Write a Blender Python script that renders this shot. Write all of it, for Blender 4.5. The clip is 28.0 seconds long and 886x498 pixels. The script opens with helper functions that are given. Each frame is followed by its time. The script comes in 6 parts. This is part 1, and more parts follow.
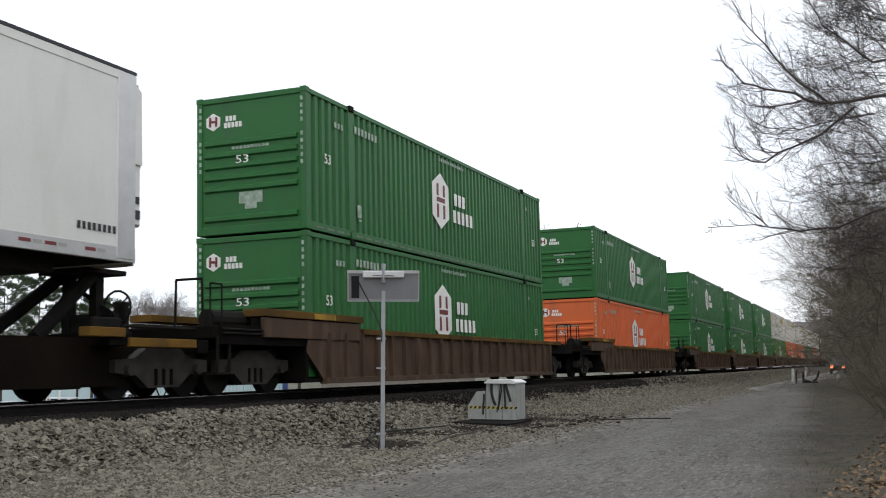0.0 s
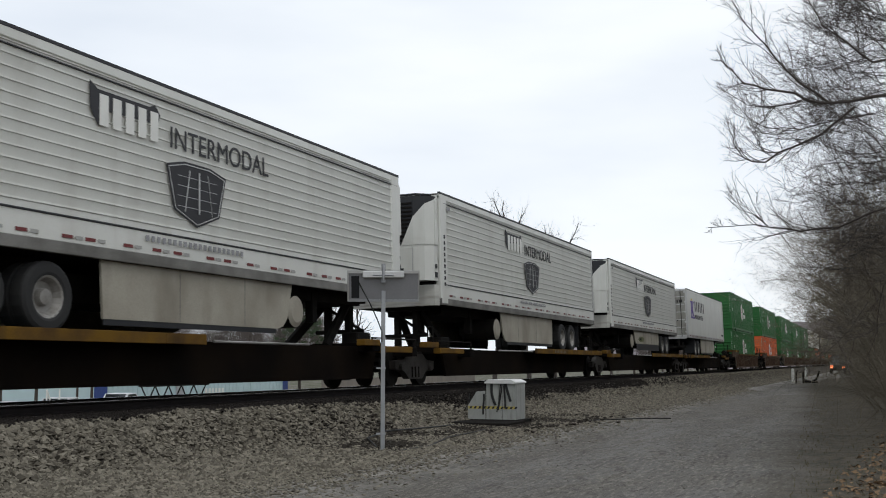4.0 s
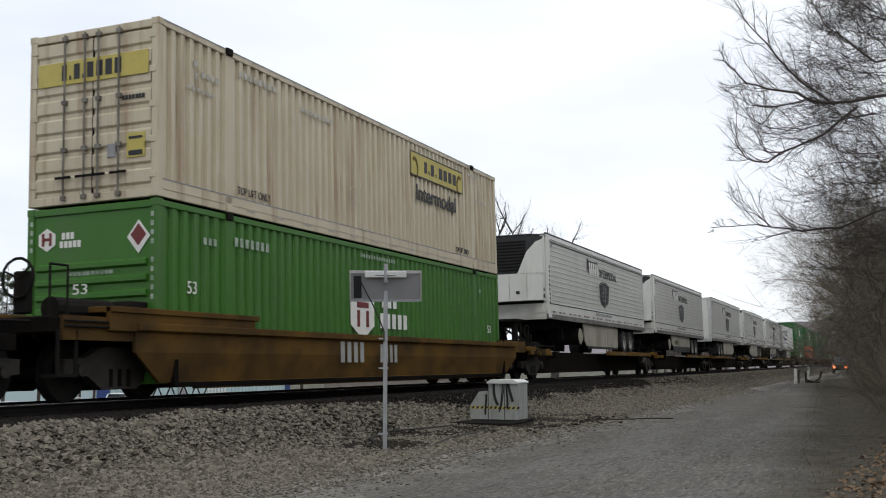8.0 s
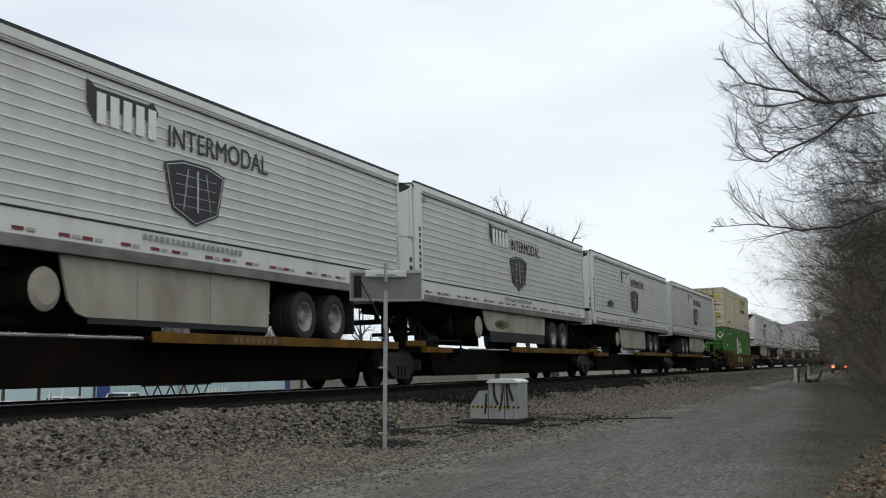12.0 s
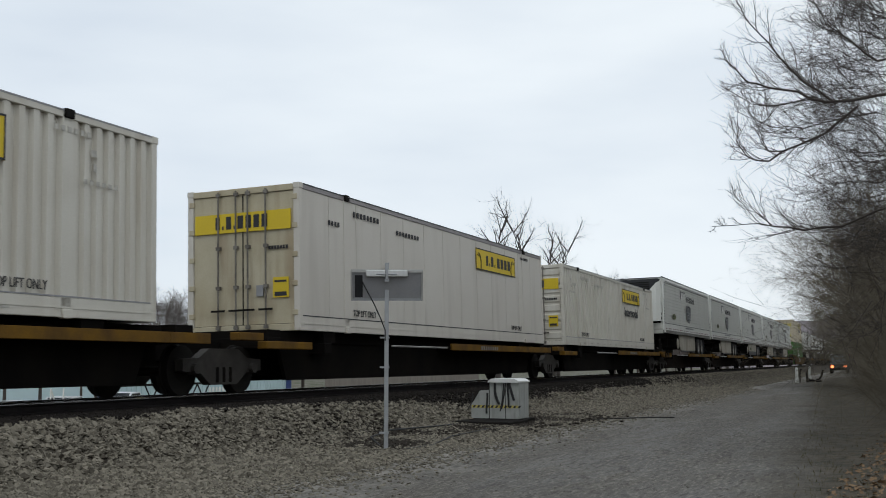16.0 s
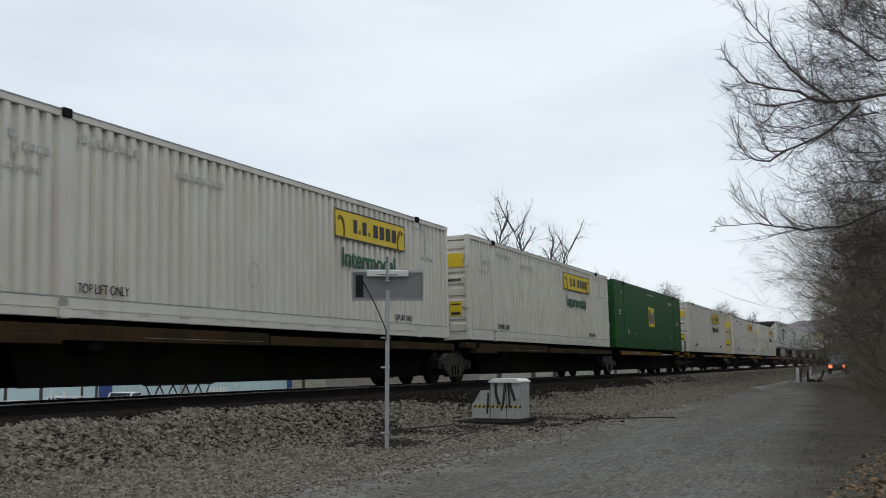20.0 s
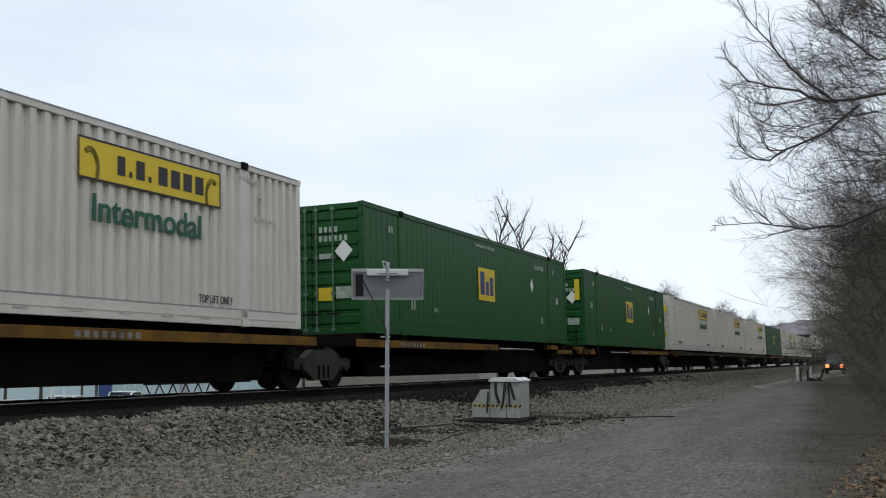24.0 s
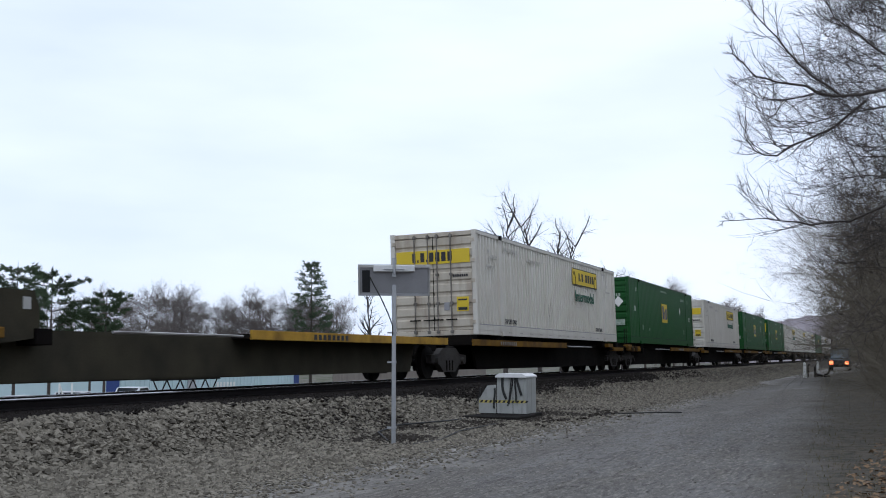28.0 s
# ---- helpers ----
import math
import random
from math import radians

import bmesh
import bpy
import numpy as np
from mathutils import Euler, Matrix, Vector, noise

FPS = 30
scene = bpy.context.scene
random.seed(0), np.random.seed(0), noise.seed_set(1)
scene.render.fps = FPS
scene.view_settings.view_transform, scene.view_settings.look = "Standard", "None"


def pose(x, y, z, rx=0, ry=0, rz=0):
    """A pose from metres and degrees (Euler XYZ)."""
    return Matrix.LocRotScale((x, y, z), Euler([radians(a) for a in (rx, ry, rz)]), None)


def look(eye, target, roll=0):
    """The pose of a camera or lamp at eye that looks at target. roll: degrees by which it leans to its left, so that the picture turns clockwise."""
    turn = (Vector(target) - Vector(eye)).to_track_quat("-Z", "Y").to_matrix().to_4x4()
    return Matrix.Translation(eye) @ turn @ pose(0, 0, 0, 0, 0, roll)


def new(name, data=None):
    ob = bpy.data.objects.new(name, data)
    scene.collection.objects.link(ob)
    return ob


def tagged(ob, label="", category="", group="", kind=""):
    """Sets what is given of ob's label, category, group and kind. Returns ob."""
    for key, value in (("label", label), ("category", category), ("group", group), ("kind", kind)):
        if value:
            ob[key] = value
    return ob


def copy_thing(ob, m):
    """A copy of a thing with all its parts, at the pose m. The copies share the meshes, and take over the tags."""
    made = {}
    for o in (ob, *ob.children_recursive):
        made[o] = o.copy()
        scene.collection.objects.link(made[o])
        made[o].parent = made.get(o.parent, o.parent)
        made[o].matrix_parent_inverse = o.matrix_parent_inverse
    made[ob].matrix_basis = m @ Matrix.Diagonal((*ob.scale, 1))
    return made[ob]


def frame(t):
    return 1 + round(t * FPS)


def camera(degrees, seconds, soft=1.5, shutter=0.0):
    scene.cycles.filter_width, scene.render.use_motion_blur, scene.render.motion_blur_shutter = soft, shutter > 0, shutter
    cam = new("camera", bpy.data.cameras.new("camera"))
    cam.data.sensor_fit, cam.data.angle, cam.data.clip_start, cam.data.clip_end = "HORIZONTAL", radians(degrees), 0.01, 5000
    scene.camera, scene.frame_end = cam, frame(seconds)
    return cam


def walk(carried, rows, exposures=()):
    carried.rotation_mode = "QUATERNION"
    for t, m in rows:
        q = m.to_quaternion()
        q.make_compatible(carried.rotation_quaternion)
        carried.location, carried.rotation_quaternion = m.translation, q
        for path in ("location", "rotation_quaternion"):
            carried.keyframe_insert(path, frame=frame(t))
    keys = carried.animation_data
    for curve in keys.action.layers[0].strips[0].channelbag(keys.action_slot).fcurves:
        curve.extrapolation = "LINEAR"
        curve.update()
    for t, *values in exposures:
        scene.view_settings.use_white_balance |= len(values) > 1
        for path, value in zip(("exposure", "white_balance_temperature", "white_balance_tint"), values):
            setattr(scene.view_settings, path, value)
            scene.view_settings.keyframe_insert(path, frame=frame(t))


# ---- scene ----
# x runs along the track away from the camera, y across it, z up from the rail head
EYE = Vector((0.0, -11.649, 0.585))
YAW, PITCH, FOCAL = 21.763, 6.007, 1910.2
GROUND = -0.80
CANT = -1.53          # the track leans into its curve

cam = camera(44.63, 28.0, soft=1.0, shutter=0.06)


def aim(right, down):
    """Pose of the camera after a small slip of the tripod head."""
    yaw = radians(YAW) + right / FOCAL
    pit = radians(PITCH) + down / FOCAL
    way = Vector((math.cos(pit) * math.cos(yaw), math.cos(pit) * math.sin(yaw), math.sin(pit)))
    return look(EYE, EYE + way)


SLIP = [(0, 0, 0), (3.5, 0, 0), (5.5, 1.5, 0), (6, 3, 0), (7.5, 3, 0), (8, 4, 0), (8.5, 3.3, -.5), (9, 3, -1.7),
        (11, 3.4, -1.7), (12, 4, -1), (12.5, 4.5, 0), (14.5, 6, -1.7), (16.5, 6, -1.7), (17.5, 7.5, -1.7),
        (21, 7.3, -1.7), (21.5, 7.3, -3.2), (25, 7.2, -3.2), (25.5, 12, -6), (26, 18, -9), (26.5, 19, -9.5),
        (27.5, 19.3, -9.5), (28, 19, -10.5)]
walk(cam, [(t, aim(a, b)) for t, a, b in SLIP],
     exposures=[(0, 0.18, 6500, 10), (1, 0.05, 6500, 10), (3, -0.22, 6500, 9), (8, -0.12, 6550, 10), (11, -0.22, 6450, 8), (15, -0.34, 6400, 7), (17, -0.38, 6330, 7),
                (20, -0.37, 6330, 7), (24, -0.24, 6250, 7), (25, -0.12, 6150, 6), (26, 0.10, 5950, 6), (27, 0.16, 5850, 7), (28, -0.16, 5800, 12)])

# ---- light: a bright overcast sky, soft sun high behind the camera ----
world = bpy.data.worlds.new("overcast_sky")
scene.world = world
world.use_nodes = True
wt = world.node_tree
wt.nodes.clear()
w_out = wt.nodes.new("ShaderNodeOutputWorld")
w_bg = wt.nodes.new("ShaderNodeBackground")
w_sky = wt.nodes.new("ShaderNodeTexSky")
w_sky.sky_type = "NISHITA"
w_sky.sun_disc = False
w_sky.sun_elevation = radians(38)
w_sky.sun_rotation = radians(200)
w_co = wt.nodes.new("ShaderNodeTexCoord")
w_map = wt.nodes.new("ShaderNodeMapping")
w_map.inputs["Scale"].default_value = (1.2, 1.2, 5.0)
w_no = wt.nodes.new("ShaderNodeTexNoise")
w_no.inputs["Scale"].default_value = 1.6
w_no.inputs["Detail"].default_value = 5
w_ramp = wt.nodes.new("ShaderNodeValToRGB")
w_ramp.color_ramp.elements[0].position = 0.30
w_ramp.color_ramp.elements[0].color = (8.3, 8.9, 9.8, 1)
w_ramp.color_ramp.elements[1].position = 0.62
w_ramp.color_ramp.elements[1].color = (10.3, 10.7, 11.2, 1)
w_mix = wt.nodes.new("ShaderNodeMixRGB")
w_mix.inputs[0].default_value = 0.93
wt.links.new(w_co.outputs["Generated"], w_map.inputs[0])
wt.links.new(w_map.outputs[0], w_no.inputs["Vector"])
wt.links.new(w_no.outputs["Fac"], w_ramp.inputs[0])
wt.links.new(w_sky.outputs[0], w_mix.inputs[1])
wt.links.new(w_ramp.outputs[0], w_mix.inputs[2])
wt.links.new(w_mix.outputs[0], w_bg.inputs[0])
w_bg.inputs[1].default_value = 0.115
wt.links.new(w_bg.outputs[0], w_out.inputs[0])

sun_data = bpy.data.lights.new("sun", "SUN")
sun_data.energy, sun_data.angle, sun_data.color = 0.6, radians(25), (1.0, 0.96, 0.9)
sun = new("sun", sun_data)
sun.matrix_world = look((0, 0, 60), (35, 25, 0))
tagged(sun, kind="structure")

# ---- materials ----
def material(name, colour, rough=0.6, metal=0.0, second=None, scale=4.0, amount=0.5, fine=40.0, bump=0.0, bump_scale=60.0,
             streak=None, streak_colour=None, coord="Object", island=0.0, rand=0.0, spec=0.4):
    """Base colour with two scales of variation, optional vertical streaks of dirt and fine relief."""
    m = bpy.data.materials.new(name)
    m.use_nodes = True
    t = m.node_tree
    b = t.nodes["Principled BSDF"]
    b.inputs["Roughness"].default_value = rough
    b.inputs["Metallic"].default_value = metal
    b.inputs["Specular IOR Level"].default_value = spec
    co = t.nodes.new("ShaderNodeTexCoord").outputs[coord]
    if second is None:
        second = tuple(c * 0.72 for c in colour)

    def noise_tex(s, detail=4.0, vec=co):
        n = t.nodes.new("ShaderNodeTexNoise")
        n.inputs["Scale"].default_value = s
        n.inputs["Detail"].default_value = detail
        t.links.new(vec, n.inputs["Vector"])
        return n.outputs["Fac"]

    def ramp(fac, lo, hi):
        r = t.nodes.new("ShaderNodeMapRange")
        r.inputs["From Min"].default_value, r.inputs["From Max"].default_value = lo, hi
        t.links.new(fac, r.inputs["Value"])
        return r.outputs[0]

    def mix(fac, a, c, gain=1.0):
        x = t.nodes.new("ShaderNodeMix")
        x.data_type = "RGBA"
        if isinstance(fac, float):
            x.inputs[0].default_value = fac
        else:
            g = t.nodes.new("ShaderNodeMath")
            g.operation = "MULTIPLY"
            g.inputs[1].default_value = gain
            t.links.new(fac, g.inputs[0])
            t.links.new(g.outputs[0], x.inputs[0])
        for k, val in ((6, a), (7, c)):
            if isinstance(val, tuple):
                x.inputs[k].default_value = (*val, 1)
            else:
                t.links.new(val, x.inputs[k])
        return x.outputs[2]

    col = mix(ramp(noise_tex(scale), 0.35, 0.68), tuple(colour), tuple(second), amount)
    col = mix(ramp(noise_tex(fine, 2.0), 0.3, 0.8), col, tuple(c * 0.7 for c in second), 0.35 * amount)
    if streak:
        mp = t.nodes.new("ShaderNodeMapping")
        mp.inputs["Scale"].default_value = streak
        t.links.new(co, mp.inputs[0])
        col = mix(ramp(noise_tex(1.0, 5.0, mp.outputs[0]), 0.52, 0.78), col, tuple(streak_colour), 0.75)
    if rand:
        o = t.nodes.new("ShaderNodeObjectInfo")
        col = mix(o.outputs["Random"], col, tuple(c * 0.6 for c in second), rand)
    if island:
        o = t.nodes.new("ShaderNodeNewGeometry")
        col = mix(o.outputs["Random Per Island"], col, tuple(min(1, c * 2.2) for c in colour), island)
    t.links.new(col, b.inputs["Base Color"])
    if bump:
        bp = t.nodes.new("ShaderNodeBump")
        bp.inputs["Strength"].default_value = bump
        bp.inputs["Distance"].default_value = 0.02
        t.links.new(noise_tex(bump_scale, 6.0), bp.inputs["Height"])
        t.links.new(bp.outputs[0], b.inputs["Normal"])
    return m


def glow(name, colour, strength):
    m = bpy.data.materials.new(name)
    m.use_nodes = True
    b = m.node_tree.nodes["Principled BSDF"]
    b.inputs["Base Color"].default_value = (*colour, 1)
    b.inputs["Emission Color"].default_value = (*colour, 1)
    b.inputs["Emission Strength"].default_value = strength
    return m


DIRT = (0.16, 0.13, 0.10)
green_dark = material("green_container_paint", (0.008, 0.072, 0.012), 0.5, spec=0.25, second=(0.007, 0.055, 0.011), scale=1.2, streak=(2.5, 2.5, 0.25), streak_colour=(0.016, 0.05, 0.02))
green_hub = material("green_box_paint", (0.020, 0.122, 0.028), 0.5, spec=0.3, second=(0.016, 0.094, 0.023), scale=1.2, streak=(2.5, 2.5, 0.25), streak_colour=(0.03, 0.09, 0.035))
green_lime = material("bright_green_paint", (0.037, 0.145, 0.012), 0.5, second=(0.030, 0.115, 0.012), scale=1.2, streak=(2.5, 2.5, 0.25), streak_colour=(0.05, 0.12, 0.03))
orange = material("orange_container_paint", (0.62, 0.12, 0.025), 0.55, second=(0.48, 0.10, 0.03), scale=1.5, streak=(2.5, 2.5, 0.3), streak_colour=(0.35, 0.10, 0.04))
white_box = material("white_container_paint", (0.57, 0.55, 0.49), 0.5, second=(0.48, 0.45, 0.39), scale=1.0, streak=(3.0, 3.0, 0.22), streak_colour=(0.42, 0.38, 0.31))
white_old = material("aged_cream_paint", (0.54, 0.49, 0.37), 0.6, second=(0.44, 0.37, 0.26), scale=1.1, streak=(5.0, 5.0, 0.30), streak_colour=(0.22, 0.115, 0.06))
white_smooth = material("smooth_white_panel", (0.57, 0.54, 0.485), 0.45, second=(0.52, 0.485, 0.43), scale=0.8, streak=(2.0, 2.0, 0.2), streak_colour=(0.43, 0.40, 0.35))
white_trailer = material("white_trailer_skin", (0.66, 0.665, 0.625), 0.38, second=(0.57, 0.57, 0.53), scale=0.9, streak=(1.6, 1.6, 0.3), streak_colour=(0.50, 0.49, 0.45))
white_dirty = material("dirty_white_door", (0.50, 0.46, 0.38), 0.6, second=(0.36, 0.30, 0.22), scale=2.0, streak=(3.0, 3.0, 0.6), streak_colour=(0.20, 0.14, 0.09))
white_mark = material("white_lettering", (0.74, 0.74, 0.70), 0.6, amount=0.3)
faint_white = material("worn_white_lettering", (0.40, 0.46, 0.40), 0.6, second=(0.16, 0.24, 0.16), scale=7.0, amount=0.9)
black_mark = material("black_lettering", (0.022, 0.022, 0.026), 0.6, amount=0.3)
green_mark = material("dark_green_lettering", (0.015, 0.09, 0.05), 0.6, amount=0.3)
yellow_sign = material("yellow_sign", (0.64, 0.47, 0.012), 0.5, second=(0.54, 0.39, 0.02), amount=0.5, scale=2.0)
yellow_sign_old = material("faded_yellow_sign", (0.50, 0.42, 0.10), 0.6, second=(0.38, 0.32, 0.10), amount=0.7, scale=3.0)
sign_ink = material("olive_sign_ink", (0.13, 0.10, 0.012), 0.6, amount=0.4)
yellow_dull_mark = material("faint_wagon_lettering", (0.15, 0.105, 0.05), 0.7, amount=0.6, scale=6.0)
scrawl_mat = material("faded_spray_paint", (0.10, 0.20, 0.06), 0.7, amount=0.5, scale=6.0)
blue_mark = material("blue_lettering", (0.02, 0.045, 0.16), 0.5, amount=0.2)
purple_mark = material("purple_lettering", (0.10, 0.05, 0.30), 0.5, amount=0.2)
red_mark = material("red_marking", (0.15, 0.022, 0.022), 0.5, amount=0.3)
faded_tape = material("faded_reflective_tape", (0.36, 0.36, 0.34), 0.5, second=(0.26, 0.26, 0.24), scale=6.0)
grey_rail = material("trailer_top_rail", (0.27, 0.25, 0.25), 0.5, second=(0.17, 0.15, 0.15), scale=2.0)
alu = material("bare_aluminium", (0.55, 0.55, 0.54), 0.38, 0.6, scale=5.0, amount=0.4)
trailer_grime = material("grimy_trailer_sill", (0.52, 0.52, 0.48), 0.6, second=(0.36, 0.35, 0.32), scale=1.6, amount=0.9, streak=(0.7, 0.7, 5.0), streak_colour=(0.16, 0.15, 0.13))
sill_grime = material("sooty_trailer_rail", (0.20, 0.195, 0.18), 0.65, second=(0.10, 0.095, 0.085), scale=2.2, amount=0.9, streak=(0.7, 0.7, 5.0), streak_colour=(0.07, 0.065, 0.055))
skirt_beige = material("dusty_beige_skirt", (0.37, 0.345, 0.285), 0.65, second=(0.25, 0.225, 0.18), scale=0.9, amount=0.9, streak=(1.2, 1.2, 0.5), streak_colour=(0.15, 0.13, 0.10))
door_grey = material("grimy_grey_door", (0.34, 0.34, 0.31), 0.6, second=(0.22, 0.21, 0.18), scale=1.8, amount=0.9, streak=(3.0, 3.0, 0.5), streak_colour=(0.12, 0.11, 0.09))
scuffed = material("scuffed_grey_green_rail", (0.13, 0.17, 0.13), 0.6, second=(0.06, 0.10, 0.06), scale=4.0)
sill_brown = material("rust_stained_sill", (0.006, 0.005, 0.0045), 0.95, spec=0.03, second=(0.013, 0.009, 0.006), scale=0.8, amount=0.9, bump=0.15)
eco_mark = material("yellow_green_badge", (0.10, 0.11, 0.025), 0.5, second=(0.03, 0.045, 0.012), scale=5.0)
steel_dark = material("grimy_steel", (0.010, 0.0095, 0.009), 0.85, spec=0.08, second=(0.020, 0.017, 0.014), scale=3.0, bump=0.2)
cast_steel = material("cast_steel_side_frame", (0.040, 0.036, 0.031), 0.7, spec=0.25, second=(0.018, 0.015, 0.013), scale=4.0, amount=0.9, bump=0.25)
cream_door = material("stained_cream_door", (0.50, 0.455, 0.335), 0.6, second=(0.40, 0.345, 0.23), scale=1.2, amount=0.9, streak=(3.0, 3.0, 0.4), streak_colour=(0.27, 0.20, 0.12))
stencil_grey = material("worn_grey_stencil", (0.33, 0.32, 0.29), 0.6, second=(0.50, 0.48, 0.43), scale=9.0, amount=0.9)
rod_grey = material("grey_lock_rod", (0.20, 0.185, 0.16), 0.6, second=(0.08, 0.07, 0.06), scale=3.0, amount=0.9)
rod_green = material("pale_green_lock_rod", (0.10, 0.16, 0.11), 0.6, second=(0.05, 0.09, 0.06), scale=3.0)
black_plastic = material("black_grille", (0.016, 0.017, 0.02), 0.5, amount=0.3)
rubber = material("tyre_rubber", (0.022, 0.022, 0.022), 0.85, amount=0.4)
rim_mat = material("dusty_wheel_rim", (0.30, 0.29, 0.27), 0.5, 0.3, second=(0.10, 0.085, 0.075), scale=8.0)
brown_well = material("brown_wagon_paint", (0.080, 0.050, 0.034), 0.85, spec=0.12, second=(0.050, 0.033, 0.024), scale=1.6, amount=0.8, streak=(3.0, 3.0, 0.5), streak_colour=(0.13, 0.085, 0.06), bump=0.15)
yellow_wagon = material("grimy_yellow_wagon_paint", (0.17, 0.092, 0.014), 0.85, spec=0.08, second=(0.085, 0.048, 0.018), scale=1.9, amount=1.0, streak=(1.5, 1.5, 0.5), streak_colour=(0.035, 0.024, 0.016), bump=0.15)
yellow_dull = material("weathered_ochre_paint", (0.135, 0.074, 0.017), 0.85, spec=0.08, second=(0.055, 0.033, 0.014), scale=0.8, amount=1.0, streak=(0.9, 0.9, 1.6), streak_colour=(0.020, 0.015, 0.011), bump=0.15)
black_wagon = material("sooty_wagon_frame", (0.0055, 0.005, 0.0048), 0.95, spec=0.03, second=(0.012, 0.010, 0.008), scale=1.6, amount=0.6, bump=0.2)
grimy_plate = material("greasy_brown_plate", (0.020, 0.014, 0.010), 0.85, spec=0.06, second=(0.050, 0.033, 0.013), scale=1.1, amount=0.9, streak=(1.2, 1.2, 0.5), streak_colour=(0.010, 0.008, 0.007), bump=0.15)
yellow_bright = material("worn_yellow_plate", (0.42, 0.25, 0.035), 0.8, spec=0.1, second=(0.22, 0.13, 0.03), scale=2.2, amount=0.9, streak=(1.5, 1.5, 0.5), streak_colour=(0.07, 0.045, 0.022))
rust_brown = material("rust_brown_housing", (0.085, 0.036, 0.022), 0.85, spec=0.1, second=(0.04, 0.02, 0.015), scale=4.0)
sky_strip = material("worn_steel_pipe", (0.42, 0.41, 0.39), 0.45, 0.4, second=(0.12, 0.11, 0.10), scale=1.3, amount=0.9)
olive_sill = material("olive_brown_sill_paint", (0.045, 0.040, 0.026), 0.85, spec=0.1, second=(0.022, 0.020, 0.015), scale=1.1, amount=0.9, bump=0.15)
rail_side = material("rusty_rail", (0.012, 0.010, 0.010), 0.8, spec=0.1, second=(0.007, 0.006, 0.006), scale=6.0)
rail_top = material("polished_rail_head", (0.55, 0.55, 0.56), 0.22, 0.9, amount=0.2)
tie_mat = material("weathered_timber_tie", (0.07, 0.055, 0.045), 0.9, second=(0.11, 0.095, 0.08), scale=3.0, bump=0.4)
ballast_bed = material("ballast_gravel", (0.075, 0.065, 0.052), 0.95, spec=0.1, second=(0.034, 0.029, 0.024), scale=9.0, amount=0.9, fine=55.0, bump=1.0, bump_scale=24.0)
stone_mat = material("ballast_stone", (0.106, 0.096, 0.077), 0.95, spec=0.12, second=(0.043, 0.037, 0.029), scale=7.0, amount=0.9, fine=50.0, island=0.9)
galv = material("galvanised_steel", (0.36, 0.37, 0.38), 0.5, 0.55, second=(0.27, 0.28, 0.29), scale=8.0)
sign_back = material("grey_panel_back", (0.27, 0.27, 0.28), 0.6, second=(0.22, 0.22, 0.23), scale=4.0)
box_grey = material("weathered_grey_cabinet_paint", (0.36, 0.37, 0.35), 0.6, second=(0.27, 0.28, 0.26), scale=5.0, streak=(9.0, 9.0, 1.0), streak_colour=(0.13, 0.13, 0.12))
box_cap = material("pale_cabinet_lid", (0.70, 0.70, 0.69), 0.5, second=(0.6, 0.6, 0.58), scale=5.0)
cable_mat = material("black_cable", (0.02, 0.02, 0.02), 0.7)
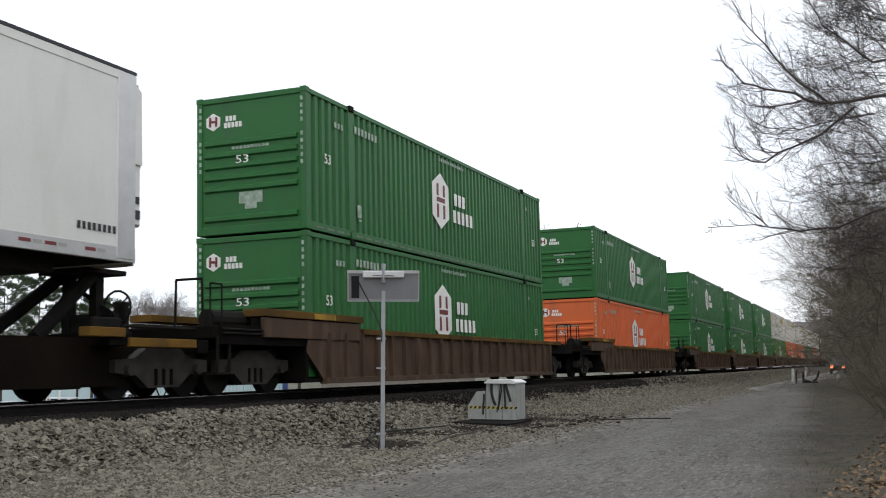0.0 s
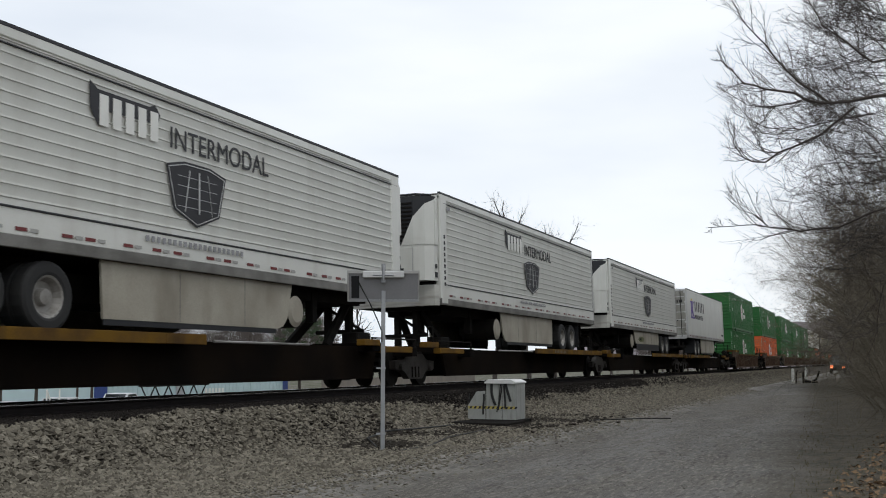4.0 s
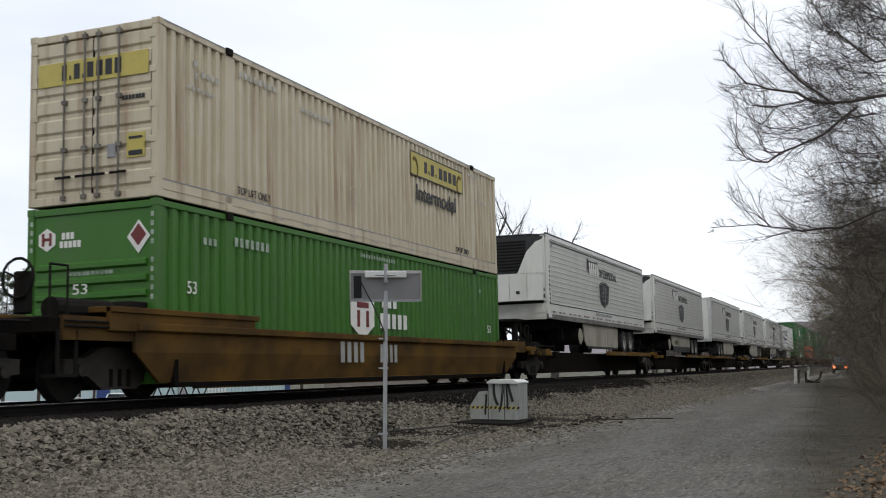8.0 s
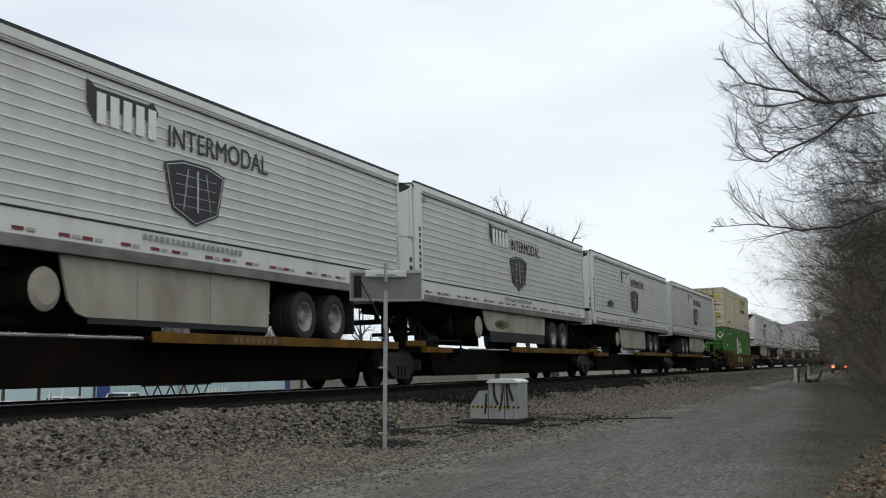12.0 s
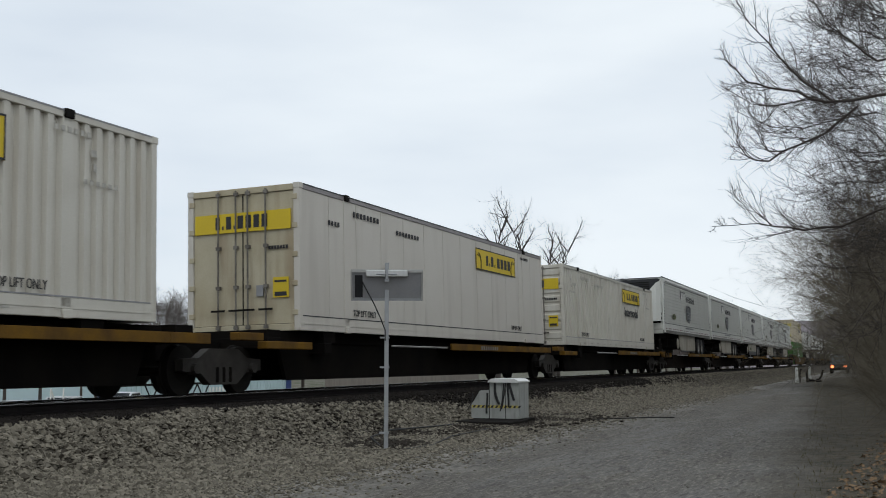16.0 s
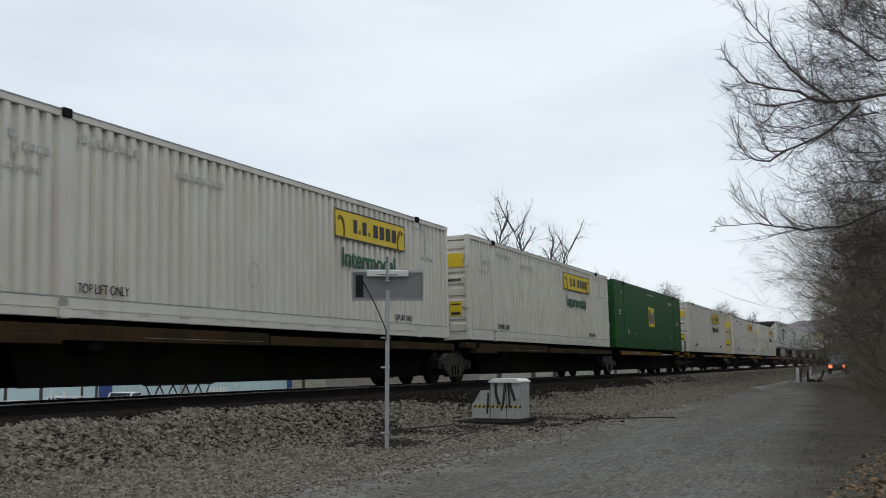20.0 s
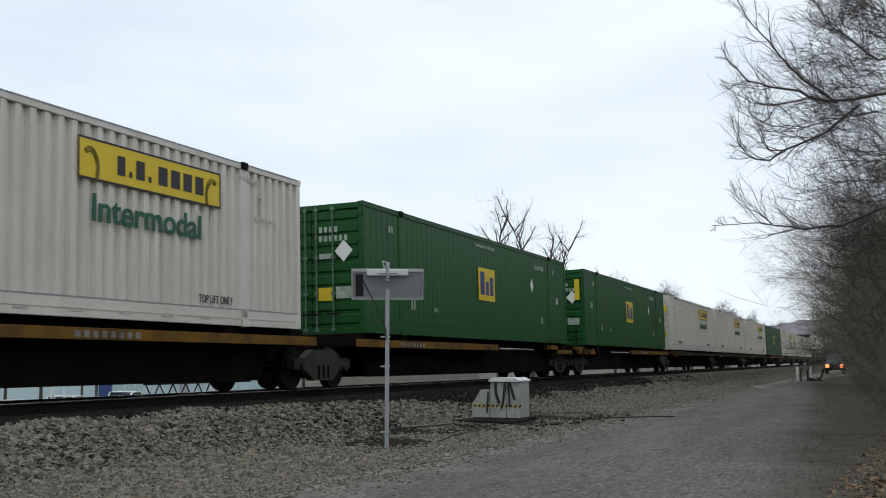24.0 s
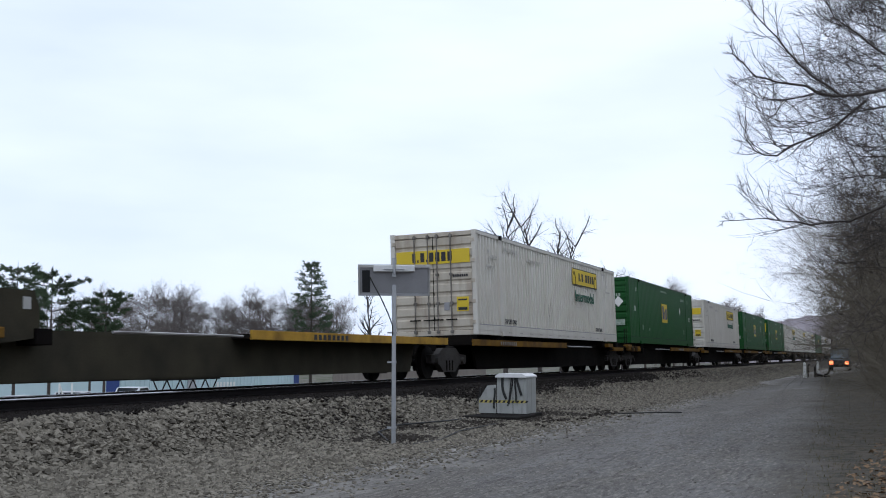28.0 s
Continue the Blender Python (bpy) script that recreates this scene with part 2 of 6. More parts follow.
# ---- mesh building ----
class Solid:
    """Vertices and faces of one part."""

    def __init__(self):
        self.v, self.f = [], []

    def add(self, verts, faces):
        n = len(self.v)
        self.v += [tuple(p) for p in verts]
        self.f += [tuple(n + i for i in face) for face in faces]
        return self

    def box(self, x0, x1, y0, y1, z0, z1, c=0.0):
        """A box; c chamfers its twelve edges."""
        if c <= 0:
            return self.add([(x, y, z) for x in (x0, x1) for y in (y0, y1) for z in (z0, z1)],
                            [(0, 1, 3, 2), (4, 6, 7, 5), (0, 4, 5, 1), (2, 3, 7, 6), (0, 2, 6, 4), (1, 5, 7, 3)])
        vs, idx = [], {}
        for ix, x in enumerate((x0, x1)):
            for iy, y in enumerate((y0, y1)):
                for iz, z in enumerate((z0, z1)):
                    dx, dy, dz = (c if ix == 0 else -c), (c if iy == 0 else -c), (c if iz == 0 else -c)
                    for ax, p in enumerate(((x, y + dy, z + dz), (x + dx, y, z + dz), (x + dx, y + dy, z))):
                        idx[ix, iy, iz, ax] = len(vs)
                        vs.append(p)
        fs = []
        for a in (0, 1):
            fs.append(tuple(idx[a, i, j, 0] for i, j in ((0, 0), (1, 0), (1, 1), (0, 1))))
            fs.append(tuple(idx[i, a, j, 1] for i, j in ((0, 0), (1, 0), (1, 1), (0, 1))))
            fs.append(tuple(idx[i, j, a, 2] for i, j in ((0, 0), (1, 0), (1, 1), (0, 1))))
            for b in (0, 1):
                fs.append((idx[0, a, b, 1], idx[1, a, b, 1], idx[1, a, b, 2], idx[0, a, b, 2]))
                fs.append((idx[a, 0, b, 0], idx[a, 1, b, 0], idx[a, 1, b, 2], idx[a, 0, b, 2]))
                fs.append((idx[a, b, 0, 0], idx[a, b, 1, 0], idx[a, b, 1, 1], idx[a, b, 0, 1]))
                for d in (0, 1):
                    fs.append((idx[a, b, d, 0], idx[a, b, d, 1], idx[a, b, d, 2]))
        return self.add(vs, fs)

    def tube(self, a, b, r0, r1=None, n=8, caps=True):
        a, b = Vector(a), Vector(b)
        r1 = r0 if r1 is None else r1
        w = (b - a).normalized()
        u = w.orthogonal().normalized()
        s = w.cross(u)
        ring = [u * math.cos(6.2832 * k / n) + s * math.sin(6.2832 * k / n) for k in range(n)]
        vs = [a + q * r0 for q in ring] + [b + q * r1 for q in ring]
        fs = [(k, (k + 1) % n, n + (k + 1) % n, n + k) for k in range(n)]
        if caps:
            fs += [tuple(range(n - 1, -1, -1)), tuple(range(n, 2 * n))]
        return self.add(vs, fs)

    def path(self, pts, r, n=6):
        for a, b in zip(pts, pts[1:]):
            self.tube(a, b, r, r, n)
        return self

    def lathe(self, profile, x, z, n=20):
        """A ring turned about an axle along y; profile of (y, radius)."""
        m = len(profile)
        vs = [(x + r * math.cos(6.2832 * k / n), y, z + r * math.sin(6.2832 * k / n)) for k in range(n) for y, r in profile]
        fs = [(k * m + j, k * m + j + 1, ((k + 1) % n) * m + j + 1, ((k + 1) % n) * m + j) for k in range(n) for j in range(m - 1)]
        return self.add(vs, fs)

    def prism(self, outline, axis, lo, hi):
        """An outline of (a, b) pairs pushed along an axis: x takes (y, z), y takes (x, z), z takes (x, y)."""
        def at(a, b, h):
            return {"x": (h, a, b), "y": (a, h, b), "z": (a, b, h)}[axis]
        n = len(outline)
        vs = [at(a, b, lo) for a, b in outline] + [at(a, b, hi) for a, b in outline]
        fs = [(k, (k + 1) % n, n + (k + 1) % n, n + k) for k in range(n)]
        fs += [tuple(range(n - 1, -1, -1)), tuple(range(n, 2 * n))]
        return self.add(vs, fs)

    def strip(self, outline, axis, lo, hi):
        """An open outline pushed along an axis, a folded sheet."""
        def at(a, b, h):
            return {"x": (h, a, b), "y": (a, h, b), "z": (a, b, h)}[axis]
        n = len(outline)
        return self.add([at(a, b, lo) for a, b in outline] + [at(a, b, hi) for a, b in outline],
                        [(k, k + 1, n + k + 1, n + k) for k in range(n - 1)])

    def bars(self, x0, x1, z0, z1, y, n, flip=1, gap=0.42, thick=0.006):
        """A row of upright bars, lettering that cannot be read."""
        w = (x1 - x0) / n
        for k in range(n):
            self.box(x0 + k * w, x0 + (k + 1 - gap) * w, y - thick, y, z0, z1)
        return self


def mesh_of(name, g, mat, smooth=False):
    me = bpy.data.meshes.new(name)
    me.from_pydata(g.v, [], g.f)
    bm = bmesh.new()
    bm.from_mesh(me)
    bmesh.ops.recalc_face_normals(bm, faces=bm.faces)
    bm.to_mesh(me)
    bm.free()
    me.materials.append(mat)
    if smooth:
        me.polygons.foreach_set("use_smooth", [True] * len(me.polygons))
    return me


def part(name, g, mat, parent, label="", smooth=False):
    tiny = name.endswith("_bars") or name in ("shield_tracery", "placard_mark", "tape_stripes", "rail_scuffs", "sill_scuff")
    name = name.replace("_bars", "_lettering")
    ob = new(name, mesh_of(name, g, mat, smooth))
    ob.parent = parent
    if label:
        ob["label"] = label
    if tiny:
        ob["kind"] = "stuff"
    return ob


def letter_bars(parent, mat, boxes):
    """Unreadable lettering, one plain bar for each letter."""
    for b in boxes:
        part("letter_bar", Solid().box(*b), mat, parent)


def thing(name, label, category, group="", kind=""):
    return tagged(new(name), label, category, group, kind)


def lettering(name, words, size, mat, parent, place, wide=1.0, label="", bold=0.0):
    """Raised lettering as a mesh, reading along the given pose's x, upright along its y."""
    cu = bpy.data.curves.new(name, "FONT")
    cu.body, cu.size, cu.extrude, cu.offset = words, size, 0.004, bold
    tmp = bpy.data.objects.new(name, cu)
    scene.collection.objects.link(tmp)
    me = bpy.data.meshes.new_from_object(tmp.evaluated_get(bpy.context.evaluated_depsgraph_get()))
    bpy.data.objects.remove(tmp)
    bpy.data.curves.remove(cu)
    me.transform(place @ Matrix.Diagonal((wide, 1, 1, 1)))
    me.materials.clear()
    me.materials.append(mat)
    me.name = name
    ob = new(name, me)
    ob.parent = parent
    if label:
        ob["label"] = label
    return ob


def on_side(x, z, y=-1.31):
    """Where writing on the track-side wall starts."""
    return Matrix.Translation((x, y, z)) @ pose(0, 0, 0, 90)


def on_end(y, z, x=-0.02):
    """Where writing on the rear end starts."""
    return Matrix.Translation((x, y, z)) @ pose(0, 0, 0, 90, 0, -90)




# ---- ground, track bed, road ----
def smooth(a, b, x):
    t = min(1.0, max(0.0, (x - a) / (b - a)))
    return t * t * (3 - 2 * t)


def land(x, y):
    """Height of the ground."""
    z = GROUND
    if y > 4:
        z -= 2.25 * smooth(4, 26, y)
    if y < -9.5:
        z += 0.10 * smooth(-10, -13, y) + 1.6 * smooth(-13, -26, y) + 6.0 * smooth(-26, -60, y)
    if y > -9.5 and y < -5 and x < 120:
        z += 0.03 * math.sin(y * 2.1 + 0.3 * math.sin(x * .4))
    z += 0.05 * (noise.noise(Vector((x * .35, y * .35, 3.1))))
    return z


road_mat = material("gravel_road", (0.120, 0.116, 0.112), 0.95, second=(0.080, 0.076, 0.072), scale=0.55, amount=0.85, fine=30.0, bump=0.9, bump_scale=22.0)
ground_mat = bpy.data.materials.new("ground")
ground_mat.use_nodes = True


def build_ground_material():
    t = ground_mat.node_tree
    b = t.nodes["Principled BSDF"]
    b.inputs["Roughness"].default_value = 0.95
    b.inputs["Specular IOR Level"].default_value = 0.2
    co = t.nodes.new("ShaderNodeTexCoord").outputs["Object"]
    sep = t.nodes.new("ShaderNodeSeparateXYZ")
    t.links.new(co, sep.inputs[0])

    def noisy(s, d=5.0, dist=0.0):
        n = t.nodes.new("ShaderNodeTexNoise")
        n.inputs["Scale"].default_value, n.inputs["Detail"].default_value, n.inputs["Distortion"].default_value = s, d, dist
        t.links.new(co, n.inputs["Vector"])
        return n.outputs["Fac"]

    lane_co = t.nodes.new("ShaderNodeMapping")
    lane_co.inputs["Scale"].default_value = (0.22, 1.0, 1.0)
    t.links.new(co, lane_co.inputs[0])

    def drawn(s, d=5.0, dist=0.0):
        """Noise drawn out along the lane."""
        n = t.nodes.new("ShaderNodeTexNoise")
        n.inputs["Scale"].default_value, n.inputs["Detail"].default_value, n.inputs["Distortion"].default_value = s, d, dist
        t.links.new(lane_co.outputs[0], n.inputs["Vector"])
        return n.outputs["Fac"]

    def ramp(fac, lo, hi, to0=0.0, to1=1.0):
        r = t.nodes.new("ShaderNodeMapRange")
        for k, val in (("From Min", lo), ("From Max", hi), ("To Min", to0), ("To Max", to1)):
            r.inputs[k].default_value = val
        t.links.new(fac, r.inputs["Value"])
        return r.outputs[0]

    def mix(fac, a, c):
        x = t.nodes.new("ShaderNodeMix")
        x.data_type = "RGBA"
        t.links.new(fac, x.inputs[0])
        for k, val in ((6, a), (7, c)):
            if isinstance(val, tuple):
                x.inputs[k].default_value = (*val, 1)
            else:
                t.links.new(val, x.inputs[k])
        return x.outputs[2]

    def add(a, c, op="ADD"):
        m = t.nodes.new("ShaderNodeMath")
        m.operation = op
        for k, val in ((0, a), (1, c)):
            if isinstance(val, float):
                m.inputs[k].default_value = val
            else:
                t.links.new(val, m.inputs[k])
        return m.outputs[0]

    gravel = mix(ramp(noisy(0.8), .35, .7), (0.136, 0.128, 0.118), (0.090, 0.085, 0.079))
    lane_map = t.nodes.new("ShaderNodeMapping")
    lane_map.inputs["Scale"].default_value = (0.10, 1.1, 1.0)
    lane_map.inputs["Rotation"].default_value = (0, 0, -0.05)
    t.links.new(co, lane_map.inputs[0])
    tracks = t.nodes.new("ShaderNodeTexNoise")
    tracks.inputs["Scale"].default_value, tracks.inputs["Detail"].default_value = 1.0, 5.0
    t.links.new(lane_map.outputs[0], tracks.inputs["Vector"])
    gravel = mix(ramp(tracks.outputs["Fac"], .40, .62), gravel, (0.158, 0.152, 0.145))
    gravel = mix(ramp(drawn(0.6, 6.0), .44, .62), gravel, (0.098, 0.088, 0.074))
    gravel = mix(ramp(drawn(4.0, 6.0, .3), .48, .70), gravel, (0.118, 0.108, 0.092))
    gravel = mix(ramp(drawn(1.5, 7.0, .4), .55, .74), gravel, (0.070, 0.065, 0.061))
    gravel = mix(ramp(drawn(22.0, 5.0), .50, .68), gravel, (0.205, 0.192, 0.168))
    gravel = mix(ramp(drawn(16.0, 6.0, .5), .52, .70), gravel, (0.062, 0.057, 0.05))
    gravel = mix(ramp(noisy(30.0, 4.0), .50, .9), gravel, (0.085, 0.078, 0.07))
    gravel = mix(ramp(noisy(48.0, 2.0), .62, .80), gravel, (0.24, 0.23, 0.21))
    rim = add(add(sep.outputs["Y"], ramp(noisy(0.9, 5.0), 0.0, 1.0, -1.1, 1.1)), ramp(sep.outputs["X"], 10.0, 60.0, 0.0, -.4))
    gravel = mix(add(add(ramp(rim, -6.6, -5.9), ramp(rim, -5.6, -5.0, 1.0, 0.0), "MULTIPLY"), ramp(drawn(7.0, 6.0), .40, .66), "MULTIPLY"), gravel, (0.27, 0.255, 0.225))
    earth = mix(ramp(noisy(1.4), .38, .66), (0.074, 0.065, 0.049), (0.046, 0.043, 0.034))
    earth = mix(ramp(noisy(5.0, 6.0), .48, .66), earth, (0.028, 0.025, 0.017))
    earth = mix(ramp(noisy(14.0, 4.0), .50, .8), earth, (0.095, 0.072, 0.046))
    leaf = mix(ramp(noisy(20.0, 3.0), .4, .7), (0.13, 0.075, 0.034), (0.07, 0.046, 0.024))
    slant = add(ramp(sep.outputs["X"], 12.0, 75.0, 0.0, 3.3), ramp(sep.outputs["X"], 92.0, 112.0, 0.0, 2.6), "SUBTRACT")
    edge = add(add(sep.outputs["Y"], slant, "SUBTRACT"), ramp(noisy(0.5), 0.0, 1.0, -1.0, 1.0))
    under = add(ramp(edge, -13.6, -11.4, 1.0, 0.0), ramp(noisy(2.6, 5.0), .36, .60), "MULTIPLY")
    earth = mix(under, earth, (0.115, 0.095, 0.066))
    side = ramp(edge, -11.2, -10.1)
    far = ramp(sep.outputs["Y"], 4.0, 5.5)
    litter = add(ramp(add(sep.outputs["Y"], ramp(sep.outputs["X"], 8.0, 22.0, -.4, 2.0), "ADD"), -11.6, -10.9, 1.0, 0.0), ramp(noisy(1.1, 4.0), .42, .58), "MULTIPLY")
    ground_col = mix(side, mix(litter, earth, leaf), gravel)
    ground_col = mix(far, ground_col, mix(ramp(noisy(0.3), .4, .6), (0.15, 0.14, 0.12), (0.07, 0.075, 0.04)))
    t.links.new(ground_col, b.inputs["Base Color"])
    bp = t.nodes.new("ShaderNodeBump")
    bp.inputs["Strength"].default_value, bp.inputs["Distance"].default_value = 0.8, 0.03
    t.links.new(noisy(24.0, 6.0), bp.inputs["Height"])
    t.links.new(bp.outputs[0], b.inputs["Normal"])


build_ground_material()


def spread(lo, hi, dense_lo, dense_hi, fine, coarse):
    out, v = [], lo
    while v < hi:
        out.append(v)
        if dense_lo <= v < dense_hi:
            v += fine
        else:
            gap = dense_lo - v if v < dense_lo else v - dense_hi
            v += max(fine, min(coarse, .12 * abs(gap) + fine)) if v >= dense_hi else min(coarse, max(fine, .5 * gap))
    return out + [hi]


def build_ground():
    xs = spread(-300, 4000, 4, 60, .5, 300)
    ys = spread(-1500, 1500, -20, 8, .4, 250)
    g = Solid()
    g.v = [(x, y, land(x, y)) for x in xs for y in ys]
    n = len(ys)
    g.f = [(i * n + j, (i + 1) * n + j, (i + 1) * n + j + 1, i * n + j + 1) for i in range(len(xs) - 1) for j in range(n - 1)]
    ob = new("ground", mesh_of("ground", g, ground_mat, True))
    tagged(ob, "gravel lane with grassy leaf-strewn verge", "ground", kind="structure")


build_ground()

SHOULDER = -2.20    # the ballast falls away from here
TOE = -3.45         # and runs out level from here
FOOT = -5.15


def bed_height(y, x=0.0):
    if y > SHOULDER:
        return -.20 - y * math.sin(radians(-CANT)) * .9
    if y > TOE:
        return -.15 + (GROUND + .07 + .15) * smooth(SHOULDER, TOE, y)
    return GROUND + .07 - .06 * (TOE - y) / (TOE - FOOT)


def build_bed():
    g = Solid()
    xs = spread(-120, 1500, 6, 50, .6, 40)
    ys = [5.4, 3.2, 2.35, 1.3, 0, -1.3, -2.0, -2.2, -2.4, -2.6, -2.8, -3.0, -3.2, -3.45, -3.8, -4.3, -4.8, -5.15, -5.5]
    for x in xs:
        for y in ys:
            if y > 2.35:
                z = -.28 - (y - 2.35) * .3
            elif y >= SHOULDER:
                z = bed_height(y)
            else:
                z = bed_height(max(y, FOOT)) - (0.12 if y < FOOT else 0)
                z += (.05 if y > TOE else .025) * noise.noise(Vector((x * .8, y * .8, 7.0)))
            g.v.append((x, y, z))
    n = len(ys)
    g.f = [(i * n + j, (i + 1) * n + j, (i + 1) * n + j + 1, i * n + j + 1) for i in range(len(xs) - 1) for j in range(n - 1)]
    ob = new("track_bed", mesh_of("track_bed", g, ballast_bed, True))
    tagged(ob, "sloping bed of brown-grey crushed stone ballast", "track bed", kind="structure")


build_bed()


def canted(y, z):
    c = radians(-CANT)
    return y * math.cos(c) + z * math.sin(c), z * math.cos(c) - y * math.sin(c)


def build_rails():
    for k, s in enumerate((-1, 1)):
        cy, cz = canted(s * .755, 0)
        prof = [(-.075, -.17), (.075, -.17), (.075, -.15), (.01, -.13), (.01, -.045), (.036, -.035), (.036, -.0205), (-.036, -.0205), (-.036, -.035), (-.01, -.045), (-.01, -.13), (-.075, -.15)]
        rail = thing("rail", "rusty steel running rail with polished head", "rail", "running rails", "structure")
        part("rail_web", Solid().prism([(cy + a, cz + b) for a, b in prof], "x", -120, 1500), rail_side, rail)
        part("rail_head", Solid().prism([(cy + a, cz + b) for a, b in ((-.0375, -.020), (.0375, -.020), (.036, -.010), (.022, 0), (-.022, 0), (-.036, -.010))], "x", -120, 1500), rail_top, rail, "polished rail head")
    tie = Solid()
    y0, z0 = canted(-1.3, -.17)
    y1, z1 = canted(1.3, -.17)
    tie.box(-.11, .11, -1.3, 1.3, -.35, -.172, .01)
    me = mesh_of("tie", tie, tie_mat)
    holder = thing("ties", "weathered timber ties under the rails", "railway ties", kind="structure")
    for k in range(150):
        ob = new("tie", me)
        ob.parent = holder
        ob.matrix_basis = pose(4 + k * .52, 0, 0, CANT)


build_rails()


# ---- loose stones ----
def stones(name, n, place, size, mat, label, category, seed, squash=.7):
    """Many small angular stones in one mesh."""
    rng = np.random.default_rng(seed)
    base = np.array([(1, 0, 0), (-1, 0, 0), (0, 1, 0), (0, -1, 0), (0, 0, 1), (0, 0, -1), (.62, .62, .5), (-.62, .62, -.5)], float)
    base = base[:6]
    faces = np.array([(0, 2, 4), (2, 1, 4), (1, 3, 4), (3, 0, 4), (2, 0, 5), (1, 2, 5), (3, 1, 5), (0, 3, 5)])
    v = np.repeat(base[None], n, 0)
    v = v * rng.uniform(.55, 1.2, (n, 6, 1)) + rng.uniform(-.22, .22, (n, 6, 3))
    a, b = rng.uniform(0, 6.28, n), rng.uniform(-.9, .9, n)
    ca, sa, cb, sb = np.cos(a), np.sin(a), np.cos(b), np.sin(b)
    x = v[..., 0] * cb[:, None] - v[..., 2] * sb[:, None]
    z = v[..., 0] * sb[:, None] + v[..., 2] * cb[:, None]
    xx = x * ca[:, None] - v[..., 1] * sa[:, None]
    yy = x * sa[:, None] + v[..., 1] * ca[:, None]
    s = rng.uniform(size[0], size[1], n)[:, None]
    at = np.array([place(rng) for _ in range(n)])
    pts = np.stack([xx * s + at[:, :1], yy * s + at[:, 1:2], z * s * squash + at[:, 2:3]], -1).reshape(-1, 3)
    fs = (faces[None] + 6 * np.arange(n)[:, None, None]).reshape(-1, 3)
    me = bpy.data.meshes.new(name)
    me.from_pydata(pts.tolist(), [], fs.tolist())
    me.materials.append(mat)
    return tagged(new(name, me), label, category, kind="stuff")


def shade_edge(x):
    """How far down the slope the stones darkened for shade reach."""
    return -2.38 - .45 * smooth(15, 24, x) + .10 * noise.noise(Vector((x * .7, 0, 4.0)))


def on_bed(rng):
    x = 7.5 + 46 * rng.random() ** 1.7
    y = FOOT - .25 + (shade_edge(x) - FOOT + .35) * rng.random()
    z = bed_height(max(y, FOOT)) + (.05 if y > TOE else .025) * noise.noise(Vector((x * .8, y * .8, 7.0)))
    return x, y, z + .02


def on_lane(rng):
    x = 7.0 + 40 * rng.random() ** 2.0
    y = -5.0 - 4.6 * rng.random() ** 1.3
    return x, y, land(x, y) + .003


def on_lane_edge(rng):
    x = 7.0 + 40 * rng.random() ** 1.6
    y = -10.0 + .052 * max(0, x - 12) + rng.normal() * .5
    return x, y, land(x, y) + .004


stones("ballast_stones", 60000, on_bed, (.024, .070), stone_mat, "angular brown-grey ballast stones", "ballast", 1)
# black stone colour paints in the deep shade beside and under the train
shade_stone = material("oily_ballast_stone", (0.014, 0.012, 0.011), 0.95, second=(0.022, 0.019, 0.016), scale=6.0, island=0.25, spec=0.1)


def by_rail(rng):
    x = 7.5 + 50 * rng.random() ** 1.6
    low = shade_edge(x)
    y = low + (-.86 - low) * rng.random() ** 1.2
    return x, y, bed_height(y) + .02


def far_bed(rng):
    x = 46 + 90 * rng.random() ** 1.3
    y = rng.uniform(FOOT - .2, -1.75)
    return x, y, bed_height(max(y, FOOT)) + .012


stones("distant_ballast_stones", 15000, far_bed, (.04, .075), stone_mat, "angular brown-grey ballast stones down the line", "ballast", 12)
stones("oily_ballast_stones", 26000, by_rail, (.022, .05), shade_stone, "ballast stones beside the rail, blackened for the train's shade", "ballast", 11)
lane_stone = material("lane_pebble", (0.135, 0.127, 0.113), 0.95, spec=0.1, second=(0.10, 0.092, 0.08), scale=9.0, amount=0.8, island=0.7)
stones("lane_gravel", 26000, on_lane, (.005, .021), lane_stone, "small grey pebbles on the lane", "gravel", 2, .22)
stones("verge_gravel", 1500, on_lane_edge, (.008, .022), lane_stone, "grey pebbles along the verge", "gravel", 3, .3)


def strayed(rng):
    x = 7.0 + 50 * rng.random() ** 1.7
    y = FOOT + .1 - abs(rng.normal()) * .55
    return x, y, land(x, y) + .004


stones("stray_ballast_stones", 15000, strayed, (.010, .042), stone_mat, "stray ballast stones at the lane's edge", "ballast", 14, .55)


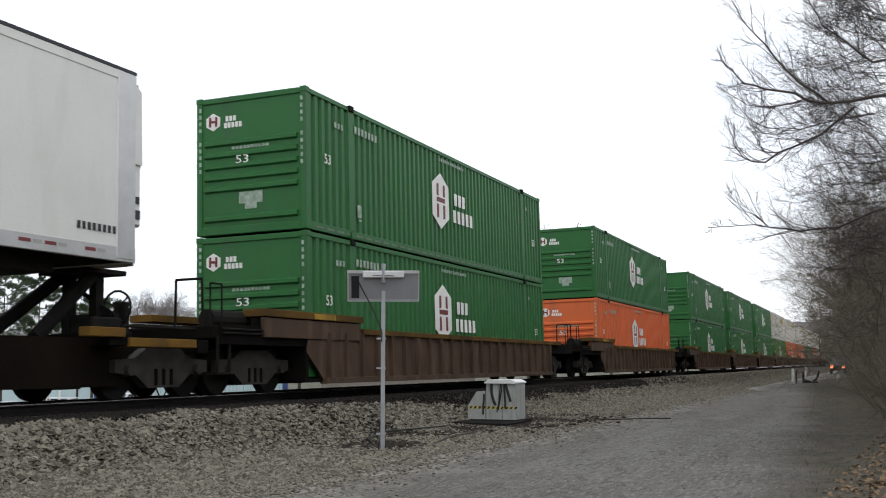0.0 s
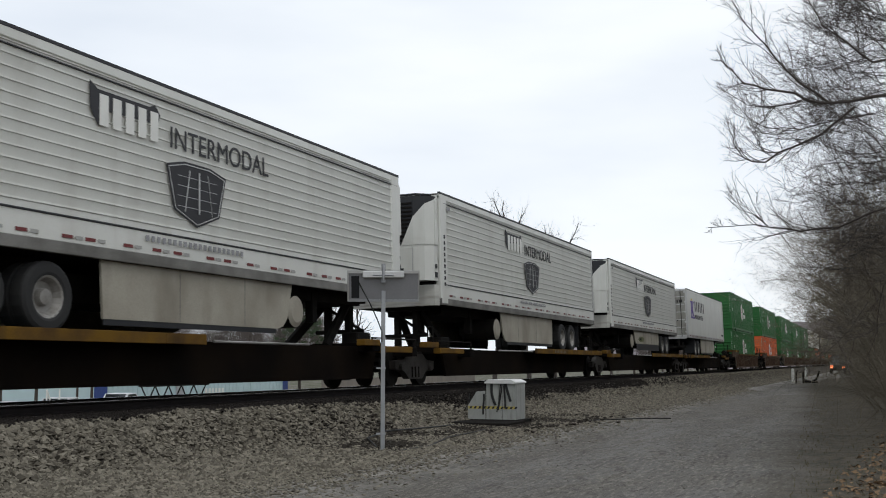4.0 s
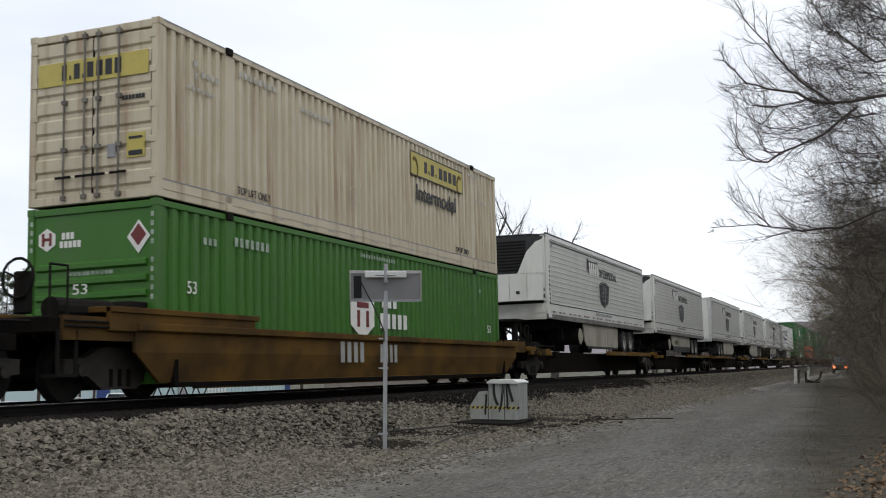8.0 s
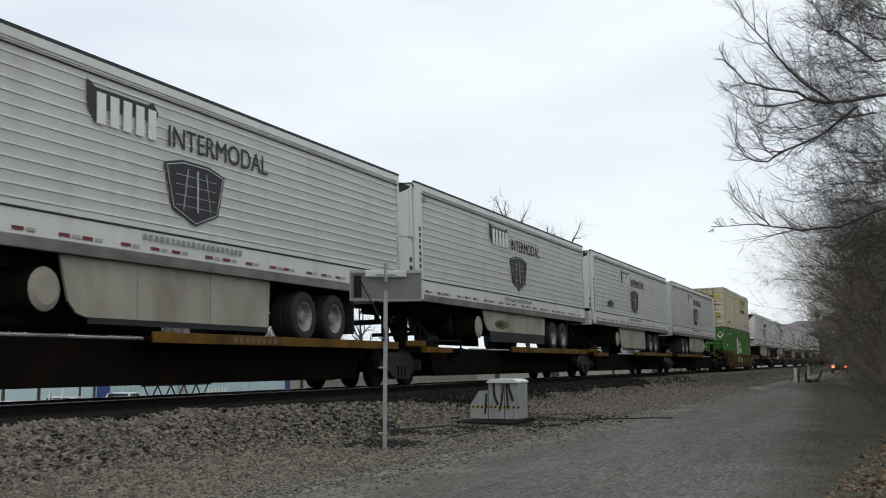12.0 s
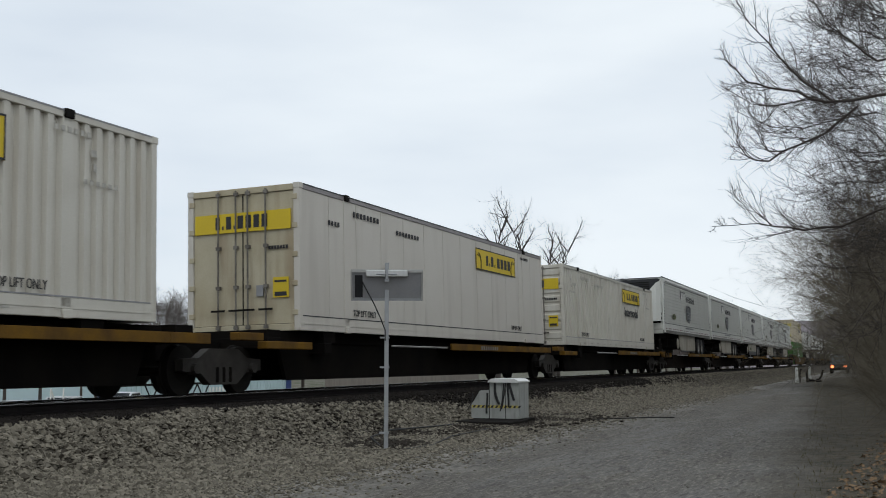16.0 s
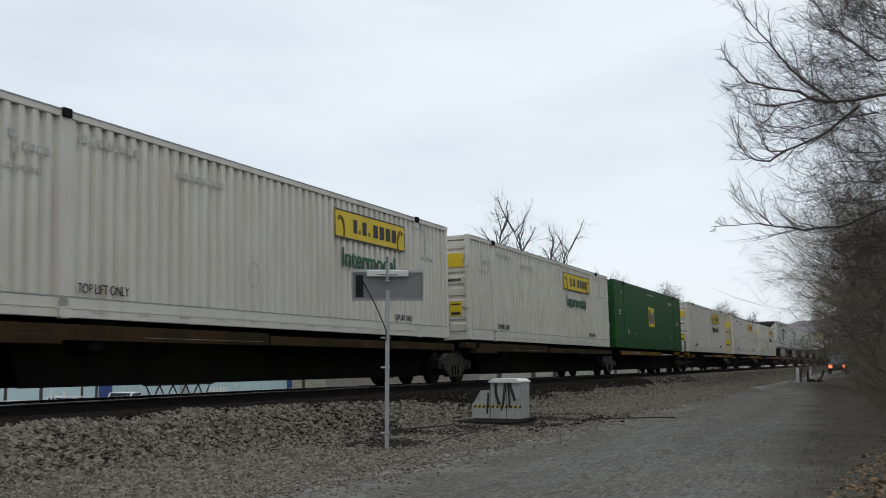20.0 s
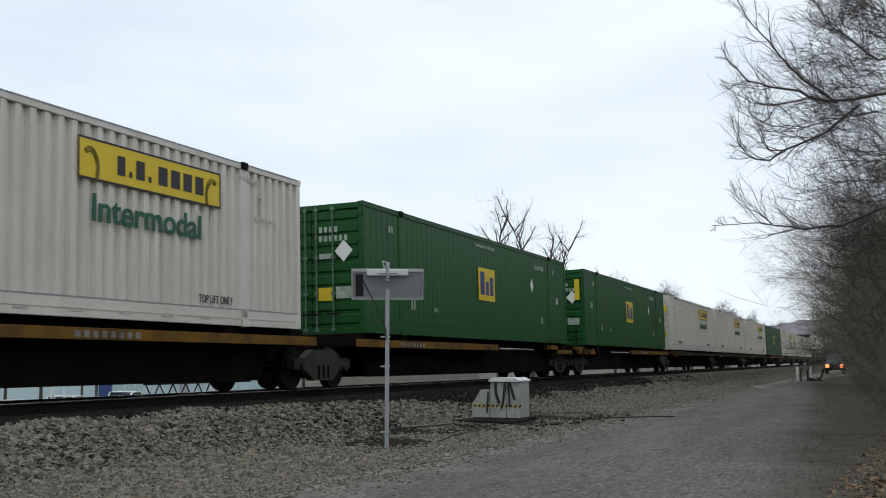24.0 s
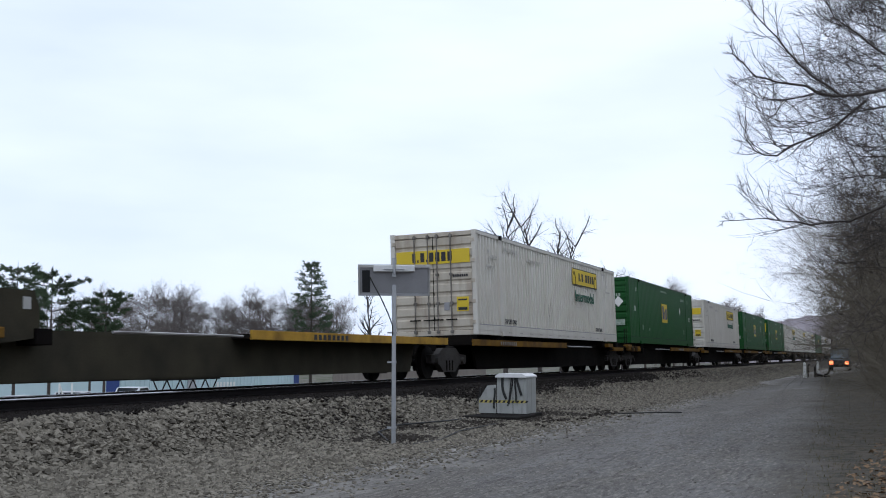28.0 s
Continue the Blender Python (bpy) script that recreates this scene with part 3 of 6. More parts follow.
# ---- trackside equipment ----
def trackside_panel():
    """Solar panel seen from behind on a galvanised post."""
    p = thing("solar_panel_post", "small grey solar panel on a galvanised post", "solar panel")
    part("post", Solid().box(-.032, .032, -.032, .032, GROUND - .15, 2.10, .004), galv, p, "square galvanised post")
    for z in (-.49, .50, .95):
        part("step_bolt", Solid().box(-.045, .045, -.045, .10, z - .012, z + .012), galv, p)
    tilt = [(.02, 1.54), (.035, 1.545), (-.115, 1.965), (-.13, 1.955)]
    panel = part("panel", Solid().prism(tilt, "y", -.53, .53), sign_back, p, "dull grey panel back")
    part("frame_bottom", Solid().prism([(.005, 1.515), (.05, 1.52), (.045, 1.555), (.0, 1.55)], "y", -.55, .55), galv, panel)
    part("frame_top", Solid().prism([(-.145, 1.94), (-.09, 1.945), (-.095, 1.99), (-.15, 1.985)], "y", -.55, .55), alu, panel, "bright aluminium frame edge")
    for s in (-1, 1):
        part("frame_side", Solid().prism([(.0, 1.525), (.045, 1.53), (-.10, 1.985), (-.15, 1.98)], "y", s * .54 - .012, s * .54 + .012), alu, panel, "bright aluminium frame edge")
    part("dark_strip", Solid().prism([(.004, 1.57), (.016, 1.57), (-.10, 1.90), (-.115, 1.90)], "y", .37, .49), black_plastic, panel, "black junction strip")
    part("bracket", Solid().box(-.165, -.135, -.32, .32, 1.87, 1.975, .012), alu, p, "pale mounting bracket")
    part("bracket_tube", Solid().tube((-.175, -.16, 1.91), (-.175, .16, 1.91), .012, n=6).tube((-.17, 0, 1.84), (-.17, 0, 2.06), .024, n=6).box(-.16, .0, -.03, .03, 1.80, 1.86), galv, p)
    pts = [Vector((-.09, .37, 1.80)), Vector((-.10, .30, 1.66)), Vector((-.09, .20, 1.48)), Vector((-.07, .09, 1.24)), Vector((-.05, .02, 1.06)), Vector((-.045, .02, .9))]
    part("cable", Solid().path(pts, .010, 5), cable_mat, p, "thin black cable")
    p.matrix_world = pose(15.06, -4.65, 0, 0, 0, 24)


trackside_panel()


def signal_cabinet():
    """Low cabinet with a sloped shoulder, raised lid and hazard tape."""
    c = thing("relay_cabinet", "weathered pale grey relay cabinet with hazard tape", "cabinet")
    x0, x1 = 22.55, 23.25
    yl, yr, ym = -3.24, -4.34, -3.66
    z = GROUND - .05
    part("plinth", Solid().box(x0 - .10, x1 + .08, yr - .12, yl + .06, z - .05, z + .20, .01), steel_dark, c, "dark base frame")
    # added slab, its dark colour stands for the cabinet's base and shadow
    part("footing", Solid().box(x0 - 1.2, x0 + .2, yr - .16, yl + .14, z - .12, z + .19, .02), steel_dark, c, "dark slab for the base and shadow under the cabinet")
    part("body", Solid().prism([(yl, z + .06), (yl, -.36), (yl - .20, -.05), (ym, -.04), (ym, .14), (yr, .14), (yr, z + .06)], "x", x0, x1), box_grey, c, "weathered grey shell")
    part("lid", Solid().prism([(ym + .015, .13), (ym + .015, .16), (ym - .07, .215), (yr + .09, .215), (yr - .015, .16), (yr - .015, .13)], "x", x0 - .06, x1 + .05), box_cap, c, "pale overhanging lid")
    tape = Solid()
    for k in range(11):
        a = yl - .03 - k * .104
        tape.prism([(a, -.42), (a - .05, -.42), (a - .08, -.37), (a - .03, -.37)], "x", x0 - .006, x0 - .002)
    part("tape_base", Solid().box(x0 - .002, x0 + .002, yr + .01, yl - .01, -.425, -.365), yellow_sign_old, c, "yellow hazard tape")
    part("tape_stripes", tape, black_mark, c, "black slanted stripes")
    rng = random.Random(8)
    for k in range(7):
        yy = yr + .12 + rng.random() * .95
        top = .12 if yy < ym else -.10
        ln = rng.uniform(.3, .62)
        pts = [Vector((x0 - .012, yy + (.012 * math.sin(j * .9 + k) - .10 * (j / 5) ** 2 * (k % 3 - 1)), top - ln * j / 5)) for j in range(6)]
        part("cable", Solid().path(pts, .014 + .010 * (k % 3), 4), cable_mat, c, "black cable hanging down")
    part("seam", Solid().box(x0 - .004, x0, ym - .008, ym + .008, z + .08, .12).box(x0 - .004, x0, -4.04, -4.03, z + .08, .12), steel_dark, c)


signal_cabinet()

soil = material("black_oily_soil", (0.020, 0.017, 0.014), 0.95, second=(0.04, 0.034, 0.028), scale=5.0, island=0.3, spec=0.1)


def on_soil(rng):
    cx, cy, rx, ry = ((17.2, -3.35, 1.1, .36), (15.6, -4.25, .55, .25), (23.0, -4.45, 1.6, .42), (25.0, -4.3, 1.3, .5), (20.4, -4.1, 1.2, .30))[int(rng.random() * 5)]
    x, y = cx + rng.normal() * rx, cy + rng.normal() * ry
    return x, y, (bed_height(y) if y > FOOT else land(x, y)) + .03


stones("dark_soil_clods", 8500, on_soil, (.020, .080), soil, "dark oily soil clods round the cabinet", "soil", 9, .45)


def ground_cable(pts, r, label):
    c = tagged(new("cable", mesh_of("cable", Solid().path([Vector(p) for p in pts], r, 6), cable_mat)), label, "cable")
    return c


ground_cable([(15.3, -4.45, -.72), (16.4, -3.75, -.66), (17.6, -3.55, -.62), (19.6, -3.6, -.66), (21.4, -3.5, -.70), (22.6, -3.3, -.72)], .016, "black cable lying over the ballast")
ground_cable([(22.9, -4.5, -.76), (23.5, -4.9, -.77), (25.5, -5.6, -.76), (26.6, -6.4, -.77), (27.0, -6.9, -.78)], .016, "black cable lying across the gravel")
ground_cable([(15.2, -4.9, -.74), (16.2, -4.95, -.74), (17.8, -4.65, -.71), (20.0, -4.5, -.72), (22.4, -4.35, -.75)], .013, "thin black cable along the ballast foot")


def bollard(x, y, label):
    b = thing("bollard", label, "bollard", "white bollards")
    part("post", Solid().tube((0, 0, -.1), (0, 0, .98), .10, .10, 12), white_mark, b, "white painted pipe")
    part("cap", Solid().tube((0, 0, .98), (0, 0, 1.03), .10, .03, 12), white_mark, b)
    b.matrix_world = pose(x, y, land(x, y))
    return b


bollard(77.0, -6.38, "white painted steel bollard beside the lane")
bollard(89.7, -6.5, "white painted steel bollard farther along the lane")


def pipe_bracket():
    """A dark bent pipe lying by the bollards."""
    p = thing("bent_pipe", "dark bent pipe standing beside the bollards", "pipe")
    g = Solid().path([Vector((0, .1, 0)), Vector((0, .1, .75)), Vector((0, .0, .9))], .05).path([Vector((0, -.4, .25)), Vector((0, -.9, .1)), Vector((0, -1.25, .35)), Vector((0, -1.4, .85))], .07).path([Vector((0, -.35, .0)), Vector((0, -.35, .8))], .06)
    part("pipe", g, steel_dark, p)
    part("foot", Solid().box(-.2, .2, -1.3, -.3, 0, .18, .02), steel_dark, p)
    p.matrix_world = pose(78.5, -6.6, land(78.5, -6.6))


pipe_bracket()


# ---- trees ----
bark = material("grey_brown_bark", (0.085, 0.068, 0.056), 0.9, second=(0.05, 0.042, 0.036), scale=4.0, bump=0.4, rand=0.3)
twig_mat = material("bare_twigs", (0.175, 0.152, 0.116), 0.9, spec=0.1, second=(0.12, 0.104, 0.078), scale=3.0, rand=0.3)
twig_far = material("distant_bare_twigs", (0.150, 0.128, 0.115), 0.95, second=(0.115, 0.098, 0.09), scale=1.0, rand=0.3)
limb_mat = material("dark_wet_bark", (0.050, 0.042, 0.037), 0.85, second=(0.055, 0.045, 0.04), scale=6.0)
needle_mat = material("pine_needles", (0.038, 0.062, 0.026), 0.8, second=(0.024, 0.040, 0.019), scale=0.8, island=0.35)
# the ridge's base colour is paled towards lilac to carry the distance haze
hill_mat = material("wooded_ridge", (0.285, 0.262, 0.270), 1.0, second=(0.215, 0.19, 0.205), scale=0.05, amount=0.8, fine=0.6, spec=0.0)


def sway(rng, d, much):
    v = Vector((d.x + rng.gauss(0, much), d.y + rng.gauss(0, much), d.z + rng.gauss(0, much)))
    return v.normalized()


def sprout(rng, segs, p, d, length, r, level, lift, kids, steps=4):
    """A branch of a few bent pieces, with side shoots."""
    q, w = p, d
    for k in range(steps):
        w = sway(rng, w + Vector((0, 0, lift)), .16)
        n = q + w * (length / steps)
        r0, r1 = r * (1 - .75 * k / steps), r * (1 - .75 * (k + 1) / steps)
        segs.append((q, n, r0, r1))
        if level > 0:
            for _ in range(kids if k else max(1, kids - 1)):
                out = sway(rng, w, .62)
                sprout(rng, segs, q.lerp(n, rng.random()), out, length * rng.uniform(.38, .68), max(.003, r1 * .55), level - 1, lift, kids, max(2, steps - 1))
        q = n
    return q


def branch_mesh(segs, fat):
    """Thick pieces as five-sided tubes, thin ones as three-sided."""
    g = Solid()
    for a, b, r0, r1 in segs:
        g.tube(a, b, r0, r1, 5 if r0 > fat else 3, False)
    return g


def bare_tree(seed, height, label, mats, levels=3, kids=3, clear=.3, lean=.0, thin=1.0, rise=.06, up=(.35, .9), spread=1.0):
    rng = random.Random(seed)
    tree = thing("bare_tree", label, "tree", "leafless trees")
    trunk, crown = [], []
    q, w = Vector((0, 0, -.3)), Vector((lean, 0, 1)).normalized()
    n = 9
    r = height * .014
    for k in range(n):
        w = sway(rng, w + Vector((0, 0, .12)), .09)
        e = q + w * (height * .82 / n)
        r0, r1 = r * (1 - .85 * k / n), r * (1 - .85 * (k + 1) / n)
        trunk.append((q, e, r0, r1))
        if (k + 1) / n > clear:
            for _ in range(2 if k < n - 1 else 4):
                a = rng.uniform(0, 6.283)
                out = Vector((math.cos(a), math.sin(a), rng.uniform(*up))).normalized()
                sprout(rng, crown, q.lerp(e, rng.random()), out, spread * height * rng.uniform(.2, .36) * (1.15 - .5 * k / n), r1 * .6 + .01, levels - 1, rise, kids)
        q = e
    sprout(rng, crown, q, w, height * .2, r * .15 + .01, levels - 1, .1, kids)
    crown = [(a, b, r0 * thin, r1 * thin) for a, b, r0, r1 in crown]
    part("trunk", branch_mesh(trunk, 0), mats[0], tree, smooth=True)
    part("crown", branch_mesh(crown, .03), mats[1], tree, "bare twigs", True)
    return tree


def conifer(seed, height, label, tufted):
    rng = random.Random(seed)
    t = thing("pine_tree", label, "tree", "evergreen trees")
    tr = Solid()
    for k in range(8):
        tr.tube((0, 0, height * k / 8 - .2), (0, 0, height * (k + 1) / 8 - .2), height * .014 * (1 - k / 8.5), height * .014 * (1 - (k + 1) / 8.5), 6, False)
    part("trunk", tr, bark, t)
    limbs, pts = [], []
    whorls = 18 if not tufted else 11
    for k in range(whorls):
        f = k / whorls
        z = height * (.16 + .82 * f) if not tufted else height * (.35 + .62 * f)
        reach = height * (.25 * (1 - f) ** .8 + .02) if not tufted else height * (.17 + .08 * math.sin(f * 3.1)) * rng.uniform(.6, 1.2)
        for j in range(6):
            if rng.random() < .22:
                continue
            a = j * 1.047 + k * .6 + rng.uniform(-.3, .3)
            ln = reach * rng.uniform(.6, 1.15)
            q = Vector((0, 0, z))
            w = Vector((math.cos(a), math.sin(a), rng.uniform(-.12, .3)))
            for s in range(4):
                e = q + w * ln / 4
                w = (w + Vector((0, 0, .09))).normalized()
                limbs.append((q, e, .03 * (1 - s * .2), .03 * (1 - (s + 1) * .2)))
                if s > 0:
                    for _ in range(7 if not tufted else 14):
                        pts.append((e + Vector((rng.gauss(0, .16), rng.gauss(0, .16), rng.gauss(0, .11))) * (height / 12), w))
                q = e
    part("limbs", branch_mesh(limbs, 1), bark, t)
    g = Solid()
    for p, w in pts:
        size = height * .020
        for _ in range(9):
            d = sway(rng, w + Vector((0, 0, .2)), .55) * size * rng.uniform(.7, 1.6)
            s = d.orthogonal().normalized() * size * .13
            g.add([p - s, p + s, p + d], [(0, 1, 2)])
    part("needles", g, needle_mat, t, "dark green needle tufts")
    return t


def plant(ob, x, y, turn=0.0, size=1.0, used=set()):
    if ob.name not in used:
        used.add(ob.name)
        ob.scale = (size, size, size)
        ob.matrix_basis = pose(x, y, land(x, y), 0, 0, turn) @ Matrix.Scale(size, 4)
        return ob
    c = copy_thing(ob, pose(x, y, land(x, y), 0, 0, turn))
    c.scale = (size, size, size)
    return c


def overhanging_tree():
    """The big tree by the camera whose drooping limbs reach over the lane."""
    rng = random.Random(21)
    tree = thing("overhanging_tree", "leafless tree with dark drooping limbs over the lane", "tree")
    trunk, crown = [], []
    q = Vector((16.2, -14.2, GROUND))
    for k in range(8):
        e = q + Vector((rng.uniform(-.05, .02), rng.uniform(-.02, .08), 1.15))
        trunk.append((q, e, .26 - .022 * k, .26 - .022 * (k + 1)))
        q = e
    part("trunk", branch_mesh(trunk, 0), limb_mat, tree, smooth=True)
    # control points (x, y, z) of the limbs that hang over the lane, each with its thickness
    limbs = [
        (.024, [(16.1, -14.1, 4.3), (15, -11.75, 4.06), (15, -11.11, 4.03), (15, -10.77, 4.2), (15, -10.39, 4.29), (15, -10.1, 4.4), (15, -9.8, 4.76)]),
        (.018, [(15, -11.24, 3.99), (15, -10.84, 4.33), (14.9, -10.54, 4.68), (14.9, -10.27, 5.06), (14.9, -10.04, 5.47)]),
        (.010, [(15, -10.94, 4.12), (14.9, -10.48, 4.02), (14.9, -10.17, 4.06), (14.9, -9.74, 4.37)]),
        (.017, [(15, -11.51, 3.94), (15, -11.09, 3.61), (15, -10.74, 3.47), (15, -10.36, 3.28), (15, -10.07, 3.37), (15, -9.94, 3.59), (15, -9.96, 3.87)]),
        (.010, [(15, -10.6, 3.41), (15, -10.36, 3.41), (15, -10.26, 3.55), (15, -10.23, 3.74)]),
        (.017, [(16.1, -14.1, 3.2), (15, -11.69, 2.54), (15, -11.25, 2.35), (15, -10.78, 2.32), (15, -10.36, 2.4), (15, -10.08, 2.44), (15, -9.58, 2.43)]),
        (.009, [(15, -10.37, 2.41), (15, -10.19, 2.58), (15, -9.81, 2.85)]),
        (.018, [(16.0, -14.0, 5.2), (15.2, -11.77, 4.57), (15.2, -11.47, 4.86), (15.2, -11.14, 5.16), (15.2, -10.98, 5.52)]),
        (.012, [(15.2, -11.74, 3.88), (15.2, -11.3, 3.83), (15.2, -10.82, 3.74), (15.2, -10.41, 3.78), (15.2, -9.91, 4.06)]),
        (.011, [(16.0, -14.0, 3.9), (15.3, -11.71, 3.23), (15.3, -11.22, 3.27), (15.3, -10.8, 3.15)]),
        (.011, [(16.0, -14.0, 3.5), (15.3, -11.7, 2.95), (15.3, -11.27, 2.98), (15.3, -10.9, 2.86)]),
    ]
    for f, pts in limbs:
        pts = [Vector(p) for p in pts]
        m = len(pts) - 1
        for k in range(m):
            a, b = pts[k], pts[k + 1]
            # each stretch bows a little on its way
            mid = a.lerp(b, .5) + Vector((rng.gauss(0, .02), rng.gauss(0, .015), rng.gauss(0, .02)))
            r0, r1 = f * (1.1 - .75 * k / m), f * (1.1 - .75 * (k + 1) / m)
            crown.append((a, mid, r0, (r0 + r1) / 2))
            crown.append((mid, b, (r0 + r1) / 2, r1))
            w = (b - a).normalized()
            for _ in range(int(2 + 7 * min(1.0, (b - a).length))):
                p = a.lerp(b, rng.random())
                out = sway(rng, w + Vector((0, 0, rng.choice((-.35, .2, .55)))), .34)
                ln = rng.uniform(.30, .85)
                if out.y > .05:
                    ln = min(ln, max(.12, (-9.72 - p.y) / out.y * .7))
                sprout(rng, crown, p, out, ln, min(.0075, r1 * .75), 1, .10, 2, 5)
    # finer boughs behind the main limbs, thicker towards the trunk
    for _ in range(205):
        back = rng.random()
        p = Vector((rng.uniform(15.3, 21.0), -14.2 + 2.85 * back ** .8, rng.uniform(1.2, 7.2)))
        out = Vector((rng.uniform(-.6, .6), rng.uniform(.25, 1), rng.uniform(-.45, .6))).normalized()
        sprout(rng, crown, p, out, rng.uniform(.7, 1.5), .0092, 2, .06, 2, 5)
    part("crown", branch_mesh(crown, .012), limb_mat, tree, "dark drooping limbs and twigs", True)


overhanging_tree()


def woods():
    near = [bare_tree(31, 9.0, "leafless tree with a dense twiggy crown beside the lane", (bark, twig_mat), 4, 3, .1, .05, 1.0),
            bare_tree(32, 10.5, "tall leafless tree with grey-brown twigs beside the lane", (bark, twig_mat), 4, 3, .25, .0, 1.0),
            bare_tree(33, 7.0, "low bushy leafless tree beside the lane", (bark, twig_mat), 4, 3, .05, .1, 1.1)]
    near.append(bare_tree(34, 9.5, "leafless tree leaning over the lane's edge", (bark, twig_mat), 4, 3, .30, .12, 1.0, .03, (.15, .7), 1.55))
    rng = random.Random(4)
    for k in range(120):
        f = rng.random()
        x = 24 + 190 * f ** 1.35
        y = -13.6 - abs(rng.gauss(0, 3.5 + 5 * f)) + (1.2 if x > 60 else 0)
        plant(rng.choice(near[:3]), x, y, rng.uniform(0, 360), rng.uniform(.7, 1.25))
    for x, y, k, turn, size in ((33, -13.1, 1, 40, .8), (38, -12.9, 0, 200, .85), (45, -12.5, 1, 100, .8), (53, -12.2, 0, 310, .9), (60, -12.0, 3, 10, .85), (66, -11.8, 3, 80, .9), (72, -11.9, 3, 170, .9), (80, -11.6, 3, 30, 1.0), (88, -11.5, 3, 250, 1.0), (97, -11.4, 3, 140, 1.0), (107, -11.3, 3, 60, 1.05), (118, -11.6, 3, 340, 1.1), (132, -11.8, 3, 220, 1.1), (148, -12.0, 3, 110, 1.2), (57, -11.8, 3, 130, 1.1), (63, -11.3, 3, 200, 1.2), (70, -11.0, 3, 300, 1.25), (77, -10.9, 3, 20, 1.3), (85, -10.7, 3, 90, 1.3)):
        plant(near[k], x, y, turn, size)
    # a closer, lower row that thickens the wood's edge
    for k in range(64):
        f = (k + rng.random()) / 64
        x = 25 + 125 * f ** 1.2
        y = -11.6 - .5 * rng.random() - (1.4 if x < 45 else .9 * rng.random())
        plant(near[2], x, y, rng.uniform(0, 360), rng.uniform(.45, .8))
    # far belt that closes the lane's end
    for k in range(46):
        plant(rng.choice(near[:3]), rng.uniform(215, 330), rng.uniform(-34, 1.5), rng.uniform(0, 360), rng.uniform(.9, 1.5))
    # beyond the track
    tall = bare_tree(41, 20.0, "tall bare tree beyond the track", (limb_mat, limb_mat), 3, 2, .3, .0, 2.0, .16, (1.0, 2.2), .66)
    wide = bare_tree(42, 13.0, "wide bare tree beyond the track", (bark, twig_far), 4, 3, .2, .0, 1.6)
    for x, y, s, turn in ((121, 30, 1.22, 10), (134, 30, 1.30, 120), (141, 29, 1.18, 300), (146.5, 30, 1.22, 40), (118, 46, .74, 60)):
        plant(tall, x, y, turn, s)
    plant(tall, 181, 30, 75, 1.0)
    for k in range(24):
        plant(wide, 236 + k * 9 + rng.uniform(-4, 4), 31 + rng.uniform(-3, 12), rng.uniform(0, 360), rng.uniform(1.3, 1.75))
    for k in range(62):
        u = k / 61
        plant(wide, 62 + 190 * u + rng.uniform(-5, 5), 84 + 40 * u + rng.uniform(-8, 8), rng.uniform(0, 360), rng.uniform(.75, 1.1) * (.8 + .7 * u))
    plant(wide, 86, 52, 40, .80)
    plant(wide, 93, 58, 140, .62)
    plant(conifer(51, 14.2, "dark green conifer beyond the track", False), 101, 45, 0, 1.0)
    pine = conifer(52, 9.4, "dark green pine with ragged tufts beyond the track", True)
    for x, y, s, turn in ((48.5, 35, 1.0, 0), (53, 36.5, 1.0, 130), (57.5, 36, .88, 250), (44, 36, .85, 80), (62, 41, .8, 30)):
        plant(pine, x, y, turn, s)


woods()


def ridge():
    """Far wooded ridge closing the view down the line."""
    g = Solid()
    n, m = 260, 10
    for i in range(n + 1):
        a = -420 + 620 * i / n
        top = 22 * math.exp(-((a + 60) / 130) ** 2) + 16 + 5 * noise.noise(Vector((a * .012, 0, 2)))
        for j in range(m + 1):
            f = j / m
            rough = 2.4 * noise.noise(Vector((a * .16, f * 9, 1.7))) * f
            g.v.append((620 + 160 * f, a, -3 + (top + 3) * f ** .8 + rough))
    w = m + 1
    g.f = [(i * w + j, (i + 1) * w + j, (i + 1) * w + j + 1, i * w + j + 1) for i in range(n) for j in range(m)]
    tagged(new("far_ridge", mesh_of("far_ridge", g, hill_mat, True)), "wooded ridge in the distance, haze put into its lilac-brown colour", "hill", kind="structure")


ridge()

# ---- verge: leaf litter and dry grass ----
leaf_mat = material("fallen_leaves", (0.15, 0.095, 0.05), 0.85, second=(0.09, 0.058, 0.033), scale=2.0, island=0.3)
grass_mat = material("dry_grass", (0.085, 0.072, 0.038), 0.9, second=(0.06, 0.065, 0.028), scale=1.0, island=0.3)


def scatter_blades(name, n, place, make, mat, label, category, seed):
    rng = random.Random(seed)
    g = Solid()
    for _ in range(n):
        make(rng, g, place(rng))
    me = bpy.data.meshes.new(name)
    me.from_pydata(g.v, [], g.f)
    me.materials.append(mat)
    return tagged(new(name, me), label, category, kind="stuff")


def leaf(rng, g, p):
    s = rng.uniform(.018, .050)
    a = rng.uniform(0, 6.28)
    u = Vector((math.cos(a), math.sin(a), rng.uniform(-.5, .5))) * s
    w = Vector((-math.sin(a), math.cos(a), rng.uniform(-.6, .6))) * s * .55
    c = Vector(p) + Vector((0, 0, .015))
    g.add([c - u, c - w * .9 + Vector((0, 0, .01)), c + u, c + w], [(0, 1, 2), (0, 2, 3)])


def blade(rng, g, p):
    h = rng.uniform(.02, .06)
    a = rng.uniform(0, 6.28)
    s = Vector((math.cos(a), math.sin(a), 0)) * .006
    c = Vector(p)
    d = Vector((rng.gauss(0, .5), rng.gauss(0, .5), 1)).normalized() * h
    g.add([c - s, c + s, c + d], [(0, 1, 2)])


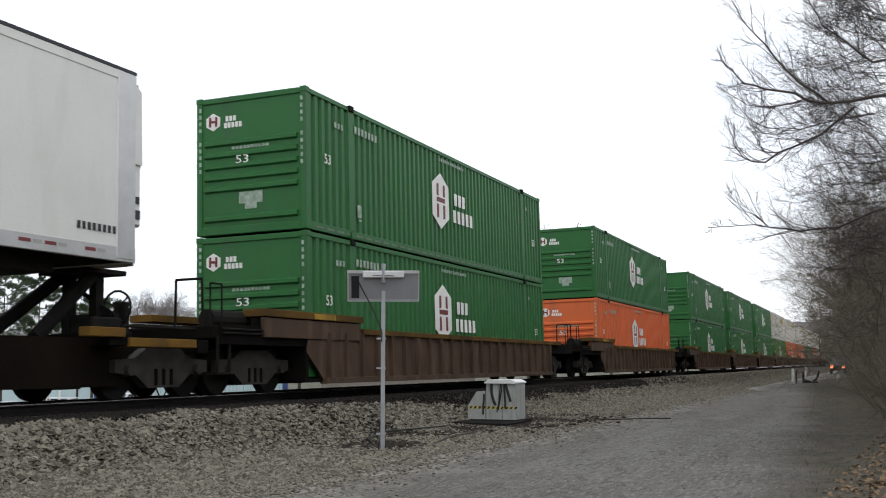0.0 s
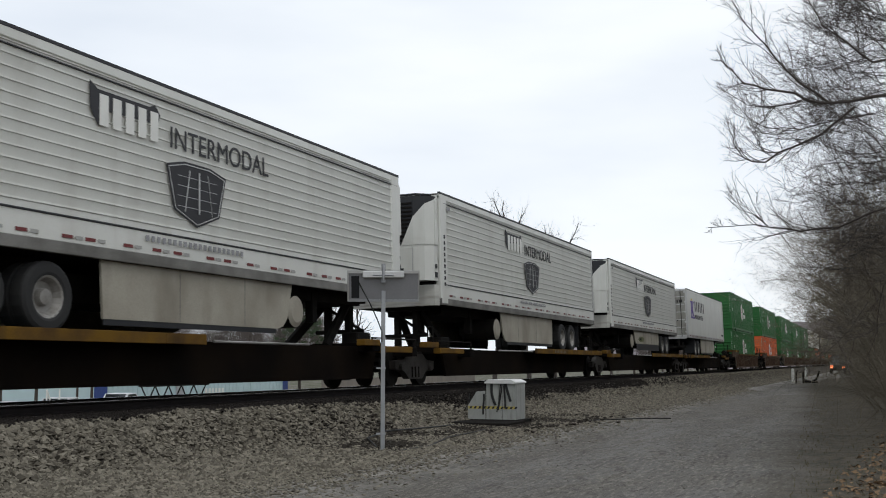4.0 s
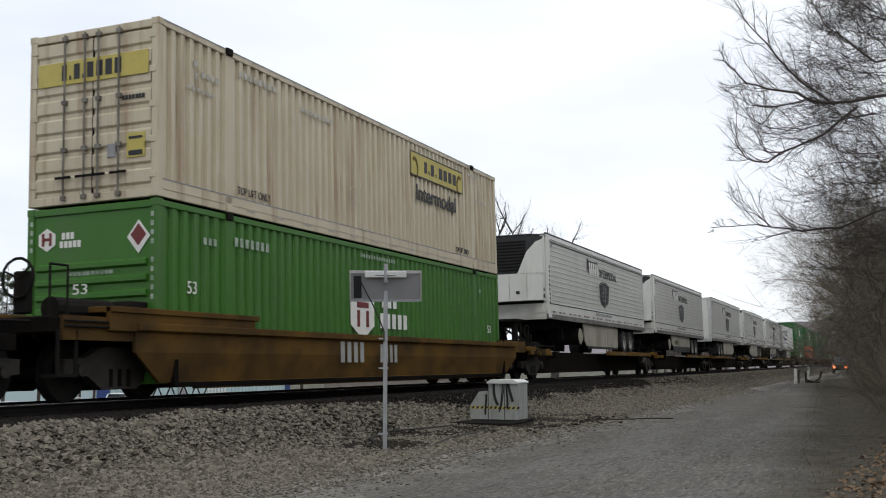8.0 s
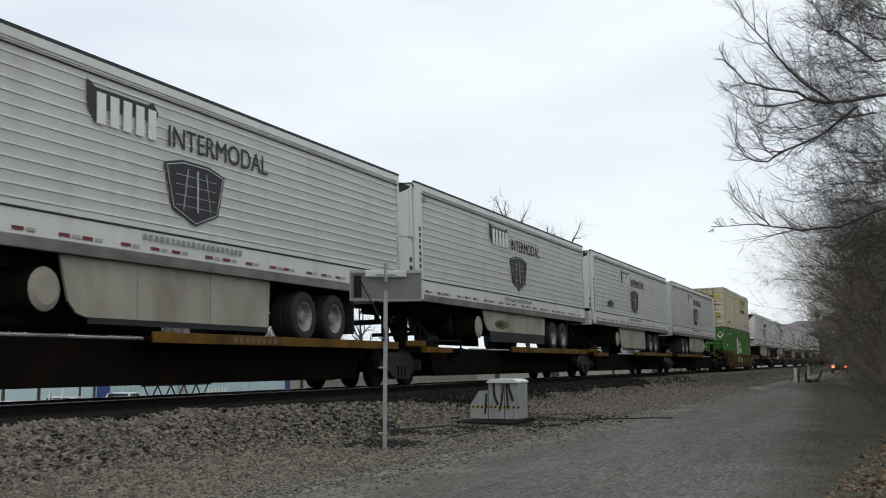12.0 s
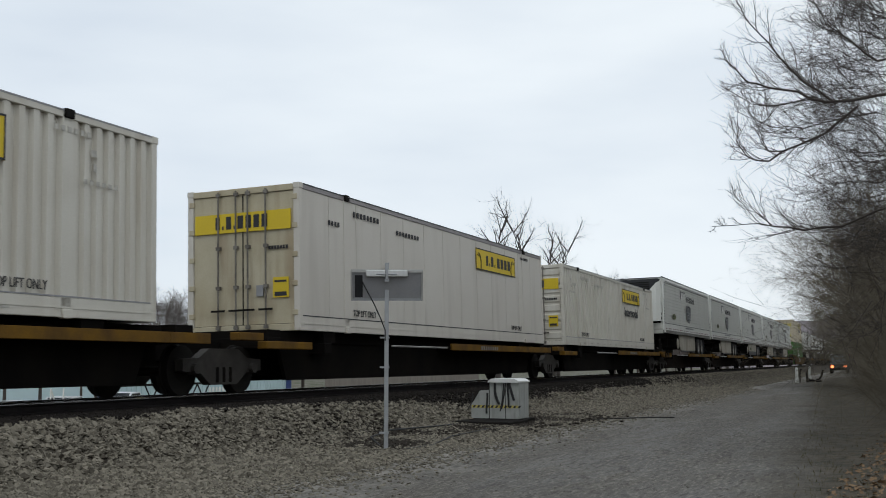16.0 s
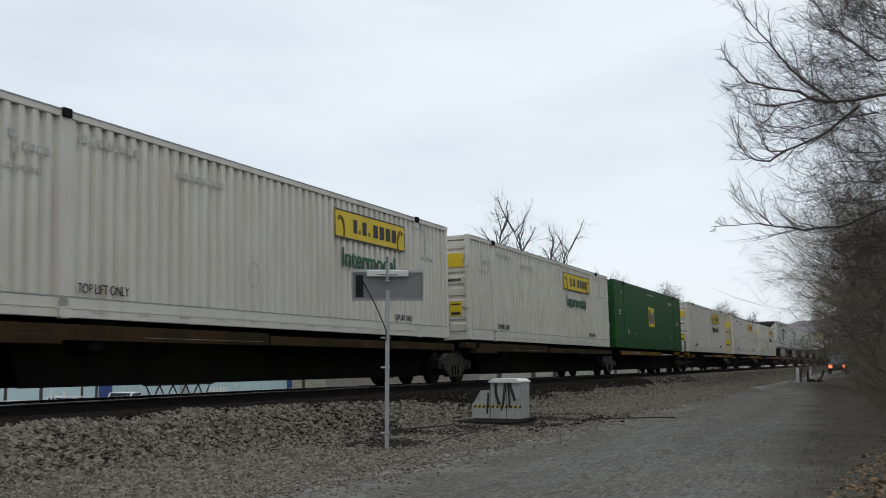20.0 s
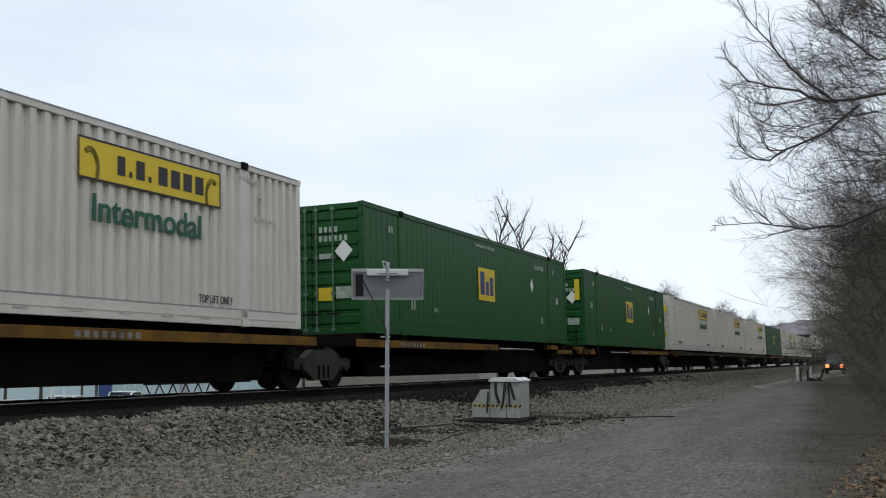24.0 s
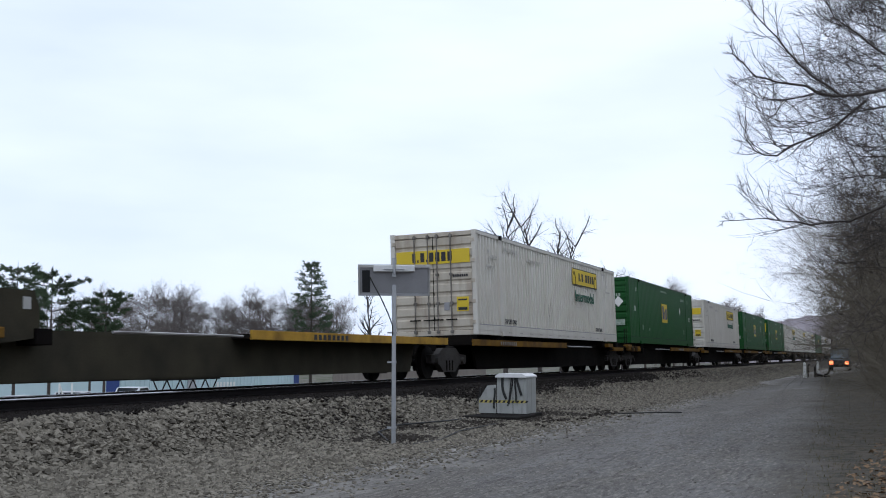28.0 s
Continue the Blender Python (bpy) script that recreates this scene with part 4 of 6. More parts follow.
def verge_leaf(rng):
    x = 7.5 + 22 * rng.random() ** 1.8
    y = -10.95 - 2.4 * rng.random() ** .8 - .06 * (x - 10)
    return x, y, land(x, y)


def verge_grass(rng):
    x = 9 + 60 * rng.random() ** 1.6
    y = -10.75 + .05 * max(0, x - 12) - abs(rng.gauss(0, 1.5))
    return x, y, land(x, y)


scatter_blades("fallen_leaves", 6000, verge_leaf, leaf, leaf_mat, "orange-brown fallen leaves on the verge", "leaves", 6)
scatter_blades("verge_grass", 3200, verge_grass, blade, grass_mat, "sparse dry grass on the verge", "grass", 7)


def brush():
    """Tangled thin stems at the edge of the wood."""
    rng = random.Random(13)
    for n in range(3):
        segs = []
        for _ in range(26):
            a = rng.uniform(0, 6.28)
            p = Vector((rng.gauss(0, .5), rng.gauss(0, .5), -.1))
            sprout(rng, segs, p, Vector((.5 * math.cos(a), .5 * math.sin(a), 1)).normalized(), rng.uniform(1.0, 2.4), .010, 2, .02, 2)
        b = thing("brush", "tangled leafless brush at the edge of the wood", "shrub", "leafless brush")
        part("thicket", branch_mesh(segs, .02), twig_mat, b)
        for k in range(54):
            x = 19 + 140 * rng.random() ** 1.2
            y = -12.6 - abs(rng.gauss(0, 1.6))
            if x > 55:
                y += .5
            plant(b, x, y, rng.uniform(0, 360), rng.uniform(.8, 1.5))


brush()

# ---- yard beyond the track ----
blue_wall = material("pale_blue_metal_siding", (0.46, 0.58, 0.60), 0.5, second=(0.40, 0.51, 0.53), scale=0.6)
navy = material("navy_trim", (0.03, 0.06, 0.22), 0.5, second=(0.02, 0.045, 0.16))
roof_grey = material("grey_metal_roof", (0.34, 0.35, 0.36), 0.5)
car_white = material("white_car_paint", (0.65, 0.66, 0.67), 0.3, amount=0.15)
glass_dark = material("dark_car_glass", (0.02, 0.024, 0.028), 0.1, amount=0.1, spec=0.6)
fence_wood = material("grey_fence_board", (0.25, 0.22, 0.19), 0.9, second=(0.17, 0.15, 0.13), scale=2.0, rand=0.3)


def warehouse():
    b = thing("warehouse", "low pale blue metal building beyond the track", "building")
    x0, x1, y0, y1, z0, z1 = 70.0, 98.4, 45.0, 58.0, -3.15, .10
    wall = part("wall", Solid().box(x0, x1, y0, y1, z0, z1), blue_wall, b, "pale blue ribbed siding")
    rib = mesh_of("rib", Solid().box(-.05, .05, -.05, 0, z0, z1), blue_wall)
    for k in range(46):
        o = new("rib", rib)
        o.parent = wall
        o.matrix_basis = pose(x0 + .3 + k * .62, y0, 0)
    part("corner_trim", Solid().box(x1 - .9, x1 + .05, y0 - .08, y0 - .01, z0, z1), navy, b, "navy corner trim")
    part("corner_trim", Solid().box(x0 - 1.4, x0 + .1, y0 - .08, y0 - .01, z0, z1), navy, b, "navy corner trim")
    part("roof", Solid().prism([(y0 - .3, z1), (y1 + .3, z1), ((y0 + y1) / 2, z1 + .8)], "x", x0 - .3, x1 + .3), roof_grey, b)
    part("door", Solid().box(x0 + 9.2, x0 + 10.3, y0 - .10, y0 - .055, z0, z0 + 2.1), roof_grey, b, "grey steel door")
    part("sign_bars", Solid().bars(x0 + 13.6, x0 + 16.8, -2.45, -1.75, y0 - .06, 6, thick=.03), white_mark, b, "white blurred lettering")


warehouse()


def parked_car(x, y, turn, paint, label):
    c = thing("parked_car", label, "car", "parked cars")
    body = Solid().prism([(-2.2, .35), (-2.2, .75), (-2.0, .9), (-1.1, .95), (-.55, 1.42), (.9, 1.45), (1.5, .98), (2.15, .88), (2.25, .35)], "y", -.85, .85)
    part("body", body, paint, c)
    part("side_glass", Solid().prism([(-.9, .98), (-.48, 1.36), (.82, 1.38), (1.25, 1.0)], "y", -.86, .86), glass_dark, c, "dark glass")
    part("windscreen", Solid().prism([(-1.06, .98), (-.60, 1.40), (-.56, 1.38), (-1.0, .96)], "y", -.74, .74), glass_dark, c, "dark glass")
    for wx in (-1.35, 1.35):
        for s in (-1, 1):
            t = part("wheel", Solid().tube((wx, s * .68, .32), (wx, s * .88, .32), .32, .31, 16), rubber, c)
            part("rim", Solid().tube((wx, s * .88, .32), (wx, s * .89, .32), .19, .17, 12), rim_mat, t)
    for s in (-1, 1):
        part("headlight", Solid().box(-2.23, -2.15, s * .65 - .15, s * .65 + .15, .6, .75), white_mark, c)
        part("tail_light", Solid().box(2.18, 2.26, s * .65 - .15, s * .65 + .15, .65, .8), red_mark, c)
    c.matrix_world = pose(x, y, land(x, y) + .01, 0, 0, turn)


parked_car(54.5, 36.0, 20, car_white, "white parked car in the yard beyond the track")
parked_car(63.5, 38.5, 15, car_white, "white parked car beside the blue building")
parked_car(48.0, 33.5, 100, material("silver_car_paint", (0.42, 0.43, 0.44), 0.3, 0.3, amount=0.2), "silver parked car in the yard beyond the track")


def lattice_frame():
    """Dark crossed steel frame standing in the yard."""
    f = thing("lattice_frame", "dark crossed steel frame in the yard", "steel frame")
    for k in range(5):
        x = 60 + k * 1.5
        for a, b in (((x, -3.1), (x + 1.5, -1.0)), ((x + 1.5, -3.1), (x, -1.0))):
            part("brace", Solid().tube((a[0], 34.0, a[1]), (b[0], 34.0, b[1]), .05, n=5), steel_dark, f)
    part("top_bar", Solid().box(59.8, 67.8, 33.92, 34.08, -1.05, -.9), steel_dark, f)
    part("bottom_bar", Solid().box(59.8, 67.8, 33.92, 34.08, -3.12, -2.98), steel_dark, f)


lattice_frame()


def ladder_frame():
    f = thing("folding_ladder", "white folding ladder standing in the yard", "ladder")
    part("rail", Solid().tube((47.2, 30.5, -3.0), (47.2, 30.5, -.9), .05, n=6), white_mark, f)
    part("rail", Solid().tube((48.2, 30.5, -3.0), (48.2, 30.5, -.9), .05, n=6), white_mark, f)
    part("brace", Solid().tube((47.2, 30.5, -.9), (48.2, 30.5, -3.0), .05, n=6), white_mark, f)


ladder_frame()


def board_fence():
    f = thing("board_fence", "grey board fence beyond the track", "fence")
    me = mesh_of("board", Solid().box(-.14, .14, -.02, .02, -3.2, -1.15), fence_wood)
    for k in range(150):
        o = new("board", me)
        o.parent = f
        o.matrix_basis = pose(100.5 + k * .31, 42 + .0 * k, .04 * math.sin(k * 2.3), 0, 0, 0)
    part("fence_rail", Solid().box(100.4, 147, 42.03, 42.10, -1.6, -1.5).box(100.4, 147, 42.03, 42.10, -2.8, -2.7), fence_wood, f)


board_fence()
# ---- the train's loads; local x runs from the end near the camera to the far end ----
LEN, HALF, TALL, POST = 16.4, 1.295, 2.90, 2.02


def shell(box, mat, corrugated=True, pitch=0.285, rail=None, deep=0.055, sill=0.17, edge=None):
    """Walls, rails, posts, castings, roof and floor of a 53 ft container."""
    rail = rail or mat
    for side in (-1, 1):
        y = side * (HALF - 0.012)
        g = Solid()
        if corrugated:
            for a, b in ((0.12, POST - 0.11), (POST + 0.11, LEN - POST - 0.11), (LEN - POST + 0.11, LEN - 0.12)):
                n = max(2, round((b - a) / pitch))
                w = (b - a) / n
                pts = []
                for k in range(n):
                    s = a + k * w
                    pts += [(s, y), (s + 0.40 * w, y), (s + 0.50 * w, y - side * deep), (s + 0.90 * w, y - side * deep)]
                pts.append((b, y))
                g.strip(pts, "z", sill, TALL - 0.10)
        else:
            g.box(0.12, LEN - 0.12, min(y, y - side * 0.03), max(y, y - side * 0.03), 0.17, TALL - 0.10)
        wall = part("side_panel", g, mat, box)
        if not corrugated:
            for k in range(1, 13):
                s = k * LEN / 13
                part("seam_strip", Solid().box(s - 0.02, s + 0.02, min(y, y + side * 0.008), max(y, y + side * 0.008), 0.17, TALL - 0.1), mat, wall)
        lo, hi = sorted((side * (HALF - 0.06), side * (HALF + 0.004)))
        part("bottom_rail", Solid().box(0.1, LEN - 0.1, lo, hi, 0.0, sill, 0.008), mat, box)
        if edge:
            lo5, hi5 = sorted((side * (HALF - 0.03), side * (HALF + 0.007)))
            part("sill_seam", Solid().box(0.15, LEN - 0.15, lo5, hi5, sill, sill + 0.02), edge, box, "dark seam above the sill")
            # black edge on green boxes; on white ones it paints the rail's shadow line
            part("roof_edge", Solid().box(0.08, LEN - 0.08, *sorted((side * (HALF - 0.05), side * (HALF + 0.008))), TALL - .012, TALL + .014), edge, box, "dark line along the roof edge")
            part("sill_ridge", Solid().box(0.15, LEN - 0.15, *sorted((side * (HALF - 0.02), side * (HALF + 0.012))), sill * .45, sill * .53), mat, box)
        part("top_rail", Solid().box(0.1, LEN - 0.1, lo, hi, TALL - 0.10, TALL, 0.008), rail, box)
        for x in (POST, LEN - POST):
            post = part("lifting_post", Solid().box(x - 0.11, x + 0.11, lo, hi + 0.004 if side > 0 else hi, 0.004, TALL - 0.004, 0.006), mat, box)
            for z, cm in ((-0.015, mat), (TALL - 0.10, steel_dark)):
                part("corner_casting", Solid().box(x - 0.09, x + 0.09, side * HALF - 0.05, side * HALF + 0.05, z, z + 0.13, 0.01), cm, post, "dark steel lifting casting")
        for x in (0.0, LEN - 0.13):
            lo2, hi2 = sorted((side * (HALF - 0.13), side * (HALF + 0.006)))
            part("corner_post", Solid().box(x, x + 0.13, lo2, hi2, 0.0, TALL, 0.012).box(x - .006, x + .15, side * (HALF - .06) - .075, side * (HALF - .06) + .075, TALL - .10, TALL + .018, .01), mat, box)
    part("roof", Solid().box(0.13, LEN - 0.13, -HALF + 0.06, HALF - 0.06, TALL - 0.05, TALL - 0.015), mat, box)
    part("floor", Solid().box(0.13, LEN - 0.13, -HALF + 0.06, HALF - 0.06, 0.03, 0.16), steel_dark, box)
    part("front_wall", Solid().box(LEN - 0.06, LEN - 0.02, -HALF + 0.13, HALF - 0.13, 0.0, TALL), mat, box)


def door_end(box, mat, rod=None, bands=8):
    """Two doors with pressed bands, four lock rods and hinges."""
    part("door_sill", Solid().box(0.0, 0.12, -HALF + 0.13, HALF - 0.13, 0.0, 0.14, 0.01), mat, box)
    part("door_header", Solid().box(0.0, 0.12, -HALF + 0.13, HALF - 0.13, TALL - 0.13, TALL, 0.01), mat, box)
    for s in (-1, 1):
        lo, hi = sorted((s * 0.012, s * (HALF - 0.14)))
        pts = []
        z0, z1 = 0.15, TALL - 0.14
        h = (z1 - z0) / max(1, bands)
        for k in range(bands):
            pts += [(0.045, z0 + k * h), (0.045, z0 + (k + .2) * h), (0.012, z0 + (k + .32) * h), (0.012, z0 + (k + .88) * h)]
        pts += [(0.045 if bands else 0.03, z0), (0.045 if bands else 0.03, z1)] if not bands else [(0.045, z1)]
        door = part("door", Solid().strip([(a, b) for a, b in pts], "y", lo, hi), mat, box)
        for f in (0.11, 0.47):
            y = s * (0.012 + f * (HALF - 0.15))
            g = Solid().tube((-0.03, y, 0.06), (-0.03, y, TALL - 0.05), 0.019, n=6)
            for z in (0.10, 0.9, 1.7, TALL - 0.12):
                g.box(-0.05, 0.02, y - 0.045, y + 0.045, z - 0.035, z + 0.035)
            part("lock_rod", g, rod or rod_grey, door, "grey lock rod")
            part("lock_handle", Solid().box(-0.05, -0.03, y - 0.16, y + 0.16, 0.42, 0.46), steel_dark, door)
        for k in range(5):
            z = 0.3 + k * 0.57
            part("hinge", Solid().box(-0.015, 0.03, s * (HALF - 0.1) - 0.06, s * (HALF - 0.1) + 0.06, z, z + 0.11, 0.01), mat, door)
    part("door_seal", Solid().box(0.02, 0.05, -0.012, 0.012, 0.14, TALL - 0.13), steel_dark, box)


def bulkhead_end(box, mat):
    """A blind end with two plain fields and deep level ribs between them."""
    g = Solid().box(0.03, 0.07, -HALF + 0.13, HALF - 0.13, 0.0, TALL)
    part("end_wall", g, mat, box)
    part("end_sill", Solid().box(0.0, 0.1, -HALF + 0.13, HALF - 0.13, 0.0, 0.17, 0.012), mat, box)
    part("end_header", Solid().box(0.0, 0.1, -HALF + 0.13, HALF - 0.13, TALL - 0.12, TALL, 0.012), mat, box)
    for z in (0.33, 0.95, 1.19, 1.43, 1.67, 1.92):
        part("rib", Solid().prism([(0.04, z - 0.075), (-0.025, z - 0.035), (-0.025, z + 0.035), (0.04, z + 0.075)], "y", -HALF + 0.2, HALF - 0.2), mat, box)


def diamond(g, x, z, r, y):
    return g.prism([(x - r * .8, z), (x, z - r), (x + r * .8, z), (x, z + r)], "y", y - 0.006, y)


def shield_points(x, z, w, h):
    return [(x - w * .5, z + h * .40), (x - w * .22, z + h * .5), (x + w * .22, z + h * .5), (x + w * .5, z + h * .40),
            (x + w * .38, z - h * .28), (x, z - h * .5), (x - w * .38, z - h * .28)]


def green_stack_box(name, mat, label, group, sign=True, plate=True):
    """Container with a hexagonal badge and blurred lettering on side and end."""
    box = thing(name, label, "shipping container", group)
    shell(box, mat)
    bulkhead_end(box, mat)
    y = -HALF - 0.006
    part("rail_scuffs", Solid().bars(.4, LEN - .4, .055, .10, y, 34, gap=.3), scuffed, box, "pale scuffs along the sill")
    hx, hz = 7.25, 1.56
    badge = part("badge", Solid().prism([(hx - .58, hz - .42), (hx, hz - .74), (hx + .58, hz - .42), (hx + .58, hz + .42), (hx, hz + .74), (hx - .58, hz + .42)], "y", y - .006, y), white_mark, box, "white hexagonal badge")
    g = Solid()
    for dx, z0, z1 in ((-.28, .12, .44), (.16, .12, .44), (-.28, -.46, -.1), (.16, -.46, -.1)):
        g.box(hx + dx, hx + dx + .13, y - .014, y - .008, hz + z0, hz + z1)
    g.box(hx - .28, hx + .29, y - .014, y - .008, hz - .04, hz + .08)
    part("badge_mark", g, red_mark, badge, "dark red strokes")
    letter_bars(box, white_mark, [(8.25 + k * .3, 8.45 + k * .3, y - .006, y, 1.57, 1.90) for k in range(3)] + [(8.15 + k * .32, 8.35 + k * .32, y - .006, y, 1.10, 1.44) for k in range(5)])
    part("number_bars", Solid().bars(2.2, 3.42, 2.36, 2.52, y, 7), faint_white, box, "small white number bars")
    part("caption_bars", Solid().bars(7.2, 9.06, 2.63, 2.71, y, 14), faint_white, box, "small white caption")
    lettering("length_mark", "53", 0.30, white_mark, box, on_side(0.78, 1.45, y), label="white lettering")
    part("stencil_bars", Solid().bars(2.3, 2.62, .5, .78, y, 1).bars(1.25, 1.7, 2.3, 2.42, y, 3).bars(14.75, 14.95, 2.3, 2.4, y, 1).bars(2.36, 2.56, .42, .46, y, 1), faint_white, box)
    lettering("far_length_mark", "53", 0.30, white_mark, box, on_side(15.35, 1.18, y), label="white lettering")
    # end wall
    part("end_badge", Solid().prism([(1.07, 2.30), (.90, 2.20), (.73, 2.30), (.73, 2.48), (.90, 2.58), (1.07, 2.48)], "x", 0.016, 0.024), white_mark, box, "white hexagonal badge")
    part("end_badge_mark", Solid().box(0.008, 0.014, .80, .85, 2.29, 2.50).box(0.008, 0.014, .95, 1.0, 2.29, 2.50).box(.0075, .0135, .83, .97, 2.37, 2.42), red_mark, box)
    g = Solid()
    for k in range(5):
        g.box(0.02, 0.028, .64 - k * .09 - .065, .64 - k * .09, 2.24, 2.35)
        if k < 3:
            g.box(0.02, 0.028, .60 - k * .09 - .065, .60 - k * .09, 2.38, 2.49)
    part("end_name_bars", g, white_mark, box, "white blurred lettering")
    lettering("end_length_mark", "53", 0.24, white_mark, box, on_end(0.34, 1.46, -0.027), 1.4, "white lettering")
    g = Solid()
    for k in range(10):
        g.box(0.02, 0.028, .45 - k * .09 - .07, .45 - k * .09, 1.77, 1.83)
    part("end_caption_bars", g, faint_white, box)
    if plate:
        part("notice_plate", Solid().box(0.018, 0.026, -.28, .28, .62, .86).box(0.018, 0.026, -.14, .14, .5, .62), faint_white, box, "white notice plate")
    g = Solid()
    for s in (1, -1):
        for k in range(10):
            if k != 4:
                g.box(-0.006, 0.0, s * (HALF - .09) - .026, s * (HALF - .09) + .026, 2.63 - k * .145, 2.71 - k * .145)
    part("post_bars", g, faint_white, box, "white stencilled bars")
    if not plate:
        p = Solid().prism([(-.93 - .22, 2.33), (-.93, 2.33 - .27), (-.93 + .22, 2.33), (-.93, 2.33 + .27)], "x", 0.012, 0.02)
        part("hazard_diamond", p, white_mark, box, "white and red hazard diamond")
        part("diamond_mark", Solid().prism([(-1.08, 2.36), (-.93, 2.18), (-.78, 2.36), (-.93, 2.54)], "x", 0.006, 0.010), red_mark, box)
    return box


def yellow_band(box, x, z, w, h, mat):
    y = -HALF - 0.006
    sign = part("sign_panel", Solid().box(x, x + w, y - .006, y, z, z + h), mat, box, "yellow sign with black edge")
    g = Solid()
    for a, b, c, d in ((0, w, 0, .03), (0, w, h - .03, h), (0, .03, 0, h), (w - .03, w, 0, h)):
        g.box(x + a, x + b, y - .010, y - .007, z + c, z + d)
    part("sign_edge", g, black_mark, sign)
    g = []
    s = x + w * .24
    for k, wd in enumerate((.13, .05, .15, .05, .17, .17, .17, .17)):
        hh = .09 if k in (1, 3) else h * .48
        g.append((s, s + wd * w / 2.6, y - .012, y - .008, z + h * .26, z + h * .26 + hh))
        s += (wd + .07 + (.06 if k == 3 else 0)) * w / 2.6
    letter_bars(sign, black_mark, g)
    for end, sign_of in ((x + .065 * w, 1), (x + .935 * w, -1)):
        g = Solid()
        for n in range(3):
            pts = [Vector((end + sign_of * (.035 * w * math.cos(a) * (1 - .22 * n) + .04 * w * f), y - .008, z + h * (.5 + (.33 - .06 * n) * math.sin(a) - .18 * f)))
                   for f, a in ((q / 7, 2.6 - 4.2 * q / 7) for q in range(8))]
            g.path(pts, .012, 4)
        part("sign_scroll", g, sign_ink, sign, "thin dark scroll")


def white_box_load(name, mat, label, group, words=None, sign=None, corrugated=True, door_mat=None, sign_x=10.05, rail=None, stencil=True, sign_w=3.57, bands=8):
    """White container with a yellow sign on side and doors."""
    box = thing(name, label, "shipping container", group)
    shell(box, mat, corrugated, 0.27, rail, 0.068, 0.28, sign_back if corrugated else black_mark)
    door_end(box, door_mat or mat, bands=bands)
    sign = sign or yellow_sign
    y = -HALF - 0.006
    yellow_band(box, sign_x, 1.99, sign_w, .61, sign)
    if words:
        lettering("word", "Intermodal", 0.55, words, box, on_side(sign_x + .27, 1.41, y - .012), 1.13 * sign_w / 3.57, "bold lettering", .011)
    part("number_bars", Solid().bars(1.2, 1.75, 2.2, 2.3, y, 4).bars(2.35, 3.7, 2.50, 2.62, y, 8).bars(4.6, 6.0, 2.36, 2.46, y, 8).bars(14.1, 14.9, 2.6, 2.68, y, 6), black_mark if not words else stencil_grey, box, "faint grey number bars")
    if corrugated:
        part("stamp_lettering", Solid().bars(.95, 1.15, 2.34, 2.44, y, 1).bars(1.0, 1.13, 2.12, 2.24, y, 1).bars(.78, 1.6, 1.92, 1.99, y, 6).bars(14.85, 15.05, 2.34, 2.44, y, 1).bars(14.9, 15.02, 2.12, 2.24, y, 1).bars(14.7, 15.5, 1.92, 1.99, y, 6), stencil_grey, box, "faint grey stamp")
        ring = Solid()
        for k in range(10):
            a0, a1 = 6.2832 * k / 10, 6.2832 * (k + 1) / 10
            ring.tube((6.9 + .17 * math.cos(a0), y - .003, .95 + .24 * math.sin(a0)), (6.9 + .17 * math.cos(a1), y - .003, .95 + .24 * math.sin(a1)), .007, n=4)
        part("placard_ring", ring, stencil_grey, box, "worn outline of a placard")
        part("sill_scuff", Solid().bars(2.6, 14.1, .085, .115, -HALF - .006, 11, gap=.74, thick=.008), stencil_grey, box, "grey scuffs along the sill")
    if stencil:
        lettering("stencil", "TOP LIFT ONLY", 0.20, black_mark, box, on_side(2.3, .36, y), .80, "black lettering")
        lettering("far_stencil", "TOP LIFT ONLY", 0.19, black_mark, box, on_side(13.0, .36, y), .76, "black lettering")
    # doors
    g = Solid().box(-0.012, 0.010, -1.11, 1.11, 2.01, 2.40)
    ds = part("door_sign", g, sign, box, "yellow sign across both doors")
    g = []
    yy = .62
    for k, wd in enumerate((.10, .04, .12, .04, .13, .13, .13, .13)):
        hh = .07 if k in (1, 3) else .26
        g.append((-.018, -.014, yy - wd, yy, 2.08, 2.08 + hh))
        yy -= wd + .055
    letter_bars(ds, black_mark, g)
    part("door_placard", Solid().box(-0.006, 0.010, -1.05, -.70, .66, 1.06), sign, box, "small yellow placard")
    part("placard_mark", Solid().box(-.012, -.008, -1.01, -.74, .96, 1.0).box(-.012, -.008, -1.01, -.74, .69, .77), black_mark, box)
    part("grey_plate", Solid().box(-0.006, 0.010, -.48, -.32, .70, .92), sign_back, box)
    g = Solid()
    for k in range(7):
        g.box(-.004, .010, -.6 - k * .065 - .045, -.6 - k * .065, 1.62, 1.69)
    part("door_number_bars", g, black_mark, box)
    return box


